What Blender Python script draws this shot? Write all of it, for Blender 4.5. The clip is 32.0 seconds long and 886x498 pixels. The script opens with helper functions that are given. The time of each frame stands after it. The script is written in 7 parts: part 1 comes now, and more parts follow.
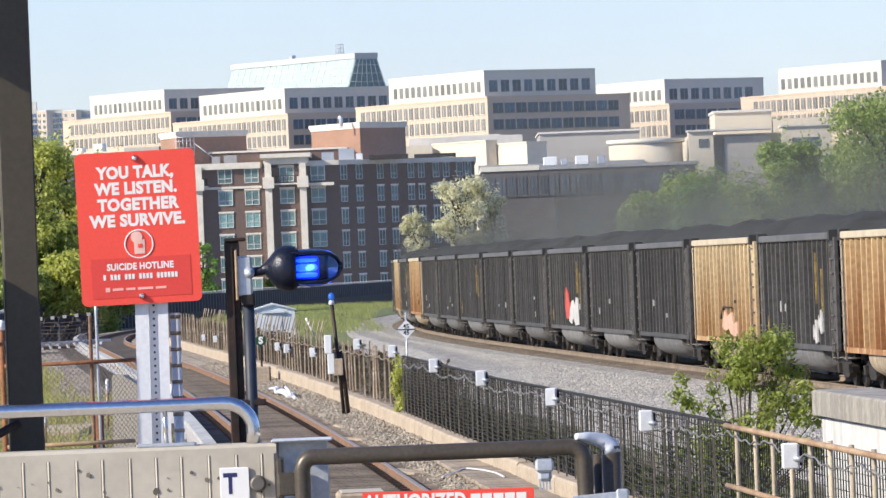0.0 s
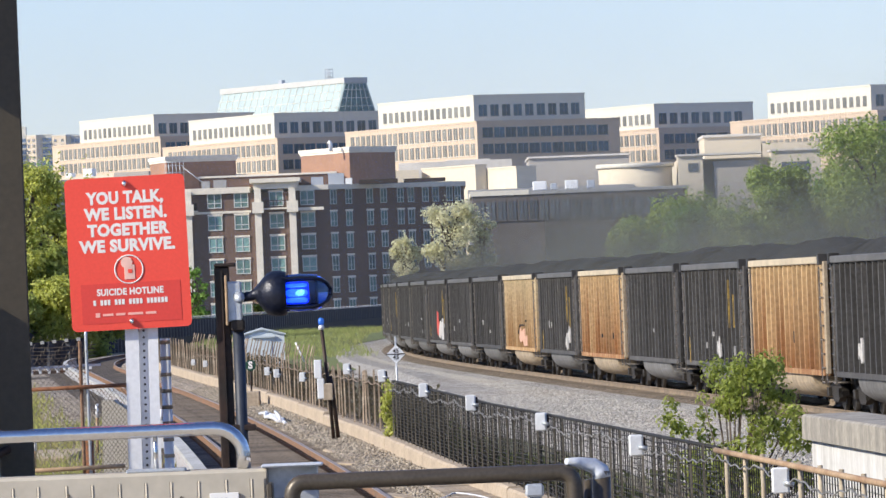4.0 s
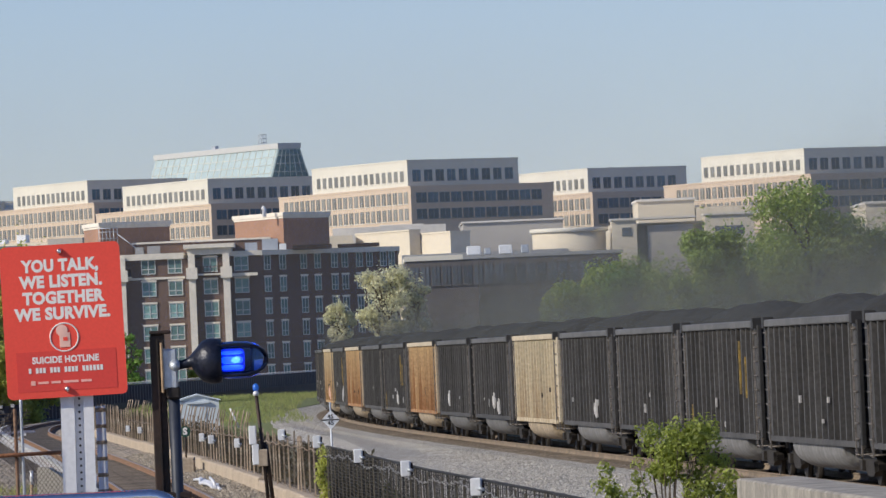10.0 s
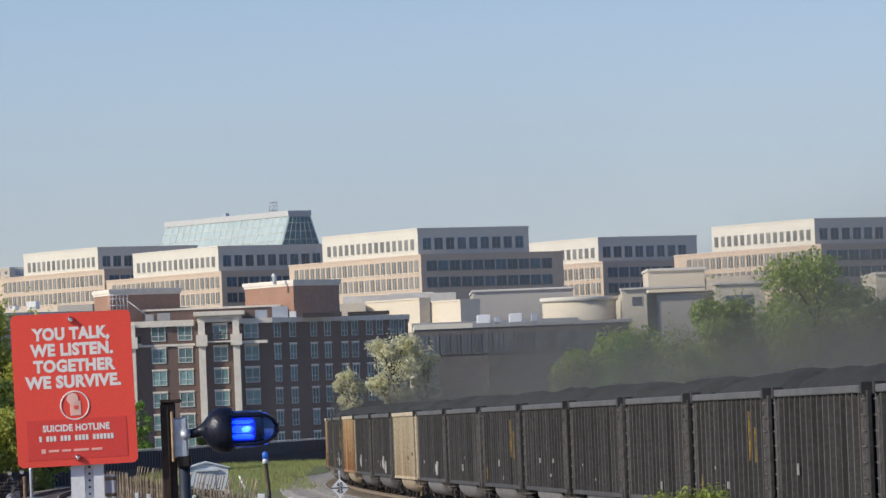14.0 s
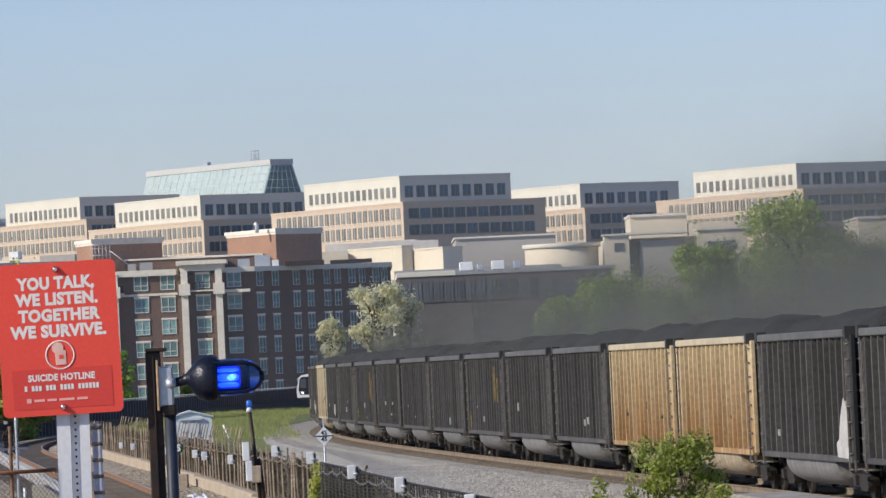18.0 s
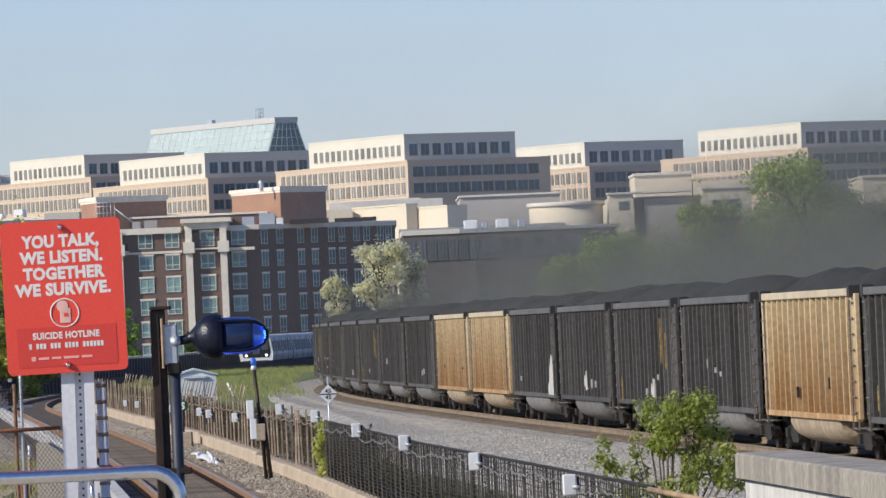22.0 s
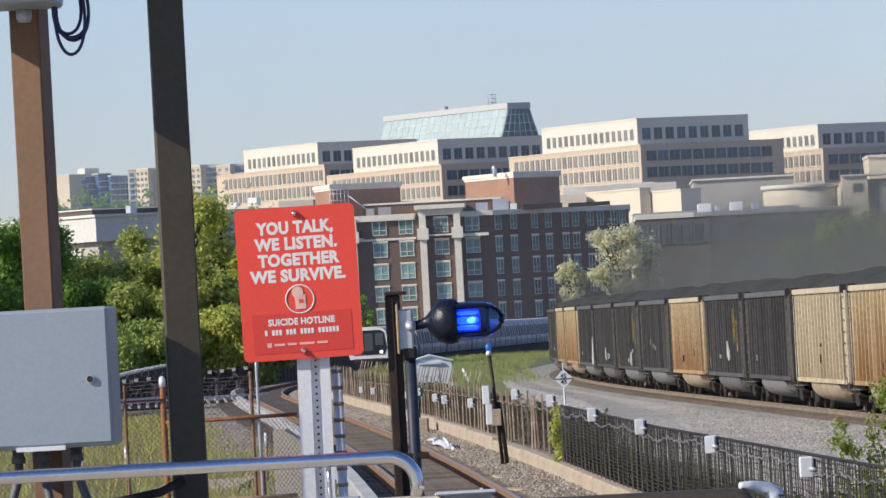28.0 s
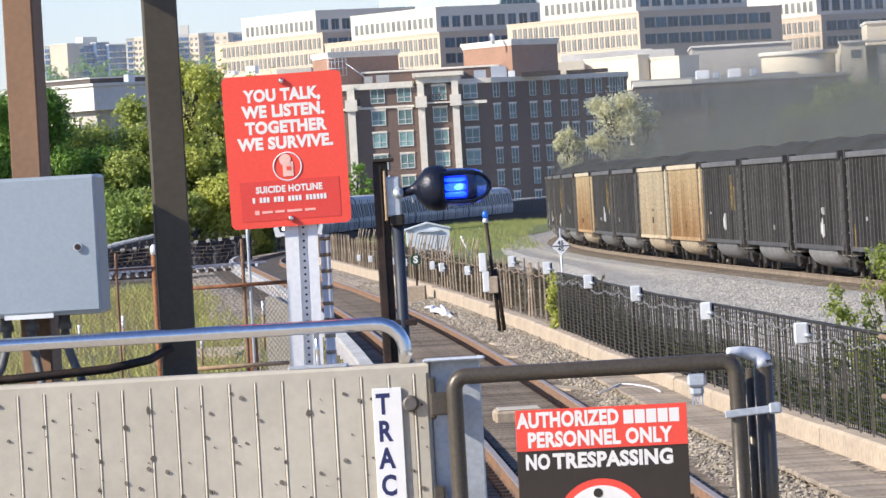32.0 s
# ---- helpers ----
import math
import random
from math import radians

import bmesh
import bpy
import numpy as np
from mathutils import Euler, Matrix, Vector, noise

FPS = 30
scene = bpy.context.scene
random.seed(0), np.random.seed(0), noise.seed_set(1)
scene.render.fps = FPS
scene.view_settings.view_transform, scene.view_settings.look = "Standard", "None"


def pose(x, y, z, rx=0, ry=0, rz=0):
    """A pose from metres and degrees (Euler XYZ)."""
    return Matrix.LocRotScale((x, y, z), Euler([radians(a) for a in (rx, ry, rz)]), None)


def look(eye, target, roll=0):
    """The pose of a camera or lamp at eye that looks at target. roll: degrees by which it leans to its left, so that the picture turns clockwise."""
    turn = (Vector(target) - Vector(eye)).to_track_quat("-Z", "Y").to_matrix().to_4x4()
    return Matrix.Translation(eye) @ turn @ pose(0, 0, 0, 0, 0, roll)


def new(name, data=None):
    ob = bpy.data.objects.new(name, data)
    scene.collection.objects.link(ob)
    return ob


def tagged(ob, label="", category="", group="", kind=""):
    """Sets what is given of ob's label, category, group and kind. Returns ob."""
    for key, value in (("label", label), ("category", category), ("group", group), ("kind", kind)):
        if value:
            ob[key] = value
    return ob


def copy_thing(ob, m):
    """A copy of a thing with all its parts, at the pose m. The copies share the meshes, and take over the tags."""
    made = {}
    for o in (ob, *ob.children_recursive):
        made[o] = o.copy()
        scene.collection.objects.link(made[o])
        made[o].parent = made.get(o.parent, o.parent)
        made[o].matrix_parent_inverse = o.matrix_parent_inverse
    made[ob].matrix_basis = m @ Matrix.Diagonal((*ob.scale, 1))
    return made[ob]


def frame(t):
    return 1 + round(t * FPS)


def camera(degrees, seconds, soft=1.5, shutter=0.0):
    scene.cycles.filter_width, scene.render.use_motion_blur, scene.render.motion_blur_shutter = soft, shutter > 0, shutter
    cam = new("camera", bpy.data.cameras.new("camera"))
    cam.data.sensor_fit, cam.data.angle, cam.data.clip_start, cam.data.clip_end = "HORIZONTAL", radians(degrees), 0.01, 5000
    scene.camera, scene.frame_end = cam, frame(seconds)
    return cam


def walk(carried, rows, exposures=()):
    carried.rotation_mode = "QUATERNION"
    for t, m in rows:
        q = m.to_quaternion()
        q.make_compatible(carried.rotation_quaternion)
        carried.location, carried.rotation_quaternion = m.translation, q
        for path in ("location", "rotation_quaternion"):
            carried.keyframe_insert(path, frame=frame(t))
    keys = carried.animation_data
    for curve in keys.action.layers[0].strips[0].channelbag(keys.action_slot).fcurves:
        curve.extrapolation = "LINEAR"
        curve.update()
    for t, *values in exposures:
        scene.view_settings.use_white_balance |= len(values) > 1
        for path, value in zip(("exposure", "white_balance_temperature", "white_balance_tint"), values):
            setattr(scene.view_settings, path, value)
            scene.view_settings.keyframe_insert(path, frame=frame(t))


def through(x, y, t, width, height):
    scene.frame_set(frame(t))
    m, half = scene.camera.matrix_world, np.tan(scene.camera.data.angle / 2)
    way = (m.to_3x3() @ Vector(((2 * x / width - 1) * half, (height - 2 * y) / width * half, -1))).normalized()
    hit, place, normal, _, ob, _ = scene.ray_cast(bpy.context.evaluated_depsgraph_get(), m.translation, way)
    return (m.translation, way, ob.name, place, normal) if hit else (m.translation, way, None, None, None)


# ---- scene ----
# One plan for the whole shot: x to the right, y along the view, z up; z = 0 is the top of the transit rails.
cam = camera(8.153, 32.0, soft=1.5)


def aim(x, z, yaw, pitch, roll):
    """The camera at (x, 0, z): yaw to the right, pitch up, roll to its right, in degrees."""
    a, b = radians(yaw), radians(pitch)
    way = Vector((math.sin(a) * math.cos(b), math.cos(a) * math.cos(b), math.sin(b)))
    return look((x, 0, z), Vector((x, 0, z)) + way * 10, -roll)


HOLD = [
    (0.0, 0.001, 2.700, -0.001, 0.155, 2.22),
    (0.5, 0.001, 2.702, 0.153, 0.193, 2.19),
    (1.0, -0.002, 2.704, 0.249, 0.208, 2.08),
    (1.5, -0.004, 2.702, 0.169, 0.204, 2.28),
    (2.0, -0.005, 2.700, 0.161, 0.228, 2.25),
    (2.5, 0.000, 2.699, 0.259, 0.223, 2.29),
    (3.0, 0.001, 2.703, 0.257, 0.224, 2.26),
    (3.5, 0.001, 2.701, 0.139, 0.278, 2.30),
    (5.5, -0.007, 2.708, 0.056, 0.603, 2.21),
    (6.0, -0.005, 2.708, 0.066, 0.578, 2.41),
    (6.5, -0.003, 2.706, -0.020, 0.501, 2.47),
    (7.0, -0.007, 2.708, 0.053, 0.588, 2.36),
    (7.5, -0.011, 2.709, 0.095, 0.774, 2.13),
    (8.0, -0.011, 2.709, 0.419, 0.832, 2.08),
    (8.5, -0.017, 2.709, 0.414, 0.952, 2.11),
    (9.0, -0.017, 2.711, 0.507, 1.120, 2.26),
    (9.5, -0.013, 2.711, 0.729, 0.915, 2.34),
    (10.0, -0.005, 2.708, 0.736, 0.951, 2.48),
    (10.5, -0.000, 2.711, 0.937, 1.150, 2.31),
    (11.0, -0.002, 2.711, 0.914, 1.071, 2.25),
    (11.5, -0.003, 2.711, 0.958, 1.142, 2.24),
    (12.0, -0.005, 2.715, 0.787, 1.335, 2.17),
    (12.5, -0.006, 2.714, 0.691, 1.538, 2.23),
    (13.0, -0.007, 2.713, 0.669, 1.607, 2.29),
    (13.5, -0.010, 2.714, 0.691, 1.558, 2.28),
    (14.0, -0.009, 2.715, 0.668, 1.584, 2.20),
    (14.5, -0.009, 2.715, 0.629, 1.602, 2.20),
    (16.5, -0.010, 2.714, 0.693, 1.259, 2.74),
    (17.0, -0.014, 2.715, 0.704, 1.338, 2.50),
    (17.5, -0.019, 2.710, 0.800, 1.106, 2.72),
    (18.0, -0.017, 2.713, 0.812, 1.093, 2.61),
    (18.5, -0.015, 2.710, 0.934, 0.961, 2.63),
    (19.0, -0.018, 2.712, 0.806, 0.912, 2.43),
    (19.5, -0.019, 2.713, 0.921, 0.797, 2.37),
    (20.0, -0.018, 2.712, 0.776, 0.777, 2.42),
    (20.5, -0.016, 2.710, 0.779, 0.805, 2.70),
    (21.0, -0.015, 2.711, 0.783, 0.776, 2.59),
    (21.5, -0.016, 2.711, 0.737, 0.815, 2.53),
    (22.0, -0.018, 2.714, 0.754, 0.711, 2.52),
    (22.5, -0.016, 2.713, 0.715, 0.685, 2.64),
    (23.0, -0.013, 2.714, 0.356, 0.740, 2.68),
    (23.5, -0.014, 2.713, 0.094, 0.848, 2.79),
    (24.0, -0.019, 2.713, -0.391, 0.811, 2.92),
    (24.5, -0.015, 2.713, -0.688, 0.787, 2.93),
    (25.0, -0.016, 2.708, -0.963, 0.719, 3.19),
    (25.5, -0.013, 2.709, -1.085, 0.809, 3.26),
    (27.5, -0.016, 2.711, -1.241, 0.671, 3.11),
    (28.0, -0.019, 2.709, -1.407, 0.678, 3.08),
    (28.5, -0.009, 2.711, -1.475, 0.732, 3.05),
    (29.0, -0.008, 2.707, -1.700, 0.341, 3.20),
    (29.5, 0.005, 2.707, -1.736, 0.107, 3.43),
    (30.0, 0.012, 2.709, -1.757, -0.038, 3.30),
    (30.5, 0.021, 2.701, -1.614, -0.125, 3.71),
    (31.0, 0.016, 2.699, -1.535, -0.331, 3.55),
    (31.5, 0.023, 2.703, -1.451, -0.493, 3.28),
    (32.0, 0.023, 2.703, -1.463, -0.540, 3.27),
]
EXPOSURE = ((0.0, 0.5), (3.5, 0.42), (6.0, 0.15), (8.0, 0.03), (9.0, -0.15), (14.5, -0.17), (17.0, -0.13), (20.0, 0.02), (24.0, 0.0), (28.0, 0.07), (29.0, 0.15), (30.0, 0.38), (32.0, 0.58))
walk(cam, [(t, aim(x, z, yaw, pitch, roll)) for t, x, z, yaw, pitch, roll in HOLD], EXPOSURE)

# ---- daylight ----
SUN = Vector((-0.80, -0.36, 0.50)).normalized()
world = bpy.data.worlds.new("sky")
scene.world = world
world.use_nodes = True
wt = world.node_tree
sky = wt.nodes.new("ShaderNodeTexSky")
sky.sky_type, sky.sun_disc = "NISHITA", False
sky.sun_elevation = math.asin(SUN.z)
sky.sun_rotation = math.atan2(SUN.x, SUN.y)
sky.air_density, sky.dust_density, sky.ozone_density = 1.0, 0.2, 3.0
cool = wt.nodes.new("ShaderNodeVectorMath")
cool.operation = "MULTIPLY"
cool.inputs[1].default_value = (0.95, 0.98, 1.28)
wt.links.new(sky.outputs[0], cool.inputs[0])
wt.links.new(cool.outputs[0], wt.nodes["Background"].inputs[0])
wt.nodes["Background"].inputs[1].default_value = 0.105
lamp = bpy.data.lights.new("sun", "SUN")
lamp.energy, lamp.angle, lamp.color = 4.8, radians(0.55), (1.0, 0.925, 0.785)
new("sun", lamp).matrix_world = look(SUN * 100, (0, 0, 0))

# ---- materials ----
MATS = {}


def paint(name, base, rough=0.6, metal=0.0, vary=0.18, scale=1.0, fine=18.0, bump=0.15, second=None, spread=0.5,
          island=0.0, streak=False, coord="Object", glow=0.0):
    """A surface: base colour, broad stains towards a second colour, fine grain and a little relief. island: how far single pieces differ."""
    if name in MATS:
        return MATS[name]
    m = bpy.data.materials.new(name)
    m.use_nodes = True
    nt = m.node_tree
    b = nt.nodes["Principled BSDF"]
    tc = nt.nodes.new("ShaderNodeTexCoord")
    mp = nt.nodes.new("ShaderNodeMapping")
    if streak:
        mp.inputs["Scale"].default_value = (3.0, 3.0, 0.25)
    nt.links.new(tc.outputs[coord], mp.inputs[0])
    n1 = nt.nodes.new("ShaderNodeTexNoise")
    n1.inputs["Scale"].default_value, n1.inputs["Detail"].default_value = scale, 4
    n2 = nt.nodes.new("ShaderNodeTexNoise")
    n2.inputs["Scale"].default_value, n2.inputs["Detail"].default_value = fine, 3
    nt.links.new(mp.outputs[0], n1.inputs[0])
    nt.links.new(tc.outputs[coord], n2.inputs[0])
    ramp = nt.nodes.new("ShaderNodeMapRange")
    ramp.inputs["From Min"].default_value, ramp.inputs["From Max"].default_value = 0.62 - spread / 2, 0.62 + spread / 4
    nt.links.new(n1.outputs["Fac"], ramp.inputs["Value"])
    mix = nt.nodes.new("ShaderNodeMix")
    mix.data_type = "RGBA"
    other = second or tuple(c * (1 - vary * 1.6) for c in base)
    mix.inputs["A"].default_value, mix.inputs["B"].default_value = (*base, 1), (*other, 1)
    nt.links.new(ramp.outputs[0], mix.inputs["Factor"])
    grain = nt.nodes.new("ShaderNodeMapRange")
    grain.inputs["From Min"].default_value, grain.inputs["From Max"].default_value = 0.3, 0.7
    grain.inputs["To Min"].default_value, grain.inputs["To Max"].default_value = 1 - vary, 1 + vary
    nt.links.new(n2.outputs["Fac"], grain.inputs["Value"])
    factor = grain.outputs[0]
    if island:
        geo, info = nt.nodes.new("ShaderNodeNewGeometry"), nt.nodes.new("ShaderNodeObjectInfo")
        add = nt.nodes.new("ShaderNodeMath")
        add.operation = "ADD"
        nt.links.new(geo.outputs["Random Per Island"], add.inputs[0])
        nt.links.new(info.outputs["Random"], add.inputs[1])
        wrap = nt.nodes.new("ShaderNodeMath")
        wrap.operation = "FRACT"
        nt.links.new(add.outputs[0], wrap.inputs[0])
        spreadout = nt.nodes.new("ShaderNodeMapRange")
        spreadout.inputs["To Min"].default_value, spreadout.inputs["To Max"].default_value = 1 - island, 1 + island
        nt.links.new(wrap.outputs[0], spreadout.inputs["Value"])
        times = nt.nodes.new("ShaderNodeMath")
        times.operation = "MULTIPLY"
        nt.links.new(factor, times.inputs[0])
        nt.links.new(spreadout.outputs[0], times.inputs[1])
        factor = times.outputs[0]
    scaled = nt.nodes.new("ShaderNodeVectorMath")
    scaled.operation = "SCALE"
    nt.links.new(mix.outputs["Result"], scaled.inputs[0])
    nt.links.new(factor, scaled.inputs["Scale"])
    nt.links.new(scaled.outputs[0], b.inputs["Base Color"])
    b.inputs["Roughness"].default_value, b.inputs["Metallic"].default_value = rough, metal
    if bump:
        bp = nt.nodes.new("ShaderNodeBump")
        bp.inputs["Strength"].default_value, bp.inputs["Distance"].default_value = bump, 0.02
        nt.links.new(n2.outputs["Fac"], bp.inputs["Height"])
        nt.links.new(bp.outputs[0], b.inputs["Normal"])
    if glow:
        b.inputs["Emission Color"].default_value, b.inputs["Emission Strength"].default_value = (*base, 1), glow
    MATS[name] = m
    return m


concrete = paint("board-marked concrete", (0.475, 0.43, 0.355), 0.85, scale=3.0, fine=26, vary=0.05, bump=0.08, second=(0.40, 0.36, 0.295))
kerbstone = paint("warm concrete kerb", (0.46, 0.37, 0.27), 0.9, scale=0.5, fine=14, second=(0.30, 0.24, 0.18))
steel = paint("galvanised pipe", (0.74, 0.73, 0.72), 0.21, 1.0, vary=0.06, scale=3, fine=60, bump=0.05)
zinc = paint("grey zinc", (0.50, 0.53, 0.57), 0.5, 0.5, vary=0.1, scale=4, fine=50, bump=0.1)
brown_pipe = paint("bronze-brown enamel pipe", (0.092, 0.075, 0.056), 0.38, 0.3, vary=0.15, scale=5, fine=70, bump=0.05)
brown_post = paint("brown painted post", (0.175, 0.092, 0.047), 0.6, 0.0, vary=0.10, scale=2, fine=40, bump=0.03)
dark_post = paint("dark bronze lamp post", (0.060, 0.048, 0.030), 0.55, 0.0, vary=0.12, scale=2, fine=40, bump=0.06)
black_iron = paint("blackened iron", (0.022, 0.017, 0.014), 0.6, 0.3, vary=0.3, scale=6, fine=50, second=(0.06, 0.03, 0.02))
cabinet_grey = paint("pale grey enamel", (0.31, 0.36, 0.405), 0.45, 0.1, vary=0.04, scale=2, fine=60, bump=0.03)
red_sign = paint("red sign sheet", (0.80, 0.072, 0.045), 0.55, vary=0.04, scale=2, fine=90, bump=0.02)
red_dark = paint("darker red sticker", (0.68, 0.055, 0.04), 0.5, vary=0.04, scale=2, fine=90, bump=0.02)
white_ink = paint("white sign lettering", (0.76, 0.73, 0.70), 0.6, vary=0.04, bump=0)
pale_bar = paint("faded small print", (0.85, 0.42, 0.36), 0.6, vary=0.04, bump=0)
black_ink = paint("black sign sheet", (0.032, 0.022, 0.014), 0.5, vary=0.1, bump=0)
navy_ink = paint("navy lettering", (0.02, 0.025, 0.10), 0.5, vary=0.05, bump=0)
white_post = paint("white perforated steel", (0.74, 0.74, 0.76), 0.5, 0.1, vary=0.06, scale=3, fine=50, bump=0.05)
galv_plate = paint("bright galvanised plate", (0.60, 0.63, 0.68), 0.5, 0.25, vary=0.1, scale=5, fine=50, bump=0.08)
white_box = paint("white enamel box", (0.74, 0.75, 0.76), 0.5, vary=0.06, scale=3, fine=40, bump=0.05)
rust_post = paint("rusty fence post", (0.42, 0.34, 0.25), 0.85, 0.1, vary=0.3, scale=3, fine=30, second=(0.17, 0.10, 0.06), island=0.5)
tan_rail = paint("rust-stained pipe rail", (0.40, 0.28, 0.17), 0.8, vary=0.25, scale=2, fine=30, second=(0.26, 0.15, 0.08))
mesh_black = paint("black fence mesh", (0.016, 0.015, 0.014), 0.75, 0.0, vary=0.3, scale=1.5, fine=20)
wire = paint("galvanised chain link", (0.16, 0.13, 0.10), 0.6, 0.4, vary=0.25, scale=4, fine=30)
rail_steel = paint("worn rail head", (0.40, 0.31, 0.235), 0.45, 0.35, vary=0.15, scale=2, fine=30)
rail_rust = paint("rusty rail web", (0.25, 0.135, 0.075), 0.9, vary=0.3, scale=1.5, fine=25, second=(0.14, 0.095, 0.065))
tie_wood = paint("weathered tie timber", (0.175, 0.140, 0.108), 0.9, vary=0.3, scale=2, fine=25, island=0.3)
def gravel(name, base, second, size):
    """Loose stone: cells of about the given size in metres, each its own shade, dark in the joints."""
    m = paint(name, base, 0.95, vary=0.2, scale=0.25, fine=1.2, bump=0, second=second)
    nt = m.node_tree
    b = nt.nodes["Principled BSDF"]
    tc = nt.nodes.new("ShaderNodeTexCoord")
    vo = nt.nodes.new("ShaderNodeTexVoronoi")
    vo.inputs["Scale"].default_value = 1 / size
    nt.links.new(tc.outputs["Object"], vo.inputs["Vector"])
    sep = nt.nodes.new("ShaderNodeSeparateColor")
    nt.links.new(vo.outputs["Color"], sep.inputs[0])
    tone = nt.nodes.new("ShaderNodeMapRange")
    tone.inputs["To Min"].default_value, tone.inputs["To Max"].default_value = 0.5, 1.45
    nt.links.new(sep.outputs[0], tone.inputs["Value"])
    joint = nt.nodes.new("ShaderNodeMapRange")
    joint.inputs["From Min"].default_value, joint.inputs["From Max"].default_value = 0.35, 0.75
    joint.inputs["To Min"].default_value, joint.inputs["To Max"].default_value = 1.0, 0.35
    nt.links.new(vo.outputs["Distance"], joint.inputs["Value"])
    mul = nt.nodes.new("ShaderNodeMath")
    mul.operation = "MULTIPLY"
    nt.links.new(tone.outputs[0], mul.inputs[0])
    nt.links.new(joint.outputs[0], mul.inputs[1])
    old = b.inputs["Base Color"].links[0].from_socket
    sc = nt.nodes.new("ShaderNodeVectorMath")
    sc.operation = "SCALE"
    nt.links.new(old, sc.inputs[0])
    nt.links.new(mul.outputs[0], sc.inputs["Scale"])
    nt.links.new(sc.outputs[0], b.inputs["Base Color"])
    bp = nt.nodes.new("ShaderNodeBump")
    bp.invert = True
    bp.inputs["Strength"].default_value, bp.inputs["Distance"].default_value = 1.0, size * 0.6
    nt.links.new(vo.outputs["Distance"], bp.inputs["Height"])
    nt.links.new(bp.outputs[0], b.inputs["Normal"])
    return m


stone = gravel("brown-grey ballast", (0.46, 0.39, 0.31), (0.32, 0.26, 0.20), 0.12)
pale_stone = gravel("pale crushed stone", (0.54, 0.515, 0.475), (0.43, 0.40, 0.36), 0.09)
soil = paint("dusty ground", (0.20, 0.17, 0.12), 0.95, vary=0.3, scale=0.05, fine=0.8, bump=0.4, second=(0.10, 0.12, 0.05))
grass_green = paint("spring grass", (0.17, 0.155, 0.06), 0.9, vary=0.45, scale=0.5, fine=3, bump=0.6, second=(0.12, 0.11, 0.06))
bank_green = paint("bank grass", (0.17, 0.20, 0.065), 0.9, vary=0.35, scale=0.3, fine=3, bump=0.6, second=(0.16, 0.19, 0.07))
bank_blade = paint("bank grass blades", (0.21, 0.265, 0.075), 0.8, vary=0.3, scale=0.3, fine=4, bump=0, second=(0.27, 0.255, 0.11), island=0.4)
blade_green = paint("grass blades", (0.28, 0.30, 0.075), 0.8, vary=0.3, scale=0.4, fine=4, bump=0, second=(0.27, 0.205, 0.10), island=0.45)
# sheet darker than the ribs: shade between them is partly in the colour
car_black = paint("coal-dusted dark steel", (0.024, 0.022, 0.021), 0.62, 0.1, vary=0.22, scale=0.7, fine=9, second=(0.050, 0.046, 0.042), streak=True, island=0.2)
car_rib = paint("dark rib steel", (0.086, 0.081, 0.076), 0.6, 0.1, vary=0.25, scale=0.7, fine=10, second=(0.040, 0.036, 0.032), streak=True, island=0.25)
car_chord = paint("bare top chord", (0.15, 0.145, 0.14), 0.55, 0.3, vary=0.2, scale=1.0, fine=14)
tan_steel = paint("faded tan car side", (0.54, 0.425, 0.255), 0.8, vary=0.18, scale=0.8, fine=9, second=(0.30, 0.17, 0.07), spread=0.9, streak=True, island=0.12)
# rust, plus the shade between ribs, put into one darker brown
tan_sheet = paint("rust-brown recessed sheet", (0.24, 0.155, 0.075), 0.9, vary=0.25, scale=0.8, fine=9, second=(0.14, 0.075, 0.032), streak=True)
pale_steel = paint("bleached car side", (0.53, 0.46, 0.32), 0.8, vary=0.16, scale=0.8, fine=9, second=(0.36, 0.27, 0.17), streak=True, island=0.1)
tan_chord = paint("sun-bleached top chord", (0.50, 0.42, 0.30), 0.7, vary=0.14, scale=1.0, fine=12)
tub_grey = paint("grey hopper tub", (0.20, 0.195, 0.19), 0.65, 0.1, vary=0.2, scale=0.9, fine=9, second=(0.11, 0.105, 0.10), streak=True, island=0.25)
tub_tan = paint("tan hopper tub", (0.42, 0.33, 0.22), 0.7, vary=0.2, scale=0.9, fine=9, second=(0.20, 0.16, 0.12), streak=True)
truck_iron = paint("dusty cast iron", (0.040, 0.034, 0.029), 0.7, 0.3, vary=0.3, scale=3, fine=20)
ladder_iron = paint("worn ladder iron", (0.20, 0.175, 0.15), 0.6, 0.3, vary=0.35, scale=4, fine=20)
coal = paint("heaped coal", (0.019, 0.0185, 0.018), 0.97, vary=0.35, scale=1.5, fine=7, bump=1.0)
scrawl_white = paint("white graffiti paint", (0.48, 0.46, 0.44), 0.7, vary=0.15, scale=2, fine=12)
scrawl_red = paint("red graffiti paint", (0.50, 0.07, 0.05), 0.7, vary=0.15, scale=2, fine=12)
metro_silver = paint("brushed aluminium car", (0.52, 0.52, 0.51), 0.6, 0.0, vary=0.08, scale=0.8, fine=9, bump=0.04)
metro_dark = paint("dark carriage glazing", (0.03, 0.035, 0.045), 0.12, 0.0, vary=0.1, scale=1, fine=9, bump=0)
brick_red = paint("dark red brickwork", (0.150, 0.092, 0.068), 0.9, vary=0.2, scale=0.15, fine=2.5, bump=0.3, second=(0.112, 0.071, 0.055))
brick_orange = paint("orange brickwork", (0.33, 0.185, 0.12), 0.9, vary=0.12, scale=0.2, fine=2.5, bump=0.3)
cast_stone = paint("buff cast stone", (0.74, 0.68, 0.58), 0.85, vary=0.08, scale=0.3, fine=2, bump=0.15)
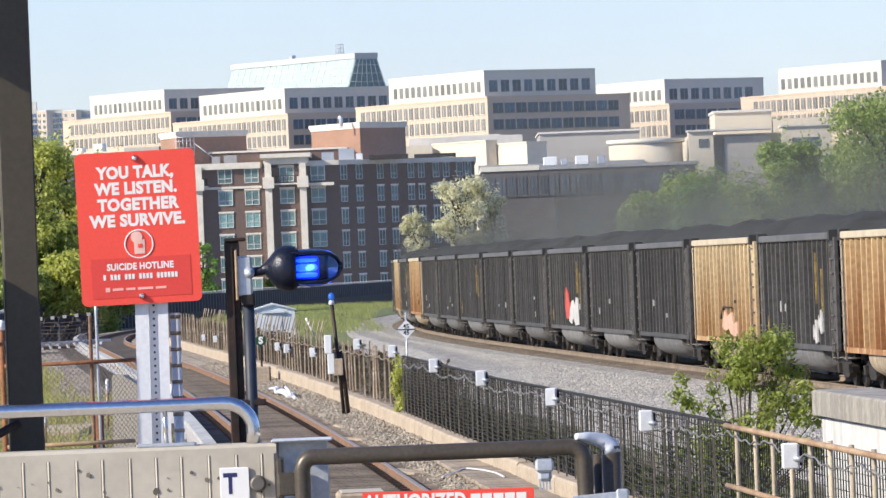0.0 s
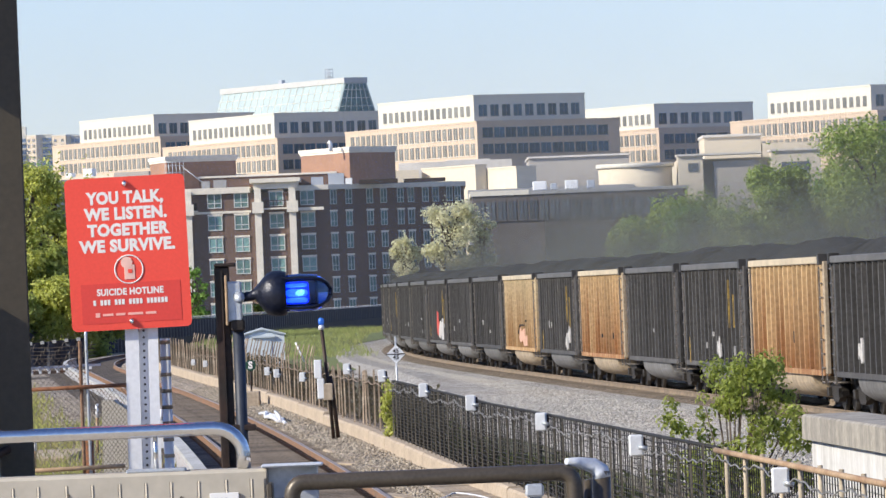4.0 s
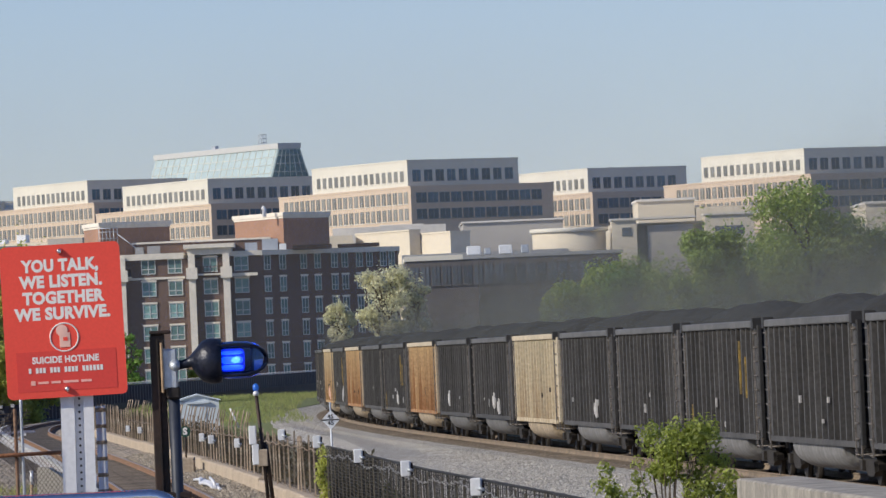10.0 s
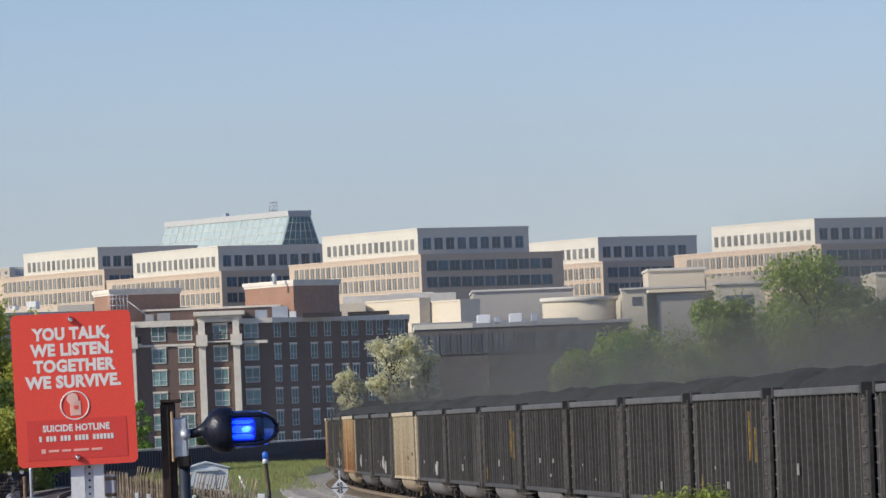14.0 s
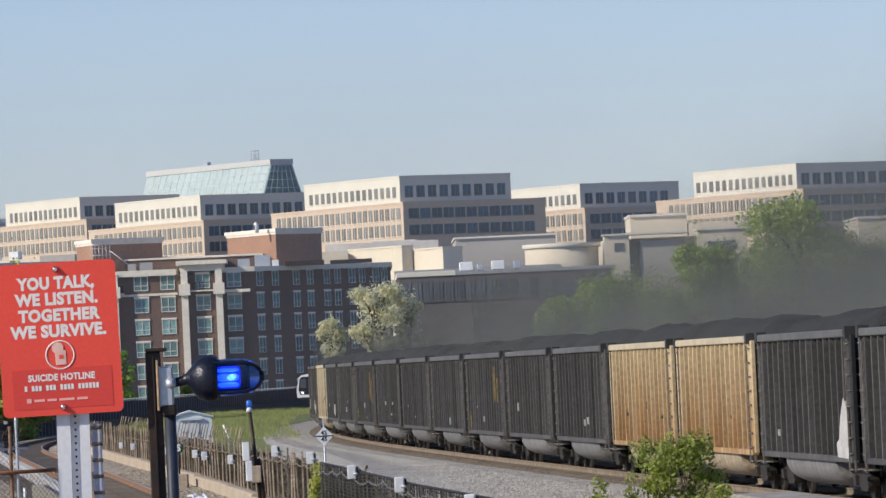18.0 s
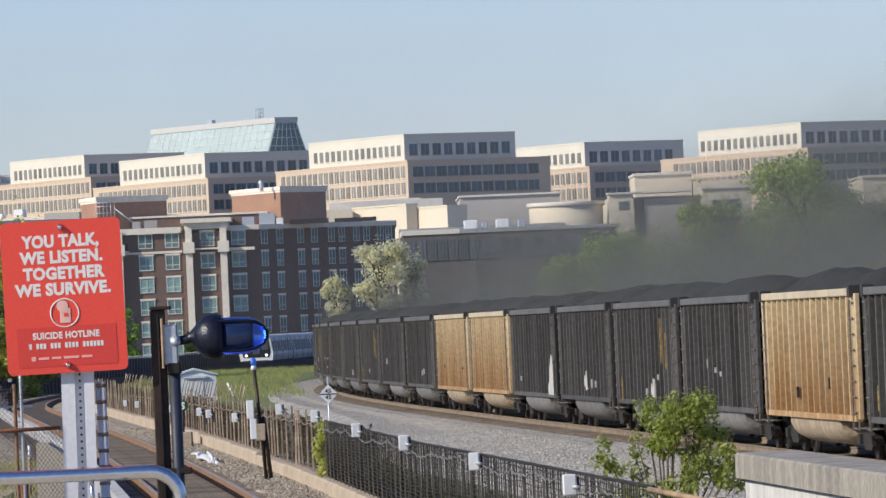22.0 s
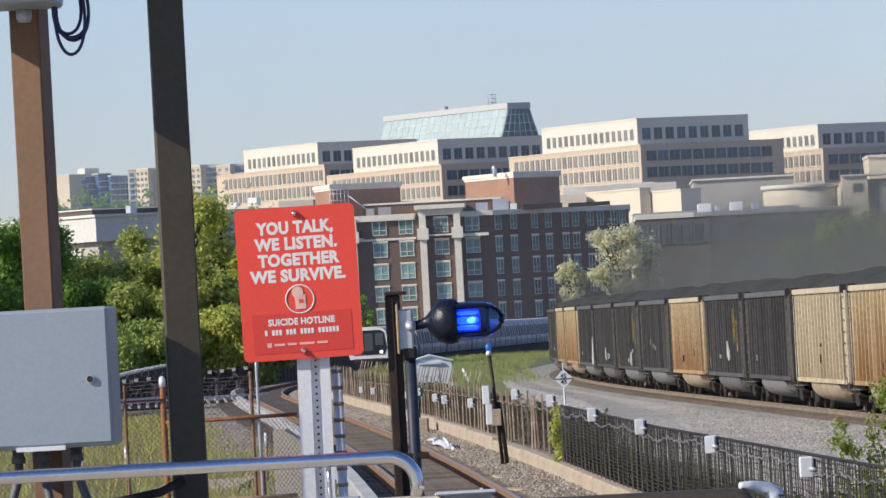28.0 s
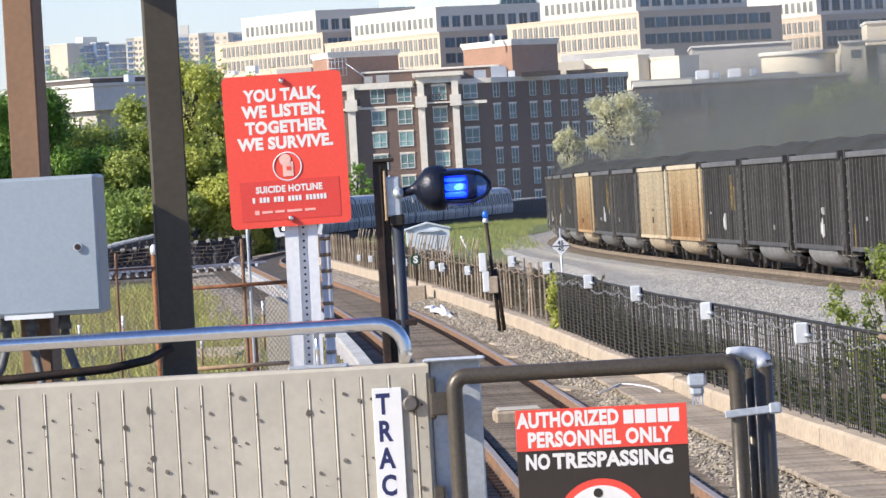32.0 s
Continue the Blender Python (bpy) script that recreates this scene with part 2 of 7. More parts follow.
lime_stone = paint("white precast panel", (0.655, 0.615, 0.525), 0.85, vary=0.05, scale=0.08, fine=0.8, bump=0.1)
tan_stone = paint("tan precast panel", (0.57, 0.45, 0.34), 0.85, vary=0.05, scale=0.08, fine=0.8, bump=0.1)
roof_white = paint("pale flat roof", (0.66, 0.62, 0.56), 0.85, vary=0.08, scale=0.1, fine=1.5)
roof_grey = paint("grey membrane roof", (0.30, 0.30, 0.30), 0.85, vary=0.1, scale=0.1, fine=1.5)
window_white = paint("white window frame", (0.56, 0.58, 0.56), 0.6, vary=0.05, bump=0)
pane_teal = paint("greenish window pane", (0.10, 0.19, 0.185), 0.18, vary=0.2, scale=0.6, fine=3, bump=0, second=(0.21, 0.33, 0.315), island=0.5)
pane_dark = paint("tinted office glazing", (0.085, 0.095, 0.105), 0.2, vary=0.2, scale=0.2, fine=1, bump=0, island=0.35)
# office glass with light put into its colour: sunlit faces pale, shaded faces blue
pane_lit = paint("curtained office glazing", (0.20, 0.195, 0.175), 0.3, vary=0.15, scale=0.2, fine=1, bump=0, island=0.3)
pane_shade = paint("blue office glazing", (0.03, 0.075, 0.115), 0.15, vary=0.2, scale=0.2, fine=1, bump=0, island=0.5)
# tower blue: window glass, and painted shade where walls use it
pane_blue = paint("blue tower glazing", (0.10, 0.17, 0.30), 0.3, vary=0.2, scale=0.1, fine=1, bump=0)
atrium_glass = paint("pale green atrium glass", (0.47, 0.56, 0.54), 0.25, 0.1, vary=0.08, scale=0.05, fine=0.5, bump=0)
bark = paint("grey-brown bark", (0.12, 0.09, 0.065), 0.9, vary=0.3, scale=2, fine=12, bump=0.5)


def leafy(name, base, other, through=0.42):
    """Foliage: each leaf its own green, some light passing through."""
    m = paint(name, base, 0.6, vary=0.25, scale=0.25, fine=2.5, bump=0, second=other, island=0.45)
    b = m.node_tree.nodes["Principled BSDF"]
    b.inputs["Transmission Weight"].default_value = 0.0
    tr = m.node_tree.nodes.new("ShaderNodeBsdfTranslucent")
    tr.inputs["Color"].default_value = (*[min(1, c * 1.6) for c in base], 1)
    mx = m.node_tree.nodes.new("ShaderNodeMixShader")
    mx.inputs[0].default_value = through
    out = m.node_tree.nodes["Material Output"]
    m.node_tree.links.new(b.outputs[0], mx.inputs[1])
    m.node_tree.links.new(tr.outputs[0], mx.inputs[2])
    m.node_tree.links.new(mx.outputs[0], out.inputs[0])
    return m


leaf_spring = leafy("fresh spring leaves", (0.40, 0.42, 0.10), (0.47, 0.47, 0.14))
leaf_olive = leafy("olive spring leaves", (0.31, 0.36, 0.095), (0.39, 0.41, 0.12))
leaf_dark = leafy("deep green leaves", (0.14, 0.25, 0.045), (0.20, 0.32, 0.06))
leaf_mid = leafy("mid green leaves", (0.25, 0.33, 0.085), (0.33, 0.385, 0.115))
leaf_bloom = leafy("pale blossom and leaf", (0.58, 0.56, 0.40), (0.43, 0.44, 0.25))
leaf_bush = leafy("yellow-green shrub leaves", (0.29, 0.33, 0.07), (0.14, 0.175, 0.04))



def rusted(m, z_high, z_low):
    """Lets the stain colour of a car side spread from its foot upwards."""
    nt = m.node_tree
    tc, sep, r = nt.nodes.new("ShaderNodeTexCoord"), nt.nodes.new("ShaderNodeSeparateXYZ"), nt.nodes.new("ShaderNodeMapRange")
    nt.links.new(tc.outputs["Object"], sep.inputs[0])
    nt.links.new(sep.outputs["Z"], r.inputs["Value"])
    for key, v in (("From Min", z_high), ("From Max", z_low), ("To Min", 0.2), ("To Max", 1.8)):
        r.inputs[key].default_value = v
    mix = [n for n in nt.nodes if n.type == "MIX"][0]
    old = mix.inputs["Factor"].links[0].from_socket
    mul = nt.nodes.new("ShaderNodeMath")
    mul.operation, mul.use_clamp = "MULTIPLY", True
    nt.links.new(old, mul.inputs[0])
    nt.links.new(r.outputs[0], mul.inputs[1])
    nt.links.new(mul.outputs[0], mix.inputs["Factor"])


rust_steel = paint("rusting orange car side", (0.52, 0.36, 0.19), 0.85, vary=0.2, scale=0.9, fine=9, second=(0.25, 0.115, 0.045), spread=0.9, streak=True, island=0.15)
rusted(rust_steel, 3.6, 1.2)
rusted(tan_steel, 3.4, 1.3)
rusted(pale_steel, 3.0, 0.9)
blue_glow = bpy.data.materials.new("lit blue beacon")
blue_glow.use_nodes = True
_b = blue_glow.node_tree.nodes["Principled BSDF"]
_b.inputs["Base Color"].default_value = (0.02, 0.05, 0.5, 1)
_b.inputs["Emission Color"].default_value, _b.inputs["Emission Strength"].default_value = (0.004, 0.035, 0.90, 1), 1.0
blue_core = bpy.data.materials.new("beacon tube")
blue_core.use_nodes = True
_b = blue_core.node_tree.nodes["Principled BSDF"]
_b.inputs["Emission Color"].default_value, _b.inputs["Emission Strength"].default_value = (0.015, 0.13, 1.0, 1), 2.4
beacon_core = bpy.data.materials.new("white-hot beacon core")
beacon_core.use_nodes = True
_b = beacon_core.node_tree.nodes["Principled BSDF"]
_b.inputs["Emission Color"].default_value, _b.inputs["Emission Strength"].default_value = (0.20, 0.58, 1.0, 1), 3.6
mast_blue = paint("dim blue signal globe", (0.02, 0.10, 0.42), 0.25, vary=0.1, bump=0, glow=0.5)
blue_glass = bpy.data.materials.new("blue beacon glass")
blue_glass.use_nodes = True
_b = blue_glass.node_tree.nodes["Principled BSDF"]
_b.inputs["Base Color"].default_value, _b.inputs["Roughness"].default_value = (0.09, 0.20, 0.62, 1), 0.05
_b.inputs["Transmission Weight"].default_value = 0.9

# ---- mesh tools ----
def box(bm, x0, x1, y0, y1, z0, z1, m=None):
    v = [bm.verts.new((x, y, z)) for x in (x0, x1) for y in (y0, y1) for z in (z0, z1)]
    if m is not None:
        for w in v:
            w.co = m @ w.co
    for f in ((0, 1, 3, 2), (4, 6, 7, 5), (0, 4, 5, 1), (2, 3, 7, 6), (0, 2, 6, 4), (1, 5, 7, 3)):
        bm.faces.new([v[i] for i in f])
    return v


def bevel_box(bm, x0, x1, y0, y1, z0, z1, r, m=None, n=1):
    t = bmesh.new()
    box(t, x0, x1, y0, y1, z0, z1)
    bmesh.ops.bevel(t, geom=t.edges[:], offset=r, segments=n, affect="EDGES", profile=0.5)
    merge(bm, t, m)


def merge(bm, other, m=None):
    """Takes another bmesh over into bm and frees it."""
    if m is not None:
        other.transform(m)
    made = {v: bm.verts.new(v.co) for v in other.verts}
    for f in other.faces:
        g = bm.faces.new([made[v] for v in f.verts])
        g.smooth = f.smooth
    other.free()


def tube(bm, points, r, n=8, caps=True, radii=None):
    """A round bar along points."""
    points = [Vector(p) for p in points]
    rings, last = [], None
    for i, p in enumerate(points):
        d = (points[min(i + 1, len(points) - 1)] - points[max(i - 1, 0)]).normalized()
        if last is None:
            side = d.orthogonal().normalized()
        else:
            side = (last - d * last.dot(d)).normalized()
        last = side
        up = d.cross(side)
        rr = radii[i] if radii else r
        rings.append([bm.verts.new(p + (side * math.cos(a) + up * math.sin(a)) * rr) for a in [2 * math.pi * k / n for k in range(n)]])
    for a, b in zip(rings, rings[1:]):
        for k in range(n):
            f = bm.faces.new((a[k], a[(k + 1) % n], b[(k + 1) % n], b[k]))
            f.smooth = True
    if caps:
        bm.faces.new(rings[0][::-1])
        bm.faces.new(rings[-1])


def prism(bm, outline, y0, y1, axis="y"):
    """An outline of (a, b) swept along an axis; y: (x, z) outline, x: (y, z) outline, z: (x, y) outline."""
    def at(a, b, c):
        return (a, c, b) if axis == "y" else (c, a, b) if axis == "x" else (a, b, c)
    f0 = [bm.verts.new(at(a, b, y0)) for a, b in outline]
    f1 = [bm.verts.new(at(a, b, y1)) for a, b in outline]
    n = len(outline)
    for i in range(n):
        bm.faces.new((f0[i], f0[(i + 1) % n], f1[(i + 1) % n], f1[i]))
    bm.faces.new(f0[::-1])
    bm.faces.new(f1)


def solid(name, bm, material, m=None):
    """Links a bmesh as one mesh object."""
    bmesh.ops.recalc_face_normals(bm, faces=bm.faces[:])
    me = bpy.data.meshes.new(name)
    bm.to_mesh(me)
    bm.free()
    me.materials.append(material)
    ob = new(name, me)
    if m is not None:
        ob.matrix_basis = m
    return ob


def part(name, bm, material, parent, label="", m=None):
    ob = solid(name, bm, material, m)
    ob.parent = parent
    if label:
        ob["label"] = label
    return ob


def again(ob, m, parent=None):
    """The same piece once more: an object of its own on the same mesh."""
    o = new(ob.name.split(".")[0], ob.data)
    o.matrix_basis, o.parent = m, parent or ob.parent
    return o


def thing(name, label, category, at=None, group="", kind=""):
    ob = new(name)
    ob.empty_display_size = 0.2
    if at is not None:
        ob.matrix_basis = at
    return tagged(ob, label, category, group, kind)


def words(text, size, material, parent, at, name="lettering", wide=1.0, heavy=0.0, width=0.0):
    """Flat raised letters in the built-in font, centred, as one mesh."""
    c = bpy.data.curves.new("letters", "FONT")
    c.body, c.size, c.align_x, c.align_y, c.extrude, c.offset = text, size, "CENTER", "CENTER", 0.0006, heavy
    c.resolution_u, c.space_character = 3, 1.06
    o = bpy.data.objects.new("letters", c)
    scene.collection.objects.link(o)
    me = bpy.data.meshes.new_from_object(o.evaluated_get(bpy.context.evaluated_depsgraph_get()))
    bpy.data.objects.remove(o)
    me.materials.clear()
    me.materials.append(material)
    if width:
        xs = [v.co.x for v in me.vertices]
        wide = width / (max(xs) - min(xs))
    ob = new(name, me)
    ob.matrix_basis, ob.parent = at @ Matrix.Diagonal((wide, 1, 1, 1)), parent
    return ob


FACING = pose(0, 0, 0, 90)  # letters that stand upright and face the platform


# ---- lines of the plan ----
class Line:
    """A track in plan: its slope dx/dy at some y, joined smoothly and summed up from y0."""

    def __init__(self, slopes, y_fix, x_fix):
        self.y = np.arange(-260.0, 1500.0, 1.0)
        sl = np.interp(self.y, [a for a, b in slopes], [b for a, b in slopes])
        self.slope = sl
        self.x = np.concatenate([[0], np.cumsum((sl[1:] + sl[:-1]) / 2)])
        self.x += x_fix - np.interp(y_fix, self.y, self.x)
        self.s = np.concatenate([[0], np.cumsum(np.hypot(1, (sl[1:] + sl[:-1]) / 2))])
        self.s -= np.interp(0, self.y, self.s)

    def at(self, y):
        return float(np.interp(y, self.y, self.x))

    def heading(self, y):
        return math.atan(float(np.interp(y, self.y, self.slope)))

    def along(self, s, z=0.0, off=0.0):
        """The pose at arc length s: local y points along the line."""
        y = float(np.interp(s, self.s, self.y))
        a = self.heading(y)
        return Matrix.Translation((self.at(y) + off * math.cos(a), y - off * math.sin(a), z)) @ Matrix.Rotation(-a, 4, "Z")

    def point(self, y, off=0.0, z=0.0):
        a = self.heading(y)
        return Vector((self.at(y) + off * math.cos(a), y - off * math.sin(a), z))


FREIGHT_Z = -0.63
freight = Line([(-260, -0.0695), (225, -0.0695), (260, -0.065), (295, -0.055), (330, -0.039), (362, -0.020), (390, 0.000), (800, 0.28), (1500, 0.9)], 165.0, 8.32 + 1.55)
transit = Line([(-260, -0.050), (60, -0.051), (110, -0.061), (150, -0.070), (200, -0.078), (270, -0.068), (300, -0.050), (350, -0.030), (400, 0.0), (430, 0.025), (460, 0.060), (480, 0.070), (1500, 0.070)], 75.0, -0.30 - 0.76)


def fall(y):
    """The transit line drops a little on its way to the curve."""
    k = min(max((y - 210) / 230, 0), 1)
    return -0.65 * k * k * (3 - 2 * k)




def strip(bm, line, ys, offs):
    """A band along a line; offs: (offset, height) pairs across it."""
    rows = [[bm.verts.new(line.point(y, o, z + (fall(y) if line is transit else 0))) for o, z in offs] for y in ys]
    for a, b in zip(rows, rows[1:]):
        for i in range(len(offs) - 1):
            bm.faces.new((a[i], a[i + 1], b[i + 1], b[i]))
    return rows


def steps(a, b, d):
    n = max(2, int(round((b - a) / d)) + 1)
    return [a + (b - a) * i / (n - 1) for i in range(n)]


# ---- ground ----
def land(x, y):
    """The height of the land: flat round the tracks, a hill under the offices."""
    far = min(max((y - 1050) / 550, 0), 1)
    return -1.15 + 26 * far * far * (3 - 2 * far) + 0.12 * noise.noise((x * 0.05, y * 0.05, 0))


bm = bmesh.new()
gx = [-2600, -900, -400, -200] + [-140 + 7 * i for i in range(40)] + [160, 220, 400, 900, 2600]
gy = [-900, -300, -100] + [-40 + 12 * i for i in range(60)] + [720, 800, 900, 1000, 1050, 1120, 1200, 1300, 1400, 1500, 1600, 1800, 2300, 3300, 4800]
grid = [[bm.verts.new((x, y, land(x, y))) for x in gx] for y in gy]
for a, b in zip(grid, grid[1:]):
    for i in range(len(gx) - 1):
        bm.faces.new((a[i], a[i + 1], b[i + 1], b[i])).smooth = True
tagged(solid("ground", bm, soil), "dusty ground with sparse grass reaching the far hill", "ground", kind="structure")

bm = bmesh.new()
strip(bm, transit, steps(-120, 900, 4), [(-4.6, -1.0), (-3.6, -0.26), (-3.0, -0.19), (1.1, -0.175), (1.45, -0.06), (2.2, -0.01), (3.05, 0.0)])
tagged(solid("transit_trackbed", bm, stone), "brown-grey ballast bed under the transit tracks", "track bed", kind="structure")
# dark with oil and, along the far curve, with shadow put into the colour
bm = bmesh.new()
strip(bm, transit, steps(-120, 900, 4), [(-2.5, -0.20), (-2.2, -0.170), (0.95, -0.163), (1.12, -0.185)])
tagged(solid("track_ballast", bm, gravel("oil-dark ballast", (0.15, 0.118, 0.088), (0.095, 0.077, 0.060), 0.11)), "oily, shade-dark ballast between the transit rails", "track bed", kind="structure")


def bed_edge(y):
    """How far the pale stone reaches to the left of the freight track: it narrows towards the grass bank."""
    k = min(max((y - 170) / 110, 0), 1)
    return -7.3 + 3.1 * k * k * (3 - 2 * k)


bm = bmesh.new()
rows = []
for y in steps(-120, 900, 4):
    e = bed_edge(y)
    rows.append([bm.verts.new(freight.point(y, o, z)) for o, z in ((e - 1.7, -1.3), (e, -0.80), (e * 0.6, -0.86), (-2.2, FREIGHT_Z - 0.22), (2.2, FREIGHT_Z - 0.22), (5.0, -1.3))])
for a, b in zip(rows, rows[1:]):
    for i in range(5):
        bm.faces.new((a[i], a[i + 1], b[i + 1], b[i]))
tagged(solid("freight_trackbed", bm, pale_stone), "pale crushed-stone bed beside the freight track", "track bed", kind="structure")
bm = bmesh.new()
strip(bm, freight, steps(-120, 900, 4), [(-2.0, FREIGHT_Z - 0.35), (-1.75, FREIGHT_Z - 0.225), (-1.4, FREIGHT_Z - 0.19), (2.1, FREIGHT_Z - 0.19)])
tagged(solid("oily_ballast", bm, gravel("oil-brown ballast", (0.29, 0.225, 0.16), (0.20, 0.155, 0.11), 0.10)), "oil-brown ballast under the freight track", "track bed", kind="structure")


def rails(line, name, y0, y1, z, gauge=1.435, only=(-1, 1), rust=None):
    root = thing(name, "pair of worn steel rails with rusty sides", "railway track", kind="structure")
    for side in only:
        rail = bmesh.new()
        o = side * (gauge / 2 + 0.036)
        strip(rail, line, steps(y0, y1, 3), [(o - 0.07, z - 0.16), (o - 0.02, z - 0.13), (o - 0.012, z - 0.04), (o - 0.036, z - 0.035), (o - 0.036, z - 0.004)])
        strip(rail, line, steps(y0, y1, 3), [(o + 0.036, z - 0.004), (o + 0.036, z - 0.035), (o + 0.012, z - 0.04), (o + 0.02, z - 0.13), (o + 0.07, z - 0.16)])
        web = part("rail", rail, rust or rail_rust, root)
        head = bmesh.new()
        strip(head, line, steps(y0, y1, 3), [(o - 0.037, z - 0.006), (o - 0.03, z), (o + 0.03, z), (o + 0.037, z - 0.006)])
        part("rail_head", head, rail_steel, web, "polished running surface")
    return root


transit_track = rails(transit, "transit_track", -60, 760, 0.0)
freight_track = rails(freight, "freight_track", -60, 700, FREIGHT_Z, rust=paint("brown freight rail", (0.24, 0.185, 0.135), 0.9, vary=0.25, scale=1.5, fine=25, second=(0.12, 0.095, 0.07)))

# ---- platform end ----
platform = thing("platform", "concrete station platform", "platform", kind="structure")
bm = bmesh.new()
prism(bm, [(-9.0, -40), (3.2, -40), (0.62, 23.1), (-9.0, 23.1)], 0.55, 1.05, axis="z")
part("platform_slab", bm, concrete, platform)
bm = bmesh.new()
box(bm, -8.0, 0.4, -39, 22.9, -1.3, 0.55)
part("platform_base", bm, concrete, platform)

# board-marked parapet with a groove every 98 mm
parapet = thing("parapet", "fluted grey concrete parapet with air holes at the platform end", "parapet wall", kind="structure")
bm = bmesh.new()
face, back, first = 22.90, 23.10, -0.642 - 0.098 * 44
outline = [(first - 0.02, face)]
for i in range(44):
    g = first + 0.098 * i + 0.045 + random.uniform(-0.004, 0.004)
    outline += [(g - 0.007, face), (g - 0.005, face + 0.002), (g - 0.003, face), (g + 0.001, face - 0.003), (g + 0.0025, face - 0.0025), (g + 0.004, face + 0.002), (g + 0.006, face)]
outline += [(-0.652, face), (-0.642, face + 0.012), (-0.642, back), (first - 0.02, back)]
prism(bm, outline, 1.05, 2.034, axis="z")
part("fluted_wall", bm, concrete, parapet)
bm = bmesh.new()
prism(bm, [(22.900, 2.034), (22.900, 2.060), (22.910, 2.071), (23.090, 2.073), (23.100, 2.062), (23.100, 2.034)], first - 0.02, -0.642, axis="x")
part("coping", bm, concrete, parapet)
# pores are thin dark discs on the face; their shade is in the colour
bm = bmesh.new()
for i in range(150):
    x, z, r = random.uniform(-2.6, -0.66), random.uniform(1.35, 2.0), random.choice((0.002, 0.003, 0.003, 0.005, 0.007, 0.009))
    tube(bm, [(x, 22.8965, z), (x + 0.001, 22.8985, z)], r, 6)
for i in range(46):
    x, z = first + 0.098 * random.randrange(20, 44) + 0.045 + random.uniform(-0.009, 0.009), random.uniform(1.4, 2.0)
    big = random.choice((0.005, 0.007, 0.010, 0.015))
    ring = [(x + random.uniform(0.35, 0.9) * big * math.cos(k * 0.9), z + random.uniform(0.4, 1.5) * big * math.sin(k * 0.9)) for k in range(7)]
    prism(bm, ring, 22.8962, 22.8985)
pits = part("air_holes", bm, paint("deep pores", (0.12, 0.102, 0.08), 0.95, vary=0.3), parapet)
pits["kind"] = "stuff"

plate = thing("track_plate", "white plate with navy letters on the parapet", "sign")
bm = bmesh.new()
bevel_box(bm, -0.853, -0.745, 22.888, 22.897, 1.42, 1.988, 0.002)
part("plate", bm, paint("white plastic plate", (0.78, 0.77, 0.76), 0.5, vary=0.03, bump=0), plate)
for i, ch in enumerate("TRACK"):
    words(ch, 0.104, navy_ink, plate, Matrix.Translation((-0.815 + 0.002 * i, 22.8878, 1.925 - 0.1 * i)) @ FACING, heavy=0.0035, wide=0.78)
bm = bmesh.new()
tube(bm, [(-0.713, 22.905, 1.925), (-0.713, 22.885, 1.925), (-0.713, 22.878, 1.925)], 0.03, 16, radii=[0.031, 0.031, 0.022])
tagged(solid("anchor_cap", bm, paint("tarnished cap", (0.16, 0.145, 0.13), 0.5, 0.3)), "round grey anchor cap in the parapet", "bolt cap")

# silver handrail along the parapet
handrail = thing("handrail", "polished steel pipe handrail on the parapet", "handrail")
bm = bmesh.new()
bend = [(-0.83 + 0.105 * math.sin(a), 22.98, 2.119 + 0.105 * math.cos(a)) for a in [math.pi / 2 * k / 8 for k in range(9)]]
tube(bm, [(-5.0, 22.98, 2.217), (-3.2, 22.98, 2.221), (-0.83, 22.98, 2.224)] + bend[1:] + [(-0.725, 22.98, 2.072)], 0.0255, 16)
part("pipe", bm, steel, handrail)
for x in (-4.3, -2.75, -1.05):
    bm = bmesh.new()
    tube(bm, [(x, 22.99, 2.07), (x, 22.985, 2.21)], 0.009, 8)
    part("bracket", bm, steel, handrail)
bm = bmesh.new()
bevel_box(bm, -1.16, -0.94, 22.94, 23.04, 2.070, 2.084, 0.004)
part("base_plate", bm, zinc, handrail)

# hinge bracket and gate of brown pipe
gate = thing("gate", "brown steel pipe gate with silver fittings", "gate")
bm = bmesh.new()
bend = [(0.433 + 0.05 * math.sin(a), 22.6, 1.974 + 0.05 * math.cos(a)) for a in [math.pi / 2 * k / 6 for k in range(7)]]
start = [(-0.497 - 0.045 * math.sin(a), 22.6, 1.974 + 0.05 * math.cos(a)) for a in [math.pi / 2 * k / 6 for k in range(7)]]
tube(bm, [(-0.542, 22.6, 1.10), (-0.542, 22.6, 1.9)] + start[::-1] + bend + [(0.485, 22.6, 1.9), (0.485, 22.6, 1.10), (0.435, 22.6, 1.08), (-0.48, 22.6, 1.08), (-0.542, 22.6, 1.11)], 0.030, 14, caps=False)
frame_pipe = part("gate_frame", bm, brown_pipe, gate)
bm = bmesh.new()
tube(bm, [(-0.542, 22.6, 1.45), (0.485, 22.6, 1.45)], 0.02, 10)
part("cross_bar", bm, brown_pipe, gate)
bm = bmesh.new()
bevel_box(bm, 0.305, 0.372, 22.56, 22.64, 1.938, 1.985, 0.008)
bevel_box(bm, 0.313, 0.364, 22.57, 22.63, 1.902, 1.944, 0.012)
for k in range(4):
    box(bm, 0.318 + 0.012 * k, 0.324 + 0.012 * k, 22.58, 22.62, 1.872, 1.906)
part("latch_keeper", bm, zinc, gate, "small galvanised latch box under the top pipe")

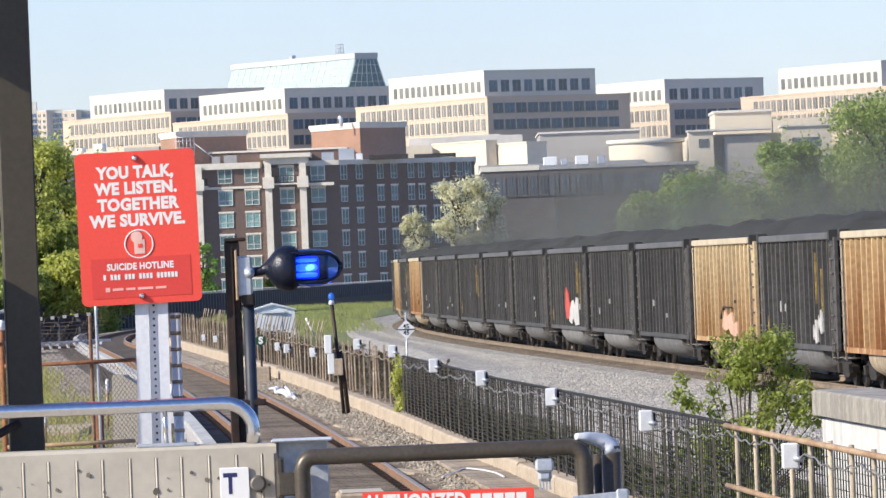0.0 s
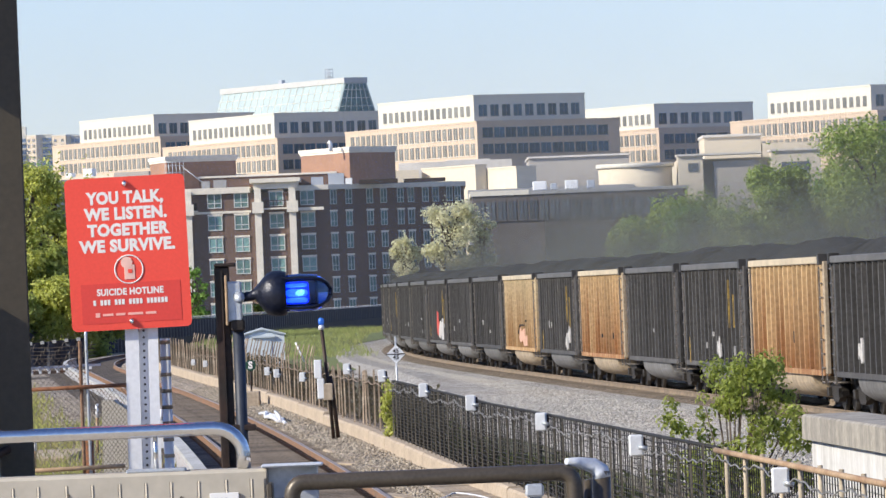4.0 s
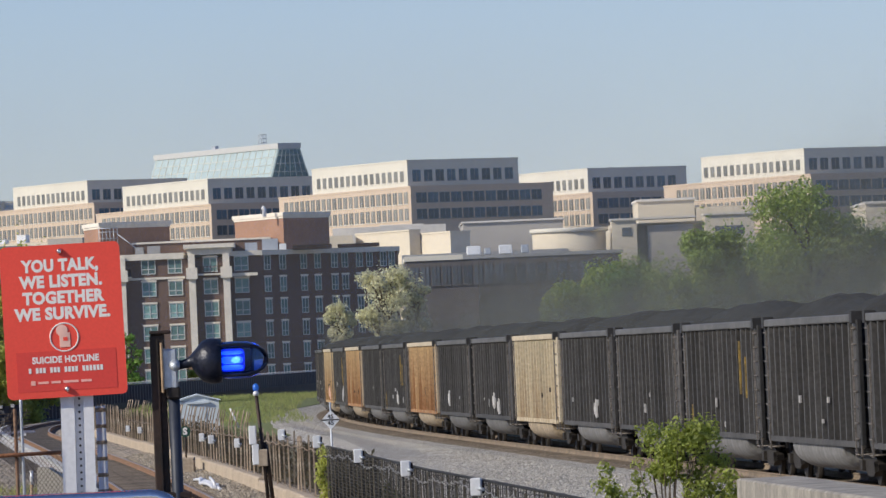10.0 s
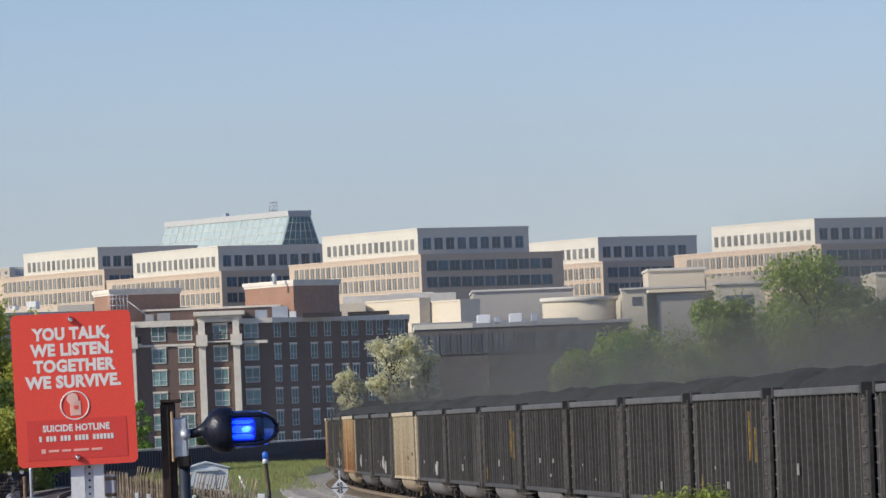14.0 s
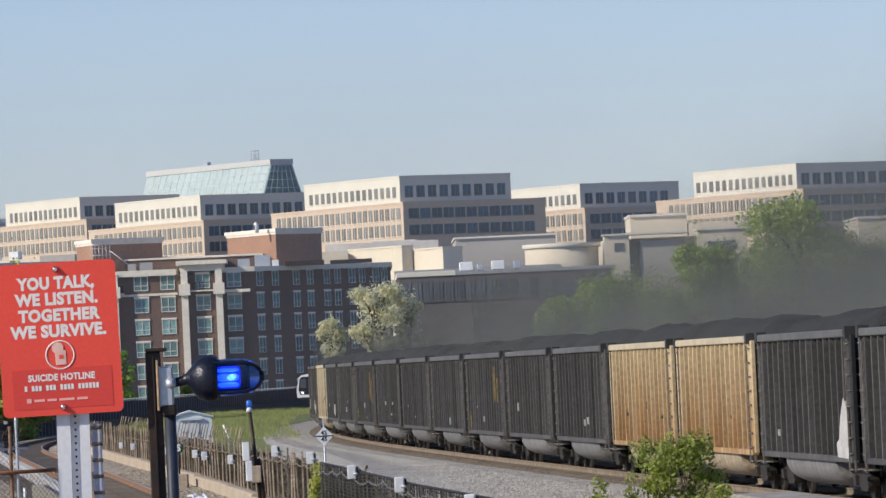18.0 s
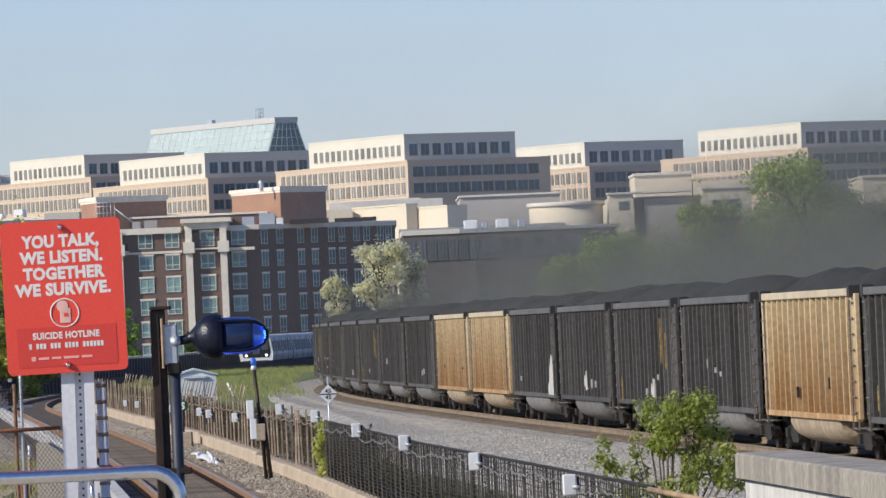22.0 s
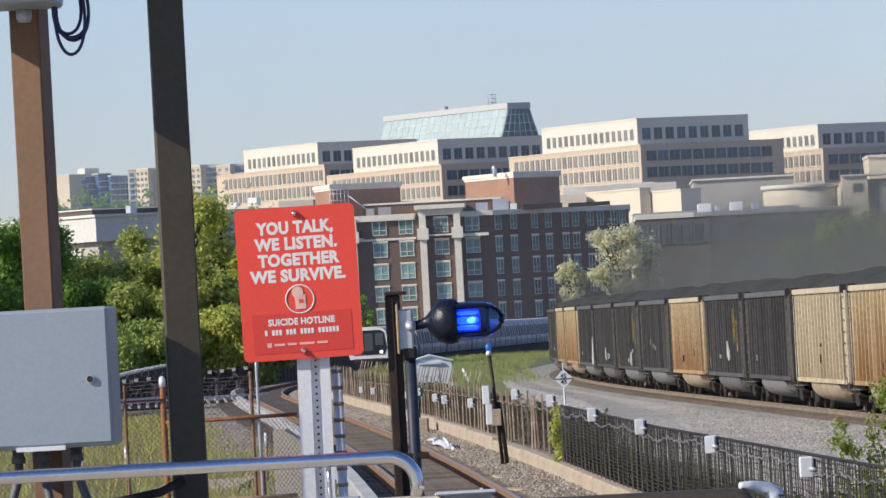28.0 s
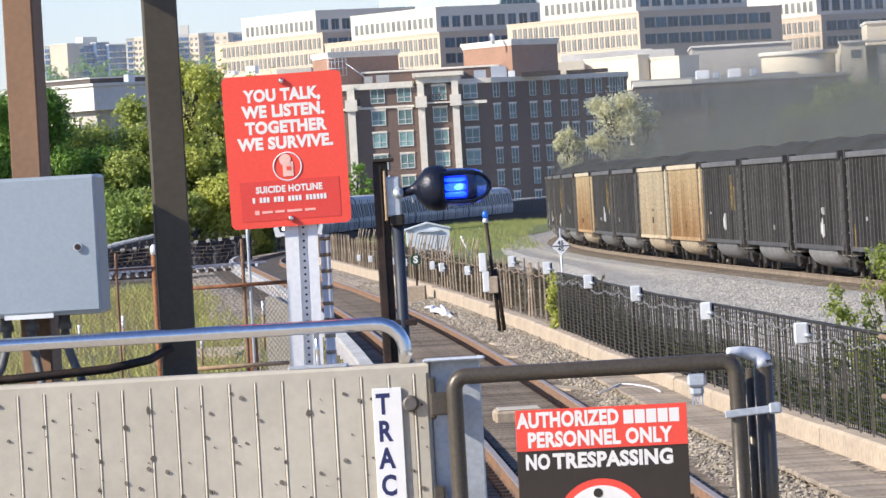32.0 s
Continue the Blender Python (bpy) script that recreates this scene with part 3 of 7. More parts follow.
gate_post = thing("gate_post", "brown pipe gate post with a silver cap and strap", "post")
bm = bmesh.new()
tube(bm, [(0.585, 22.66, 1.05), (0.585, 22.66, 2.02)], 0.033, 14)
part("post", bm, brown_pipe, gate_post)
bm = bmesh.new()
tube(bm, [(0.535, 22.70, 1.05), (0.535, 22.70, 1.99)], 0.016, 10)
part("stay", bm, brown_pipe, gate_post)
bm = bmesh.new()
tube(bm, [(0.458, 22.60, 2.062), (0.50, 22.63, 2.056), (0.556, 22.66, 2.042), (0.582, 22.66, 2.02), (0.586, 22.66, 1.995)], 0.03, 12, radii=[0.012, 0.020, 0.027, 0.034, 0.0345])
part("cap", bm, galv_plate, gate_post, "polished post cap")
bm = bmesh.new()
bevel_box(bm, 0.435, 0.60, 22.555, 22.575, 1.822, 1.850, 0.004, Matrix.Translation((0.5, 0, 1.83)) @ Matrix.Rotation(radians(-4), 4, "Y") @ Matrix.Translation((-0.5, 0, -1.83)))
bevel_box(bm, 0.595, 0.64, 22.55, 22.58, 1.826, 1.866, 0.006)
part("strap", bm, zinc, gate_post, "galvanised strap across the posts")

bracket = thing("hinge_bracket", "galvanised steel hinge bracket on the parapet end", "bracket")
for x0, x1, y0, y1, z0, z1, nm in ((-0.640, -0.452, 22.95, 22.965, 1.05, 2.078, "side_plate"), (-0.66, -0.432, 22.85, 22.97, 2.074, 2.086, "top_plate"),
                                   (-0.638, -0.615, 22.70, 22.90, 1.87, 2.02, "hinge_arm"), (-0.632, -0.545, 22.63, 22.70, 1.885, 1.968, "hinge_knuckle"),
                                   (-0.64, -0.60, 22.68, 22.90, 1.10, 1.62, "lower_arm")):
    bm = bmesh.new()
    bevel_box(bm, x0, x1, y0, y1, z0, z1, 0.005)
    part(nm, bm, zinc if nm == "side_plate" else galv_plate if "plate" in nm else brown_pipe, bracket)
for z in (2.0, 1.86, 1.5):
    bm = bmesh.new()
    tube(bm, [(-0.575, 22.75, z - 0.05), (-0.555, 22.75, z - 0.05)], 0.02, 10)
    part("bolt", bm, steel, bracket)

# warning sign on the gate: red over black with a roundel
warning = thing("warning_sign", "red and black no trespassing sign hung on the gate", "sign")
m = Matrix.Translation((-0.028, 22.553, 0)) @ Matrix.Rotation(radians(0.4), 4, "Y")
bm = bmesh.new()
bevel_box(bm, -0.311, 0.311, -0.002, 0.002, 1.10, 1.886, 0.0015)
part("panel", bm, black_ink, warning, m=m)
bm = bmesh.new()
bevel_box(bm, -0.311, 0.311, -0.0045, -0.001, 1.737, 1.887, 0.001)
part("red_band", bm, red_sign, warning, m=m)
words("AUTHORIZED", 0.074, white_ink, warning, m @ Matrix.Translation((-0.120, -0.0048, 1.846)) @ FACING, width=0.372, heavy=0.0034)
for k in range(5):
    bm = bmesh.new()
    box(bm, 0.081 + 0.0415 * k, 0.117 + 0.0415 * k, -0.0052, -0.0045, 1.821, 1.871)
    part("acronym_bar", bm, white_ink, warning, m=m)
words("PERSONNEL ONLY", 0.074, white_ink, warning, m @ Matrix.Translation((-0.01, -0.0048, 1.774)) @ FACING, width=0.525, heavy=0.0034)
words("NO", 0.074, white_ink, warning, m @ Matrix.Translation((-0.237, -0.0023, 1.694)) @ FACING, width=0.088, heavy=0.0034)
words("TRESPASSING", 0.074, white_ink, warning, m @ Matrix.Translation((0.037, -0.0023, 1.694)) @ FACING, width=0.436, heavy=0.0034)
for r0, mat, y, nm in ((0.172, red_sign, -0.0040, "roundel_ring"), (0.147, white_ink, -0.0056, "roundel_field")):
    bm = bmesh.new()
    tube(bm, [(-0.012, y, 1.455), (-0.012, y + 0.001, 1.455)], r0, 48)
    part(nm, bm, mat, warning, m=m)
bm = bmesh.new()
tube(bm, [(-0.024, -0.0070, 1.575), (-0.024, -0.0060, 1.575)], 0.017, 20)
tube(bm, [(-0.024, -0.0070, 1.47), (-0.024, -0.0060, 1.47)], 0.07, 24)
part("roundel_mark", bm, black_ink, warning, m=m)
for x in (-0.27, 0.27):
    for z in (1.44, 1.85):
        bm = bmesh.new()
        box(bm, x - 0.01, x + 0.01, 22.556, 22.62, z, z + 0.02)
        part("hanger", bm, zinc, warning)

# red notice on a perforated post
notice = thing("notice_sign", "red metal sign with white lettering on a white perforated post", "sign")
m = Matrix.Translation((-1.145, 23.44, 2.889)) @ pose(0, 0, 0, 0, -1.0, 0)
bm = bmesh.new()
cw, ch, cr = 0.2265, 0.288, 0.022
outline = []
for sx, sz, a0 in ((1, 1, 0), (-1, 1, 90), (-1, -1, 180), (1, -1, 270)):
    outline += [(sx * (cw - cr) + cr * math.cos(radians(a0 + 15 * k)), sz * (ch - cr) + cr * math.sin(radians(a0 + 15 * k))) for k in range(7)]
prism(bm, outline, -0.002, 0.002, axis="y")
part("panel", bm, red_sign, notice, m=m)
for text, z, w, off in (("YOU TALK,", 0.208, 0.292, 0.0), ("WE LISTEN.", 0.148, 0.313, 0.0), ("TOGETHER", 0.087, 0.309, 0.004), ("WE SURVIVE.", 0.027, 0.362, 0.0)):
    words(text, 0.061, white_ink, notice, m @ Matrix.Translation((off, -0.0023, z)) @ FACING, width=w, heavy=0.0031)
bm = bmesh.new()
box(bm, -0.185, 0.19, -0.0034, -0.0015, -0.262, -0.112)
part("sticker", bm, red_dark, notice, "darker red sticker", m=m)
words("SUICIDE HOTLINE", 0.034, white_ink, notice, m @ Matrix.Translation((0.0, -0.0037, -0.146)) @ FACING, width=0.252, heavy=0.0014)
for k, char in enumerate("x xxx xxx xxxx xxxxxx"):
    if char == "x":
        bm = bmesh.new()
        box(bm, -0.141 + 0.0135 * k, -0.1312 + 0.0135 * k, -0.0050, -0.003, -0.193, -0.173)
        part("number_bar", bm, white_ink, notice, m=m)
for k, w, h in ((-0.027, 0.022, 0.004), (0.0, 0.045, 0.0), (0.05, 0.04, 0.0), (0.095, 0.062, 0.0), (0.162, 0.045, 0.0)):
    bm = bmesh.new()
    box(bm, -0.108 + k, -0.108 + k + w - 0.005, -0.0050, -0.003, -0.234 - h, -0.225 + h)
    part("small_print_bar", bm, pale_bar, notice, m=m)
bm = bmesh.new()
ring = [(0.053 * math.cos(a), 0.053 * math.sin(a)) for a in [2 * math.pi * k / 40 for k in range(40)]]
tube(bm, [(a, -0.003, -0.062 + b) for a, b in ring + ring[:2]], 0.0028, 5, caps=False)
part("emblem_ring", bm, white_ink, notice, m=m)
bm = bmesh.new()
bevel_box(bm, -0.018, 0.022, -0.0045, -0.002, -0.100, -0.045, 0.001)
tube(bm, [(-0.008, -0.0053, -0.036), (-0.008, -0.002, -0.036)], 0.022, 16)
part("emblem_mark", bm, paint("pale emblem", (0.82, 0.50, 0.42), 0.6, vary=0.1, bump=0), notice, m=m)
bm = bmesh.new()
box(bm, -0.004, 0.012, -0.0062, -0.0045, -0.076, -0.062)
part("emblem_slot", bm, red_sign, notice, m=m)
for z in (0.262, -0.258):
    bm = bmesh.new()
    tube(bm, [(0.0, -0.002, z), (0.0, -0.006, z), (0.0, -0.014, z), (0.0, -0.020, z)], 0.009, 12, radii=[0.013, 0.013, 0.009, 0.005])
    part("bolt", bm, steel, notice, m=m)
bm = bmesh.new()
lean = Matrix.Translation((-1.135, 23.47, 0)) @ pose(0, 0, 0, 0, 0.6, 0)
prism(bm, [(-0.062, 0.002), (-0.062, -0.002), (-0.011, -0.002), (-0.009, 0.026), (0.022, 0.026), (0.024, -0.002), (0.062, -0.002), (0.062, 0.002), (0.027, 0.002), (0.025, 0.03), (-0.012, 0.03), (-0.014, 0.002)], 1.05, 3.12, axis="z")
post = part("perforated_post", bm, white_post, notice, m=lean)
bm = bmesh.new()
for k in range(44):
    z = 2.06 + 0.0254 * k
    tube(bm, [(0.007, 0.0245, z), (0.007, 0.026, z)], 0.0048, 8)
holes = part("post_holes", bm, black_ink, post, m=None)
holes["kind"] = "stuff"

# striped conduit beside it
stripe = thing("banded_conduit", "pale conduit pipe with rusty bands", "pipe")
bm = bmesh.new()
tube(bm, [(-1.033, 23.75, 1.0), (-1.033, 23.75, 2.56)], 0.019, 12)
part("pipe", bm, white_post, stripe)
for k in range(11):
    bm = bmesh.new()
    z = 2.545 - 0.062 * k
    tube(bm, [(-1.033, 23.75, z - 0.007), (-1.033, 23.75, z + 0.007)], 0.0215, 12)
    part("band", bm, rust_post, stripe, "rusty band")

# lamp posts and cabinet
lamp_post = thing("lamp_post", "dark bronze square lamp post at the platform end", "lamp post")
bm = bmesh.new()
bevel_box(bm, -0.0655, 0.0655, -0.0655, 0.0655, 0.6, 4.9, 0.006, Matrix.Translation((-1.603, 23.56, 0)) @ Matrix.Rotation(radians(6), 4, "Z"))
part("post", bm, dark_post, lamp_post)
bm = bmesh.new()
bevel_box(bm, -1.74, -1.466, 23.42, 23.70, 0.6, 0.64, 0.006)
part("base_plate", bm, dark_post, lamp_post)
cable = thing("black_conduit", "slack black flexible conduit behind the parapet", "cable")
bm = bmesh.new()
tube(bm, [(-3.2, 23.25, 2.075), (-2.6, 23.25, 2.082), (-2.2, 23.25, 2.088), (-1.85, 23.27, 2.105), (-1.70, 23.34, 2.130), (-1.63, 23.47, 2.165)], 0.017, 8)
part("conduit", bm, black_iron, cable)

brown = thing("canopy_post", "brown painted steel post beside the cabinet", "post")
bm = bmesh.new()
bevel_box(bm, -0.06, 0.06, -0.06, 0.06, 0.6, 4.9, 0.006, Matrix.Translation((-2.132, 23.66, 0)) @ Matrix.Rotation(radians(-14), 4, "Z"))
part("post", bm, brown_post, brown)
bm = bmesh.new()
bevel_box(bm, -2.25, -2.0, 23.54, 23.78, 0.6, 0.64, 0.006)
part("base_plate", bm, brown_post, brown)

cabinet = thing("control_cabinet", "pale grey enamelled steel control cabinet on a post", "cabinet")
bm = bmesh.new()
bevel_box(bm, -2.40, -1.852, 23.17, 23.59, 2.318, 2.839, 0.012, n=2)
part("body", bm, cabinet_grey, cabinet)
bm = bmesh.new()
bevel_box(bm, -2.396, -1.857, 23.155, 23.172, 2.330, 2.832, 0.006)
door = part("door", bm, cabinet_grey, cabinet)
bm = bmesh.new()
tube(bm, [(-1.929, 23.156, 2.570), (-1.929, 23.144, 2.570)], 0.017, 16)
lock = part("lock", bm, zinc, door, "round grey lock")
bm = bmesh.new()
tube(bm, [(-1.929, 23.145, 2.570), (-1.929, 23.141, 2.570)], 0.012, 12)
part("keyhole", bm, black_iron, lock)
bm = bmesh.new()
box(bm, -2.217, -2.034, 23.145, 23.165, 2.311, 2.328)
part("drip_label", bm, white_box, cabinet, "white strip under the door")
dull_conduit = paint("dull grey conduit", (0.14, 0.145, 0.155), 0.6, 0.2, vary=0.15, scale=5, fine=40)
for x, sway in ((-2.24, -0.06), (-2.145, 0.03), (-2.02, 0.06)):
    bm = bmesh.new()
    tube(bm, [(x, 23.45, 2.32), (x, 23.45, 2.29), (x, 23.45, 2.285), (x, 23.45, 2.262)], 0.02, 10, radii=[0.022, 0.022, 0.027, 0.027])
    gland = part("cable_gland", bm, dull_conduit, cabinet)
    bm = bmesh.new()
    tube(bm, [(x, 23.45, 2.27), (x, 23.45, 2.22), (x + sway * 0.4, 23.45, 2.14), (x + sway, 23.4, 2.06), (x + sway * 1.3, 23.3, 1.95)], 0.017, 8)
    part("conduit", bm, dull_conduit, cabinet)

junction = thing("junction_box", "grey steel box clamped high on the brown post", "junction box")
bm = bmesh.new()
bevel_box(bm, -2.46, -1.99, 22.98, 23.58, 3.98, 5.2, 0.012)
part("body", bm, cabinet_grey, junction)
bm = bmesh.new()
tube(bm, [(-2.135, 23.5, 3.99), (-2.135, 23.5, 3.945), (-2.135, 23.5, 3.93)], 0.026, 12, radii=[0.03, 0.03, 0.022])
part("gland", bm, zinc, junction)
coil = thing("cable_coil", "loose loops of black cable hanging from the box", "cable")
for k, (drop, wd, off) in enumerate(((0.205, 0.072, 0.0), (0.14, 0.085, 0.004), (0.125, 0.066, -0.01), (0.15, 0.078, 0.008))):
    bm = bmesh.new()
    pts = [(-1.955 + off + wd * math.cos(a) * (0.75 + 0.25 * math.sin(-a)), 23.42 + 0.012 * k, 4.0 + drop * math.sin(a)) for a in [math.pi + math.pi * i / 16 for i in range(17)]]
    tube(bm, [(pts[0][0] - 0.02, pts[0][1], 4.02)] + pts + [(pts[-1][0] + 0.01, pts[-1][1], 4.03)], 0.0065, 8)
    part("loop", bm, navy_ink, coil)

# blue emergency beacon on its iron post
beacon = thing("blue_beacon", "caged blue signal beacon on a black iron post", "signal lamp")
bm = bmesh.new()
bevel_box(bm, -0.826, -0.770, 23.49, 23.53, 0.6, 2.822, 0.004)
box(bm, -0.80, -0.795, 23.47, 23.49, 0.6, 2.80)
bevel_box(bm, -0.826, -0.745, 23.47, 23.55, 2.822, 2.836, 0.004)
part("post", bm, black_iron, beacon)
bm = bmesh.new()
tube(bm, [(-0.742, 23.48, 2.60), (-0.742, 23.48, 2.12), (-0.745, 23.48, 2.05), (-0.775, 23.48, 1.95), (-0.79, 23.48, 1.80)], 0.022, 10)
part("conduit", bm, paint("slate blue conduit", (0.026, 0.034, 0.055), 0.55, 0.1), beacon)
bm = bmesh.new()
bevel_box(bm, -0.786, -0.724, 23.44, 23.49, 2.615, 2.765, 0.006)
part("mount_box", bm, zinc, beacon, "dented grey mounting box")
bm = bmesh.new()
bevel_box(bm, -0.786, -0.776, 23.425, 23.44, 2.60, 2.79, 0.003)
part("mount_rail", bm, tan_rail, beacon)
bm = bmesh.new()
bevel_box(bm, -0.768, -0.715, 23.44, 23.52, 2.575, 2.625, 0.008)
part("clamp", bm, black_iron, beacon)
bm = bmesh.new()
bevel_box(bm, -0.80, -0.69, 23.46, 23.50, 2.20, 2.225, 0.004)
part("clamp", bm, black_iron, beacon)
bm = bmesh.new()
tube(bm, [(-0.735, 23.45, 2.705), (-0.73, 23.435, 2.70), (-0.72, 23.425, 2.705)], 0.02, 9, radii=[0.024, 0.020, 0.010])
part("seal", bm, zinc, beacon, "blob of pale sealant")
navy_cast = paint("navy cast housing", (0.010, 0.013, 0.028), 0.4, 0.3, vary=0.2, scale=8, fine=60)
bm = bmesh.new()
axis_z = 2.713
tube(bm, [(-0.735, 23.47, axis_z - 0.012), (-0.69, 23.47, axis_z - 0.006), (-0.675, 23.47, axis_z), (-0.655, 23.47, axis_z), (-0.628, 23.47, axis_z), (-0.60, 23.47, axis_z), (-0.575, 23.47, axis_z), (-0.555, 23.47, axis_z)], 0.05, 20,
     radii=[0.018, 0.018, 0.020, 0.046, 0.078, 0.087, 0.087, 0.082])
part("housing", bm, navy_cast, beacon)
bm = bmesh.new()
prof = [(0.0, 0.070), (0.05, 0.072), (0.10, 0.070), (0.135, 0.060), (0.160, 0.040), (0.172, 0.012)]
tube(bm, [(-0.56 + d, 23.47, axis_z) for d, r in prof], 0.05, 20, radii=[r for d, r in prof])
globe = part("globe", bm, blue_glass, beacon, "blue glass globe")
globe.visible_shadow = False
for k in range(4):
    a = radians(45 + 90 * k)
    bm = bmesh.new()
    pts = [(-0.56 + d, 23.47 + (r + 0.008) * math.cos(a), axis_z + (r + 0.008) * math.sin(a)) for d, r in [(-0.01, 0.072)] + prof]
    tube(bm, pts, 0.006, 8)
    part("guard_bar", bm, navy_cast, beacon)
bm = bmesh.new()
tube(bm, [(-0.392, 23.47, axis_z), (-0.380, 23.47, axis_z)], 0.02, 12)
part("guard_cap", bm, navy_cast, beacon)
# a rotor added for blinking: one half glows, the other is a black mask
rotor = new("rotor")
rotor.parent = beacon
rotor.matrix_basis = Matrix.Translation((-0.507, 23.47, axis_z))
bm = bmesh.new()
bevel_box(bm, -0.046, 0.036, -0.026, -0.010, -0.033, 0.033, 0.012, n=2)
part("lit_window", bm, blue_glow, rotor)
for z, r in ((0.023, 0.006), (0.0, 0.011), (-0.023, 0.008)):
    bm = bmesh.new()
    tube(bm, [(-0.040, -0.028, z), (-0.032, -0.030, z), (0.020, -0.030, z), (0.030, -0.028, z)], r, 8, radii=[r * 0.5, r, r, r * 0.5])
    part("flash_tube", bm, blue_core, rotor)
bm = bmesh.new()
tube(bm, [(-0.010, -0.038, -0.002), (-0.002, -0.041, -0.001), (0.012, -0.041, 0.001), (0.020, -0.038, 0.002)], 0.009, 10, radii=[0.004, 0.010, 0.010, 0.004])
part("flash_core", bm, beacon_core, rotor)
bm = bmesh.new()
bevel_box(bm, -0.045, 0.06, -0.012, 0.03, -0.034, 0.034, 0.004)
part("reflector_back", bm, black_iron, rotor)

# chain-link fence behind the parapet
def chain_link(bm, p, q, z0, z1, cell=0.055, r=0.0018):
    """A net of zigzag wires between two upright edges."""
    p, q = Vector(p), Vector(q)
    n = int((q - p).length / cell)
    m = int((z1 - z0) / cell)
    for i in range(-m, n):
        for d in (0, 1):
            a, b = i, i + m
            lo, hi = max(a, 0), min(b, n)
            if hi <= lo:
                continue
            zlo, zhi = z0 + (lo - a) * cell, z0 + (hi - a) * cell
            if d:
                zlo, zhi = z0 + z1 - zlo, z0 + z1 - zhi
            s, e = p + (q - p) * (lo / n), p + (q - p) * (hi / n)
            tube(bm, [(s.x, s.y, zlo), (e.x, e.y, zhi)], r, 3, caps=False)


old_rust = paint("old brown rust", (0.17, 0.085, 0.05), 0.85, vary=0.3, scale=4, fine=40, second=(0.26, 0.17, 0.11))
link_fence = thing("chain_link_fence", "rusty chain-link fence with barbed strands behind the platform end", "fence")
bm = bmesh.new()
chain_link(bm, (-3.9, 34, 0), (-1.9, 34, 0), 1.45, 2.42, cell=0.030, r=0.0012)
net = part("wire_net", bm, wire, link_fence)
net["kind"] = "stuff"
bm = bmesh.new()
chain_link(bm, (-1.9, 34, 0), (-1.6, 34.3, 0), 1.45, 2.25, cell=0.030, r=0.0014)
part("wire_net", bm, wire, link_fence)["kind"] = "stuff"
orange_rust = paint("orange rust", (0.30, 0.125, 0.055), 0.85, vary=0.3, scale=6, fine=50, second=(0.17, 0.075, 0.04))
for x, zt, r, mat in ((-3.45, 2.44, 0.012, old_rust), (-2.64, 2.46, 0.008, old_rust), (-2.43, 2.47, 0.016, orange_rust), (-1.945, 2.50, 0.010, old_rust), (-1.91, 2.56, 0.0085, zinc)):
    bm = bmesh.new()
    tube(bm, [(x, 34, -0.4), (x, 34, zt - 0.03), (x, 34, zt)], r, 10)
    post = part("post", bm, mat, link_fence)
    if r > 0.013:
        bm = bmesh.new()
        tube(bm, [(x, 34, zt - 0.03), (x, 34, zt), (x, 34, zt + 0.02), (x, 34, zt + 0.028)], r, 10, radii=[r * 1.1, r * 1.2, r * 0.9, r * 0.3])
        part("post_cap", bm, white_post, post, "pale post cap")
for x0, x1, z0, z1, r, mat in ((-2.42, -1.70, 2.243, 2.252, 0.011, orange_rust), (-2.42, -1.72, 1.80, 1.81, 0.012, tan_rail), (-3.9, -2.43, 2.36, 2.37, 0.006, old_rust)):
    bm = bmesh.new()
    tube(bm, [(x0, 33.98, z0), (x1, 33.98, z1)], r, 10)
    part("rail", bm, mat, link_fence)
for k in range(4):
    bm = bmesh.new()
    z = 2.42 + 0.02 * k
    tube(bm, [(-3.9, 34.0, z), (-3.45, 34, z - 0.01), (-2.9, 34, z - 0.025), (-2.42, 34, z), (-2.1, 34, z - 0.01), (-1.86, 34, z)], 0.003, 4)
    for i in range(26):
        x = -3.9 + 0.078 * i + 0.02 * k
        tube(bm, [(x, 33.99, z - 0.022), (x + 0.012, 34.0, z + 0.016)], 0.002, 3)
    part("barbed_strand", bm, wire, link_fence)
abutment = thing("abutment", "sunlit concrete abutment beside the third rail", "wall", kind="structure")
bm = bmesh.new()
prism(bm, [(-2.01, -1.2), (-2.0, 2.125), (-1.93, 2.12), (-1.70, 1.96), (-1.70, -1.2)], 37.0, 37.4)
part("wall_face", bm, concrete, abutment)
stub_pipe = thing("rusty_pipe", "short rusty pipe standing beside the abutment", "pipe")
bm = bmesh.new()
tube(bm, [(-2.03, 36, -1.0), (-2.03, 36, 1.9), (-2.03, 36, 1.915)], 0.03, 12)
part("pipe", bm, orange_rust, stub_pipe)
coupling = thing("conduit_coupling", "grey steel coupling on the black conduit", "cable fitting")
bm = bmesh.new()
tube(bm, [(-2.9, 23.2, 2.092), (-2.36, 23.2, 2.089), (-2.35, 23.2, 2.089), (-2.315, 23.2, 2.088), (-2.31, 23.2, 2.088)], 0.03, 14, radii=[0.033, 0.033, 0.027, 0.027, 0.02])
part("sleeve", bm, cabinet_grey, coupling)
# ---- trackside ----
KERB = 2.12  # the kerb and fence line, right of the transit track's middle


def fence_point(y, z=0.0, extra=0.0):
    return transit.point(y, KERB + 0.018 * max(0, 82 - y) + extra, z + fall(y))


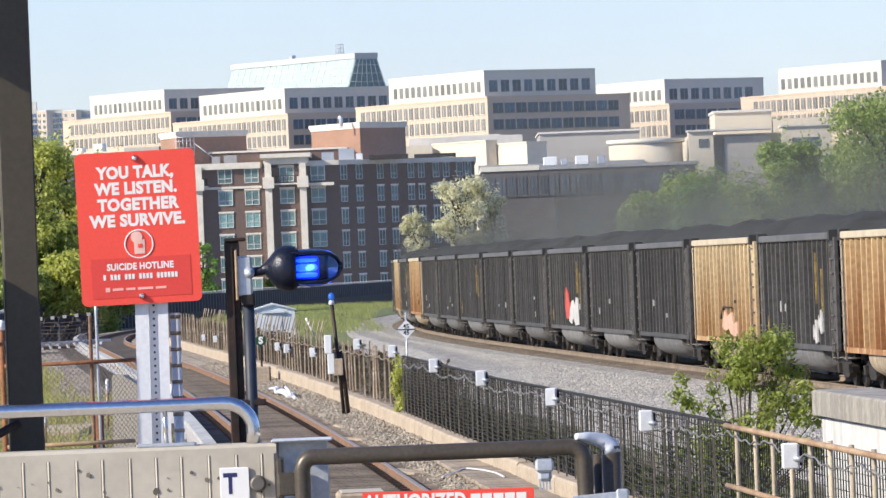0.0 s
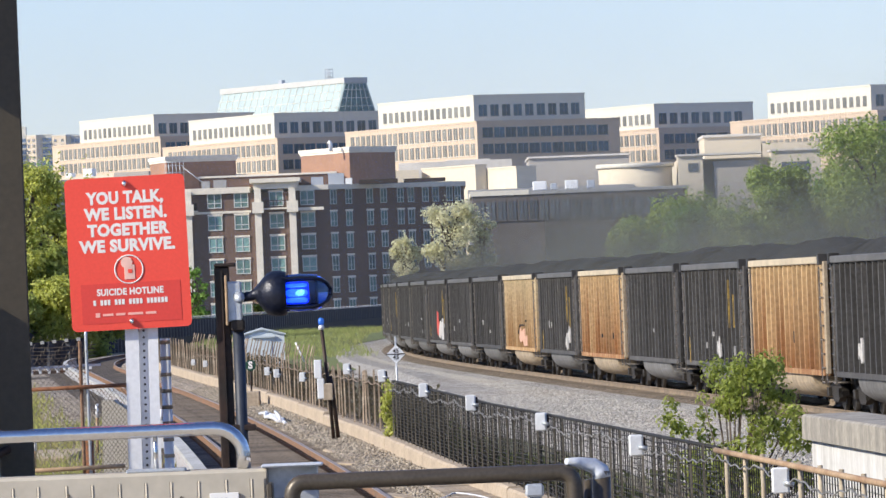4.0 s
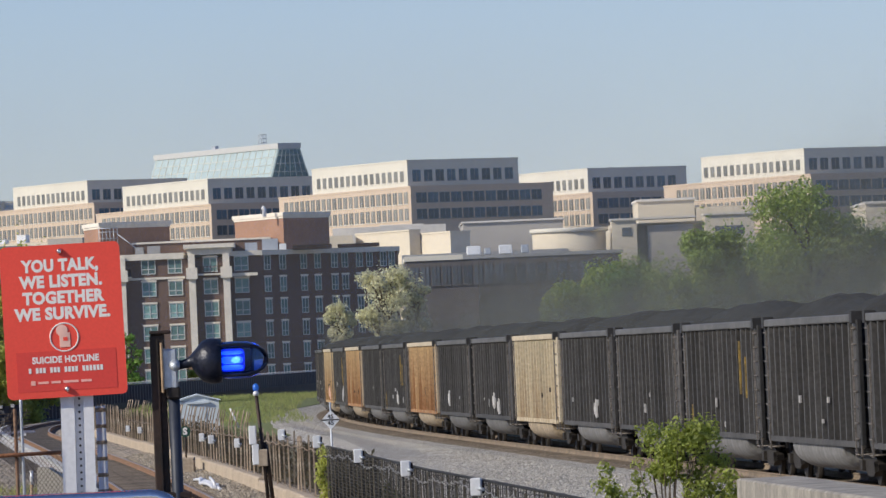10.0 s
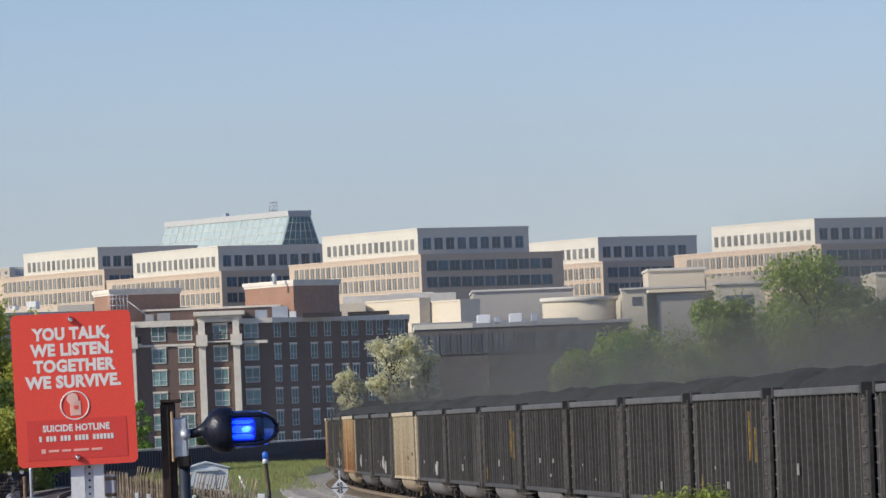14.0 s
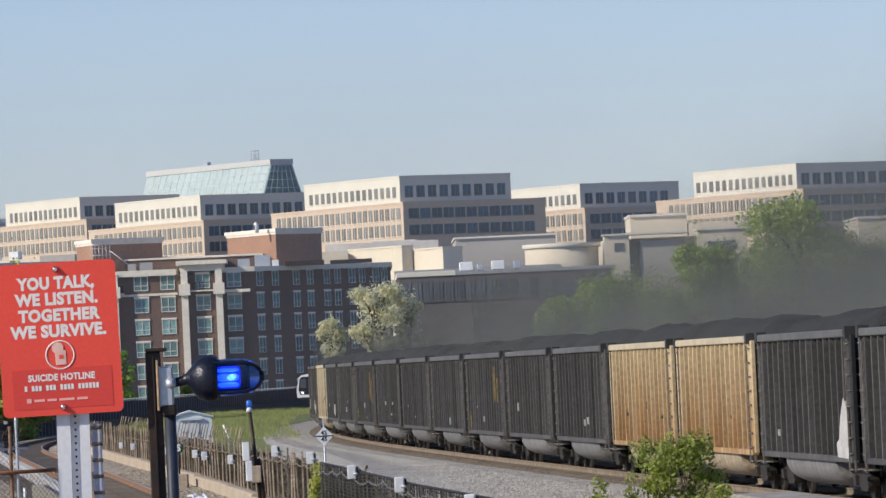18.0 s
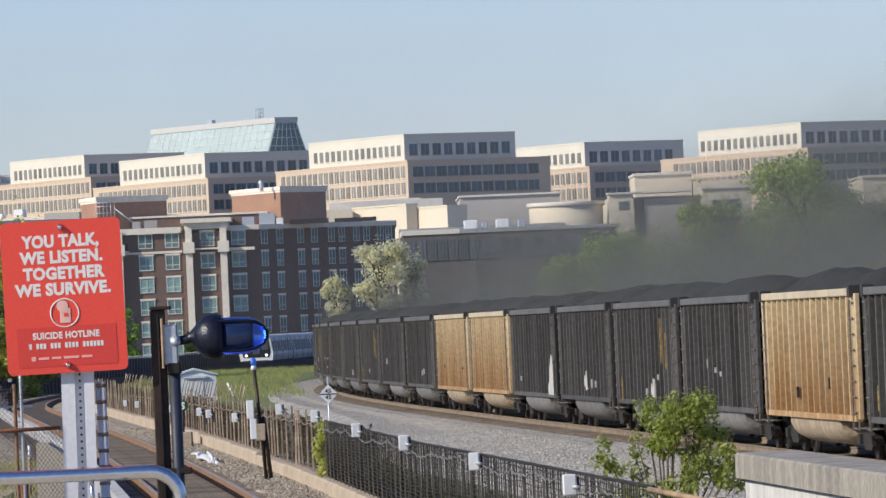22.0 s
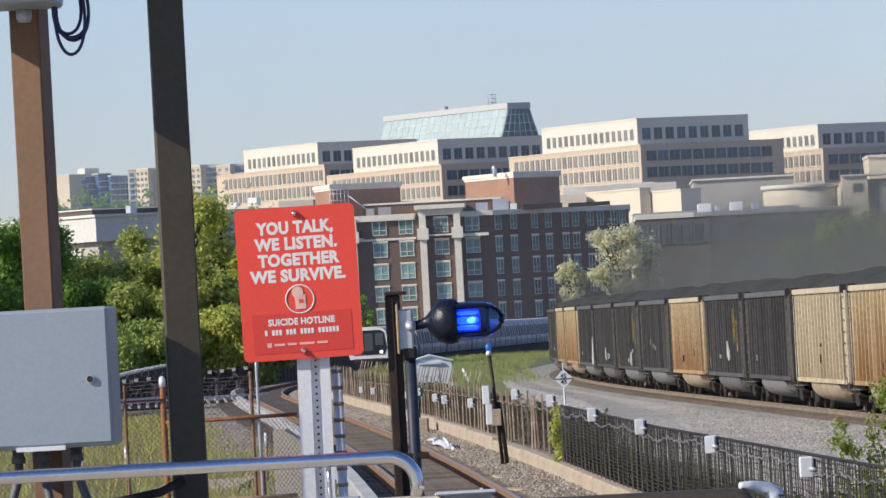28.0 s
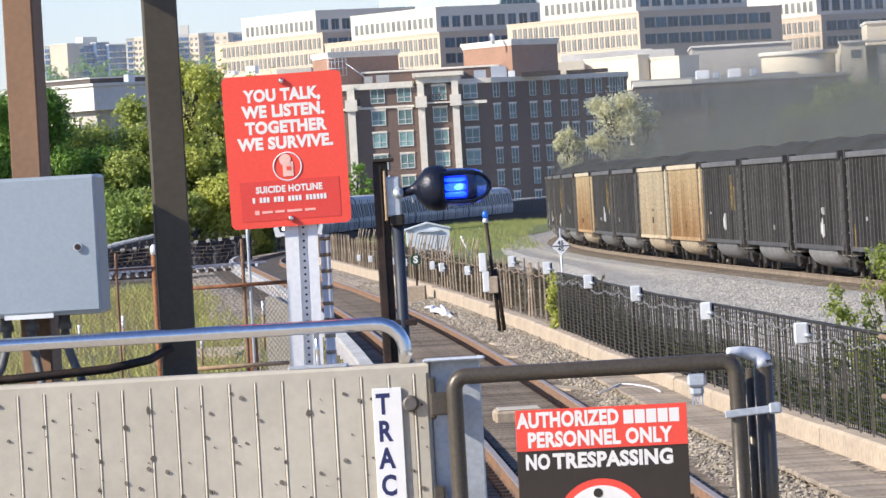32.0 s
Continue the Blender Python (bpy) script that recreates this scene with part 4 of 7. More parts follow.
kerb = thing("kerb", "warm weathered concrete kerb under the trackside fence", "kerb", kind="structure")
y = 26.0
stone_lengths = (5.2, 6.1, 5.6, 6.4)
k = 0
while y < 330:
    d = stone_lengths[k % 4]
    bm = bmesh.new()
    a, b = fence_point(y + 0.03), fence_point(y + d - 0.03)
    m = Matrix.Translation(a) @ Matrix.Rotation(math.atan2(b.y - a.y, b.x - a.x) - math.pi / 2, 4, "Z")
    L = (b - a).length
    top = 0.20 + (0.05 if y > 128 else 0) + random.uniform(-0.015, 0.015)
    prism(bm, [(-0.17, -0.45), (-0.16, top - 0.03), (-0.13, top), (0.13, top), (0.16, top - 0.03), (0.16, -0.45)], 0, L)
    part("kerb_stone", bm, kerbstone, kerb, m=m)
    y += d
    k += 1

# dark mesh fence, dense with wires
mesh_fence = thing("mesh_fence", "black wire mesh fence with a cable along its top", "fence")
bm = bmesh.new()
for y in np.concatenate([np.arange(56.0, 72.0, 0.17), np.arange(72.0, 107.0, 0.115)]):
    p = fence_point(float(y), 0, 0.02)
    lean = random.uniform(-0.02, 0.02)
    tube(bm, [(p.x, p.y, 0.2), (p.x + lean * 0.5, p.y + lean, 0.7), (p.x + lean * 0.3, p.y - lean, 1.17 + 0.015 * math.sin(y * 3))], random.choice((0.004, 0.006, 0.006, 0.009)), 4)
vw = part("upright_mesh", bm, mesh_black, mesh_fence)
vw["kind"] = "stuff"
bm = bmesh.new()
for z in np.arange(0.24, 1.19, 0.055):
    tube(bm, [fence_point(y, float(z) + 0.012 * math.sin(y * 1.9 + z * 23) + random.uniform(-0.006, 0.006), 0.012 * math.sin(y * 1.1 + z * 7)) for y in steps(56, 107, 0.7)], random.choice((0.004, 0.0055, 0.007)), 4, caps=False)
hw = part("line_mesh", bm, paint("dull mesh wire", (0.035, 0.032, 0.028), 0.7, 0.2, vary=0.3), mesh_fence)
hw["kind"] = "stuff"
bm = bmesh.new()
box(bm, -0.010, 0.010, -0.012, 0.012, 0, 1.10)
first_post = part("post", bm, paint("dull fence post", (0.12, 0.105, 0.082), 0.75, 0.1, vary=0.3, island=0.3), mesh_fence, m=Matrix.Translation(fence_point(57, 0.1, -0.028)))
for y in np.arange(58.1, 107, 1.1):
    again(first_post, Matrix.Translation(fence_point(float(y), 0.06 + random.uniform(-0.04, 0.03), -0.028)))
bm = bmesh.new()
tube(bm, [fence_point(y, 1.175, 0.01) for y in steps(56, 107, 2.5)], 0.02, 6)
part("top_rail", bm, mesh_black, mesh_fence)

# nearer panel: tan pipe posts and rails with open net
pipe_fence = thing("pipe_fence", "tan rusty pipe fence with open wire net", "fence")
bm = bmesh.new()
tube(bm, [(0, 0, 0), (0, 0, 1.10)], 0.021, 8)
pp = part("post", bm, paint("bleached pipe post", (0.46, 0.40, 0.30), 0.8, vary=0.2, scale=3, fine=30, second=(0.30, 0.22, 0.14), island=0.2), pipe_fence, m=Matrix.Translation(fence_point(55.4, 0.1)))
for y in np.arange(54.0, 30, -1.25):
    again(pp, Matrix.Translation(fence_point(float(y), 0.1)))
for z in (1.16, 0.62):
    bm = bmesh.new()
    tube(bm, [fence_point(y, z, -0.03) for y in steps(30, 56, 2.5)], 0.026, 8)
    part("rail", bm, tan_rail, pipe_fence)
bm = bmesh.new()
for y in np.arange(30, 56, 0.16):
    p = fence_point(float(y), 0, 0.035)
    box(bm, p.x - 0.005, p.x + 0.005, p.y - 0.006, p.y + 0.006, 0.2, 1.15)
for z in np.arange(0.26, 1.14, 0.08):
    tube(bm, [fence_point(y, float(z), 0.035) for y in steps(30, 56, 2.5)], 0.004, 3, caps=False)
nn = part("wire_net", bm, mesh_black, pipe_fence)
nn["kind"] = "stuff"

# farther fence of rusty posts with leaning barb arms
rusty_fence = thing("rusty_fence", "rusty post fence with wire net and leaning barb arms", "fence")
bm = bmesh.new()
box(bm, -0.015, 0.015, -0.012, 0.012, 0, 1.04)
rp = part("post", bm, rust_post, rusty_fence, m=Matrix.Translation(fence_point(108.2, 0.18)))
bm = bmesh.new()
tube(bm, [(0, 0, 1.0), (0.05, 0, 1.22), (0.10, 0, 1.42)], 0.014, 5)
arm = part("barb_arm", bm, rust_post, rusty_fence, m=Matrix.Translation(fence_point(141.0, 0.18)))
y = 109.4
while y < 318:
    tilt = Matrix.Rotation(random.uniform(-0.05, 0.05), 4, "X") @ Matrix.Rotation(random.uniform(-0.04, 0.04), 4, "Y")
    again(rp, Matrix.Translation(fence_point(y, 0.18 + random.uniform(-0.03, 0.10))) @ tilt)
    if y > 138 and y < 215:
        again(arm, Matrix.Translation(fence_point(y + 0.3, 0.14)) @ tilt)
    y += random.uniform(1.1, 2.1)
bm = bmesh.new()
for y in np.arange(107.2, 320, 0.30):
    p = fence_point(float(y), 0, 0.03)
    box(bm, p.x - 0.0025, p.x + 0.0025, p.y - 0.003, p.y + 0.003, 0.2 + fall(y), 1.16 + 0.03 * math.sin(y * 2.3) + fall(y))
for z in np.arange(0.28, 1.16, 0.095):
    tube(bm, [fence_point(y, float(z), 0.02) for y in steps(107, 320, 4)], 0.0045, 4, caps=False)
nn = part("wire_net", bm, paint("brown rusted net", (0.050, 0.037, 0.027), 0.85, vary=0.3), rusty_fence)
nn["kind"] = "stuff"

# white boxes and the slack cable between them
BOXES = ((50.6, 1.04), (62.2, 1.07), (73.0, 1.11), (84.0, 1.16), (95.6, 1.17), (108.0, 1.25), (120.8, 1.24), (140.4, 0.86), (153.8, 0.80), (159.0, 0.80), (176.0, 0.72), (184.0, 0.68), (201.0, 0.62), (211.0, 0.58))
first_box = None
for y, z in BOXES:
    at = Matrix.Translation(fence_point(y, z - fall(y), -0.10)) @ Matrix.Rotation(transit.heading(y) * -1 + radians(random.uniform(-6, 4)), 4, "Z")
    if first_box is None:
        first_box = thing("junction_box", "white enamelled junction box on the fence", "junction box", at, group="white boxes along the fence")
        bm = bmesh.new()
        bevel_box(bm, -0.085, 0.045, -0.085, 0.085, -0.105, 0.105, 0.012)
        part("body", bm, white_box, first_box)
        bm = bmesh.new()
        bevel_box(bm, -0.090, 0.030, -0.092, -0.084, -0.098, 0.100, 0.004)
        part("lid", bm, white_box, first_box)
        bm = bmesh.new()
        tube(bm, [(0.0, -0.09, -0.02), (0.03, -0.115, -0.02), (0.075, -0.125, -0.035)], 0.022, 8)
        part("gland", bm, zinc, first_box)
        bm = bmesh.new()
        box(bm, 0.045, 0.075, -0.03, 0.03, -0.08, 0.08)
        part("mounting_bracket", bm, black_iron, first_box)
    else:
        copy_thing(first_box, at)
slack = thing("slack_cable", "grey corrugated cable looped along the fence top", "cable")
bm = bmesh.new()
tube(bm, [fence_point(y, 1.09 - 0.06 * abs(math.sin(y * 0.95 + 0.6 * math.sin(y * 0.37))) - 0.03 * math.sin(y * 0.55) + 0.014 * math.sin(y * 9.3), -0.06) for y in np.arange(41, 108, 0.11)], 0.0085, 5)
part("cable", bm, paint("grey cable jacket", (0.21, 0.205, 0.195), 0.6, vary=0.3, scale=1, fine=8), slack)
bm = bmesh.new()
tube(bm, [fence_point(y, 1.10 - 0.0022 * (y - 107) - 0.05 * abs(math.sin(y * 1.1)), -0.05) for y in np.arange(108, 212, 0.5)], 0.011, 4)
part("cable", bm, rust_post, slack)

# signal mast with blue lamp, leaning box post
mast = thing("signal_mast", "leaning iron mast with equipment boxes and a blue lamp", "signal lamp")
bm = bmesh.new()
tube(bm, [(-1.99, 118, -0.2), (-2.06, 118, 0.9), (-2.15, 118, 2.05)], 0.035, 8)
tube(bm, [(-1.90, 118, -0.2), (-1.99, 118, 0.9), (-2.03, 118, 1.15)], 0.04, 8)
part("mast", bm, black_iron, mast)
bm = bmesh.new()
tube(bm, [(-2.155, 118, 2.04), (-2.155, 118, 2.10), (-2.155, 118, 2.13)], 0.05, 10, radii=[0.055, 0.055, 0.035])
part("lamp_socket", bm, white_post, mast)
bm = bmesh.new()
tube(bm, [(-2.155, 118, 2.13), (-2.155, 118, 2.17), (-2.155, 118, 2.24), (-2.155, 118, 2.27)], 0.05, 12, radii=[0.045, 0.06, 0.055, 0.02])
part("lamp_globe", bm, mast_blue, mast, "lit blue lamp globe")
for x0, x1, z0, z1, mat, nm in ((-2.32, -2.18, 1.12, 1.47, white_box, "upper_box"), (-2.27, -2.14, 0.73, 1.12, white_box, "lower_box"), (-2.16, -1.98, 0.70, 1.02, kerbstone, "relay_box")):
    bm = bmesh.new()
    bevel_box(bm, x0, x1, 117.8, 118.0, z0, z1, 0.012)
    part(nm, bm, mat, mast)

# green S sign on its stake
s_sign = thing("letter_sign", "round green sign with a white S on a stake", "sign")
bm = bmesh.new()
tube(bm, [(-4.72, 158, 0.1), (-4.72, 158, 1.10)], 0.025, 6)
part("stake", bm, black_iron, s_sign)
bm = bmesh.new()
tube(bm, [(-4.72, 157.96, 0.98), (-4.72, 157.93, 0.98)], 0.14, 20)
part("disc", bm, paint("dark green enamel", (0.01, 0.06, 0.035), 0.5, vary=0.1), s_sign)
words("S", 0.24, white_ink, s_sign, Matrix.Translation((-4.72, 157.92, 0.98)) @ FACING, heavy=0.012)
plinth = thing("cable_plinth", "short concrete plinth beside the kerb", "plinth")
bm = bmesh.new()
bevel_box(bm, -5.0, -4.5, 157.2, 158.2, -0.35, 0.32, 0.02)
part("block", bm, kerbstone, plinth)
# a crumpled white pile, simplified to a few bent tubes
pipes = thing("spare_pipes", "crumpled white debris on the ballast, built as bent tubes", "pipe")
for dx, bend_at in ((0, 0.0), (0.12, 1.3), (0.26, 2.6)):
    bm = bmesh.new()
    tube(bm, [(-4.25 + dx + 0.70 * u + 0.05 * math.sin(9 * u + bend_at), 148 - dx * 6 - 11 * u, -0.07 + 0.05 * abs(math.sin(7 * u + bend_at))) for u in [k / 11 for k in range(12)]], 0.038, 7)
    part("pipe", bm, white_post, pipes)
bm = bmesh.new()
tube(bm, [(-3.46, 137, -0.10), (-3.50, 137, 0.06), (-3.60, 137.5, 0.16)], 0.035, 7)
part("pipe_end", bm, white_post, pipes)

# white diamond speed board
board = thing("speed_board", "white diamond speed board on a thin post", "sign")
mid = Vector((-0.90, 140, 1.30))
bm = bmesh.new()
tube(bm, [(mid.x, 140.03, -0.9), (mid.x, 140.03, 1.7)], 0.022, 6)
part("post", bm, zinc, board)
bm = bmesh.new()
r = 0.215
prism(bm, [(mid.x - r, mid.z), (mid.x, mid.z + r), (mid.x + r, mid.z), (mid.x, mid.z - r)], 139.985, 140.0)
part("panel", bm, white_box, board)
bm = bmesh.new()
box(bm, mid.x - r, mid.x + r, 139.978, 139.985, mid.z - 0.012, mid.z + 0.012)
part("divider", bm, black_ink, board)
for dz in (0.068, -0.074):
    words("45", 0.135, black_ink, board, Matrix.Translation((mid.x, 139.98, mid.z + dz)) @ FACING, heavy=0.003)

# pale grey equipment hut
hut = thing("equipment_hut", "pale blue-grey equipment hut with a shallow gable roof", "hut")
hm = Matrix.Translation((-7.42, 268, -0.55)) @ Matrix.Rotation(radians(2.5), 4, "Z")
bm = bmesh.new()
prism(bm, [(-0.92, 0), (0.92, 0), (0.92, 1.62), (0, 1.86), (-0.92, 1.62)], 0, 2.4)
hut_grey = paint("pale hut steel", (0.60, 0.66, 0.70), 0.6, vary=0.06, scale=1, fine=12)
part("shell", bm, hut_grey, hut, m=hm)
bm = bmesh.new()
prism(bm, [(-1.0, 1.60), (-0.98, 1.66), (0, 1.93), (0.98, 1.66), (1.0, 1.60), (0, 1.86)], -0.1, 2.5)
part("roof", bm, hut_grey, hut, m=hm)
bm = bmesh.new()
box(bm, -0.5, 0.5, -0.12, -0.02, 1.50, 1.58)
part("vent_hood", bm, hut_grey, hut, m=hm)
bm = bmesh.new()
box(bm, -0.35, 0.35, -0.03, 0.0, 0.05, 1.4)
part("door", bm, hut_grey, hut, m=hm)
stub = thing("guide_stake", "tilted white marker stake in the grass", "stake")
bm = bmesh.new()
tube(bm, [(-6.35, 300, -0.5), (-6.75, 300, 0.45)], 0.05, 6)
part("stake", bm, white_post, stub)

# retaining wall with its cap, right of the fence
retainer = thing("retaining_wall", "white-painted retaining wall with a grey concrete cap", "wall", kind="structure")
for nm, w0, w1, z0, z1, mat in (("wall_face", 0.02, 0.5, -1.2, 0.86, paint("whitewashed concrete", (0.62, 0.61, 0.59), 0.85, vary=0.10, scale=0.8, fine=10, second=(0.36, 0.34, 0.31), streak=True)), ("wall_cap", -0.06, 0.62, 0.86, 1.14, paint("stained cap concrete", (0.34, 0.31, 0.26), 0.9, vary=0.2, scale=0.9, fine=12, second=(0.18, 0.165, 0.145), streak=True))):
    bm = bmesh.new()
    rows = []
    for y in steps(18, 70.2 if nm == "wall_cap" else 70.0, 4):
        x = 4.17 + 0.062 * (70 - y)
        rows.append([bm.verts.new((x + a, y, z)) for a, z in ((w0, z0), (w0, z1 - 0.02), (w0 + 0.03, z1), (w1, z1), (w1, z0))])
    for a, b in zip(rows, rows[1:]):
        for i in range(4):
            bm.faces.new((a[i], a[i + 1], b[i + 1], b[i]))
    bm.faces.new(rows[-1])
    bm.faces.new(rows[0][::-1])
    part(nm, bm, mat, retainer)

# ties, third rail and its white cover boards
def ties(line, name, y0, y1, d, z, width, parent):
    bm = bmesh.new()
    bevel_box(bm, -width / 2, width / 2, -0.115, 0.115, -0.14, 0.0, 0.015)
    first = part(name, bm, tie_wood, parent, m=line.along(float(np.interp(y0, line.y, line.s)), z))
    y = y0 + d
    while y < y1:
        zz = z + (fall(y) if line is transit else 0)
        m = Matrix.Translation(line.point(y, random.uniform(-0.04, 0.04), zz)) @ Matrix.Rotation(-line.heading(y) + random.uniform(-0.01, 0.01), 4, "Z")
        again(first, m)
        y += d


ties(transit, "tie", 44, 190, 0.66, -0.138, 2.5, transit_track)
ties(freight, "tie", 100, 230, 0.62, FREIGHT_Z - 0.165, 2.6, freight_track)


board_grey = paint("weathered cover board", (0.46, 0.46, 0.45), 0.7, vary=0.2, scale=1.0, fine=12, second=(0.30, 0.29, 0.27))


def cover_board(line, off, y0, y1, name="third_rail"):
    root = thing(name, "third rail under a white cover board on brackets", "third rail", kind="structure")
    bm = bmesh.new()
    strip(bm, line, steps(y0, y1, 3), [(off - 0.09, 0.12), (off - 0.09, 0.20), (off + 0.09, 0.22), (off + 0.09, 0.18)])
    part("cover_board", bm, board_grey, root)
    bm = bmesh.new()
    strip(bm, line, steps(y0, y1, 3), [(off - 0.05, -0.05), (off - 0.05, 0.06), (off + 0.05, 0.06), (off + 0.05, -0.05)])
    part("conductor_rail", bm, rail_rust, root)
    bm = bmesh.new()
    box(bm, -0.10, 0.10, -0.05, 0.05, -0.2, 0.13)
    b0 = part("bracket", bm, white_post, root, m=Matrix.Translation(line.point(y0 + 0.5, off, fall(y0))))
    for y in np.arange(y0 + 3.5, y1, 3.0):
        again(b0, Matrix.Translation(line.point(float(y), off, fall(y))))


cover_board(transit, -1.55, 46, 330)


# side track that leaves to the left, its white cover boards and the dark sheet-pile wall behind
def sweep(bm, path, offs):
    """A band along a polyline in plan; offs: (offset to its right, height)."""
    rows = []
    for i, p in enumerate(path):
        d = (Vector(path[min(i + 1, len(path) - 1)]) - Vector(path[max(i - 1, 0)])).normalized()
        rows.append([bm.verts.new((p[0] + d.y * o, p[1] - d.x * o, z)) for o, z in offs])
    for a, b in zip(rows, rows[1:]):
        for i in range(len(offs) - 1):
            bm.faces.new((a[i], a[i + 1], b[i + 1], b[i]))


side_path = [(-75 + 61 * k / 24, 232 + 2 * math.sin(k * 0.13) + 26 * (k / 24) ** 5) for k in range(25)]
side_track = thing("side_track", "side track with white cover boards leaving the curve", "railway track", kind="structure")
for off, z, nm in ((0.0, 0.12, "cover_board"), (-5.0, 0.16, "cover_board")):
    bm = bmesh.new()
    sweep(bm, side_path, [(off - 0.10, z), (off - 0.10, z + 0.07), (off + 0.10, z + 0.10), (off + 0.10, z)])
    part(nm, bm, white_post, side_track)
    bm = bmesh.new()
    box(bm, -0.055, 0.055, -0.05, 0.05, -0.20, 0.02)
    b0 = part("bracket", bm, white_post, side_track, m=Matrix.Translation((side_path[0][0], side_path[0][1] - off, z)))
    for k in range(190):
        u = k / 190 * 23.9
        a, b = Vector(side_path[int(u)]), Vector(side_path[int(u) + 1])
        q = a + (b - a) * (u % 1)
        again(b0, Matrix.Translation((q.x, q.y - off, z)))
for off in (-1.2, -2.64):
    bm = bmesh.new()
    sweep(bm, side_path, [(off - 0.05, -0.12), (off - 0.03, 0.0), (off + 0.03, 0.0), (off + 0.05, -0.12)])
    part("rail", bm, rail_rust, side_track)
bm = bmesh.new()
sweep(bm, side_path, [(-9.0, -0.32), (1.5, -0.22), (2.6, -0.9)])
part("ballast_bank", bm, gravel("dark side ballast", (0.22, 0.19, 0.155), (0.15, 0.13, 0.105), 0.12), side_track)

pile_navy = paint("dark sheet piling", (0.022, 0.026, 0.040), 0.6, 0.2, vary=0.25, scale=0.4, fine=5, second=(0.045, 0.04, 0.04), streak=True)
wall_path = [(-90 + 4 * k, 268 + 2.6 * k) for k in range(17)] + [(transit.at(y) - 8.6, float(y)) for y in range(316, 900, 8)]
pile_wall = thing("sheet_pile_wall", "dark blue corrugated sheet-pile wall topped with razor wire", "wall", kind="structure")
bm = bmesh.new()
crimp = []
for a, b in zip(wall_path, wall_path[1:]):
    n = max(2, int(math.dist(a, b) / 0.55))
    for i in range(n):
        u = i / n
        d = (Vector(b) - Vector(a)).normalized()
        o = 0.16 * (1 if (len(crimp) // 2) % 2 else -1)
        crimp.append((a[0] + (b[0] - a[0]) * u + d.y * o, a[1] + (b[1] - a[1]) * u - d.x * o))
rows = [[bm.verts.new((x, y, -1.4)), bm.verts.new((x, y, 0.45 + 0.0035 * min(170, max(0, y - 290))))] for x, y in crimp]
for a, b in zip(rows, rows[1:]):
    bm.faces.new((a[0], b[0], b[1], a[1]))
part("sheet_piles", bm, pile_navy, pile_wall)
bm = bmesh.new()
turn = []
for a, b in zip(wall_path, wall_path[1:]):
    n = max(3, int(math.dist(a, b) / 0.18))
    for i in range(n):
        u = i / n
        k = len(turn)
        turn.append((a[0] + (b[0] - a[0]) * u + 0.12 * math.cos(k * 1.1), a[1] + (b[1] - a[1]) * u, 0.60 + 0.0035 * min(170, max(0, a[1] - 290)) + 0.10 * math.sin(k * 1.1)))
tube(bm, turn, 0.022, 3, caps=False)
rz = part("razor_wire", bm, paint("bright razor wire", (0.5, 0.5, 0.5), 0.5, 0.4, vary=0.2), pile_wall)
rz["kind"] = "stuff"
# its nearer return, with pale blocks along the top
near_wall = thing("sheet_pile_return", "dark navy sheet-pile return wall with pale capping blocks", "wall", kind="structure")
bends = [(-46.0, 318.0, 0.15), (-26.1, 330.0, 0.50), (-22.2, 331.0, 0.70), (-18.4, 332.0, 0.92)]
bm = bmesh.new()
rows = []
for a, b in zip(bends, bends[1:]):
    n = int(math.dist(a[:2], b[:2]) / 0.275)
    for i in range(n):
        p = Vector(a) + (Vector(b) - Vector(a)) * i / n
        o = 0.12 if (len(rows) // 2) % 2 else -0.12
        rows.append([bm.verts.new((p.x, p.y + o, -1.3)), bm.verts.new((p.x, p.y + o, p.z))])
for a, b in zip(rows, rows[1:]):
    bm.faces.new((a[0], b[0], b[1], a[1]))
part("sheet_piles", bm, pile_navy, near_wall)
bm = bmesh.new()
box(bm, -0.10, 0.10, -0.22, 0.18, -0.12, 0.05)
block = None
for a, b in zip(bends, bends[1:]):
    n = int(math.dist(a[:2], b[:2]) / 0.62)
    for i in range(n):
        m = Matrix.Translation(Vector(a) + (Vector(b) - Vector(a)) * i / n)
        block = again(block, m) if block else part("capping_block", bm, board_grey, near_wall, m=m)
bm = bmesh.new()
coil = []
for a, b in zip(bends[1:], bends[2:]):
    for i in range(60):
        p = Vector(a) + (Vector(b) - Vector(a)) * i / 60
        coil.append((p.x + 0.10 * math.cos(i * 1.1), p.y, p.z + 0.20 + 0.13 * math.sin(i * 1.1)))
tube(bm, coil, 0.012, 3, caps=False)
part("razor_wire", bm, wire, near_wall)["kind"] = "stuff"
# low dark parapet on the near side of the far curve
low_wall = thing("low_parapet", "low dark weathered parapet beside the far transit track", "wall", kind="structure")
bm = bmesh.new()
strip(bm, transit, steps(330, 900, 6), [(2.6, -1.2), (2.6, 0.92), (2.9, 0.95), (2.9, -1.2)])
part("parapet", bm, paint("soot-brown concrete", (0.075, 0.06, 0.05), 0.9, vary=0.2, scale=0.3, fine=3, second=(0.045, 0.04, 0.038), streak=True), low_wall)
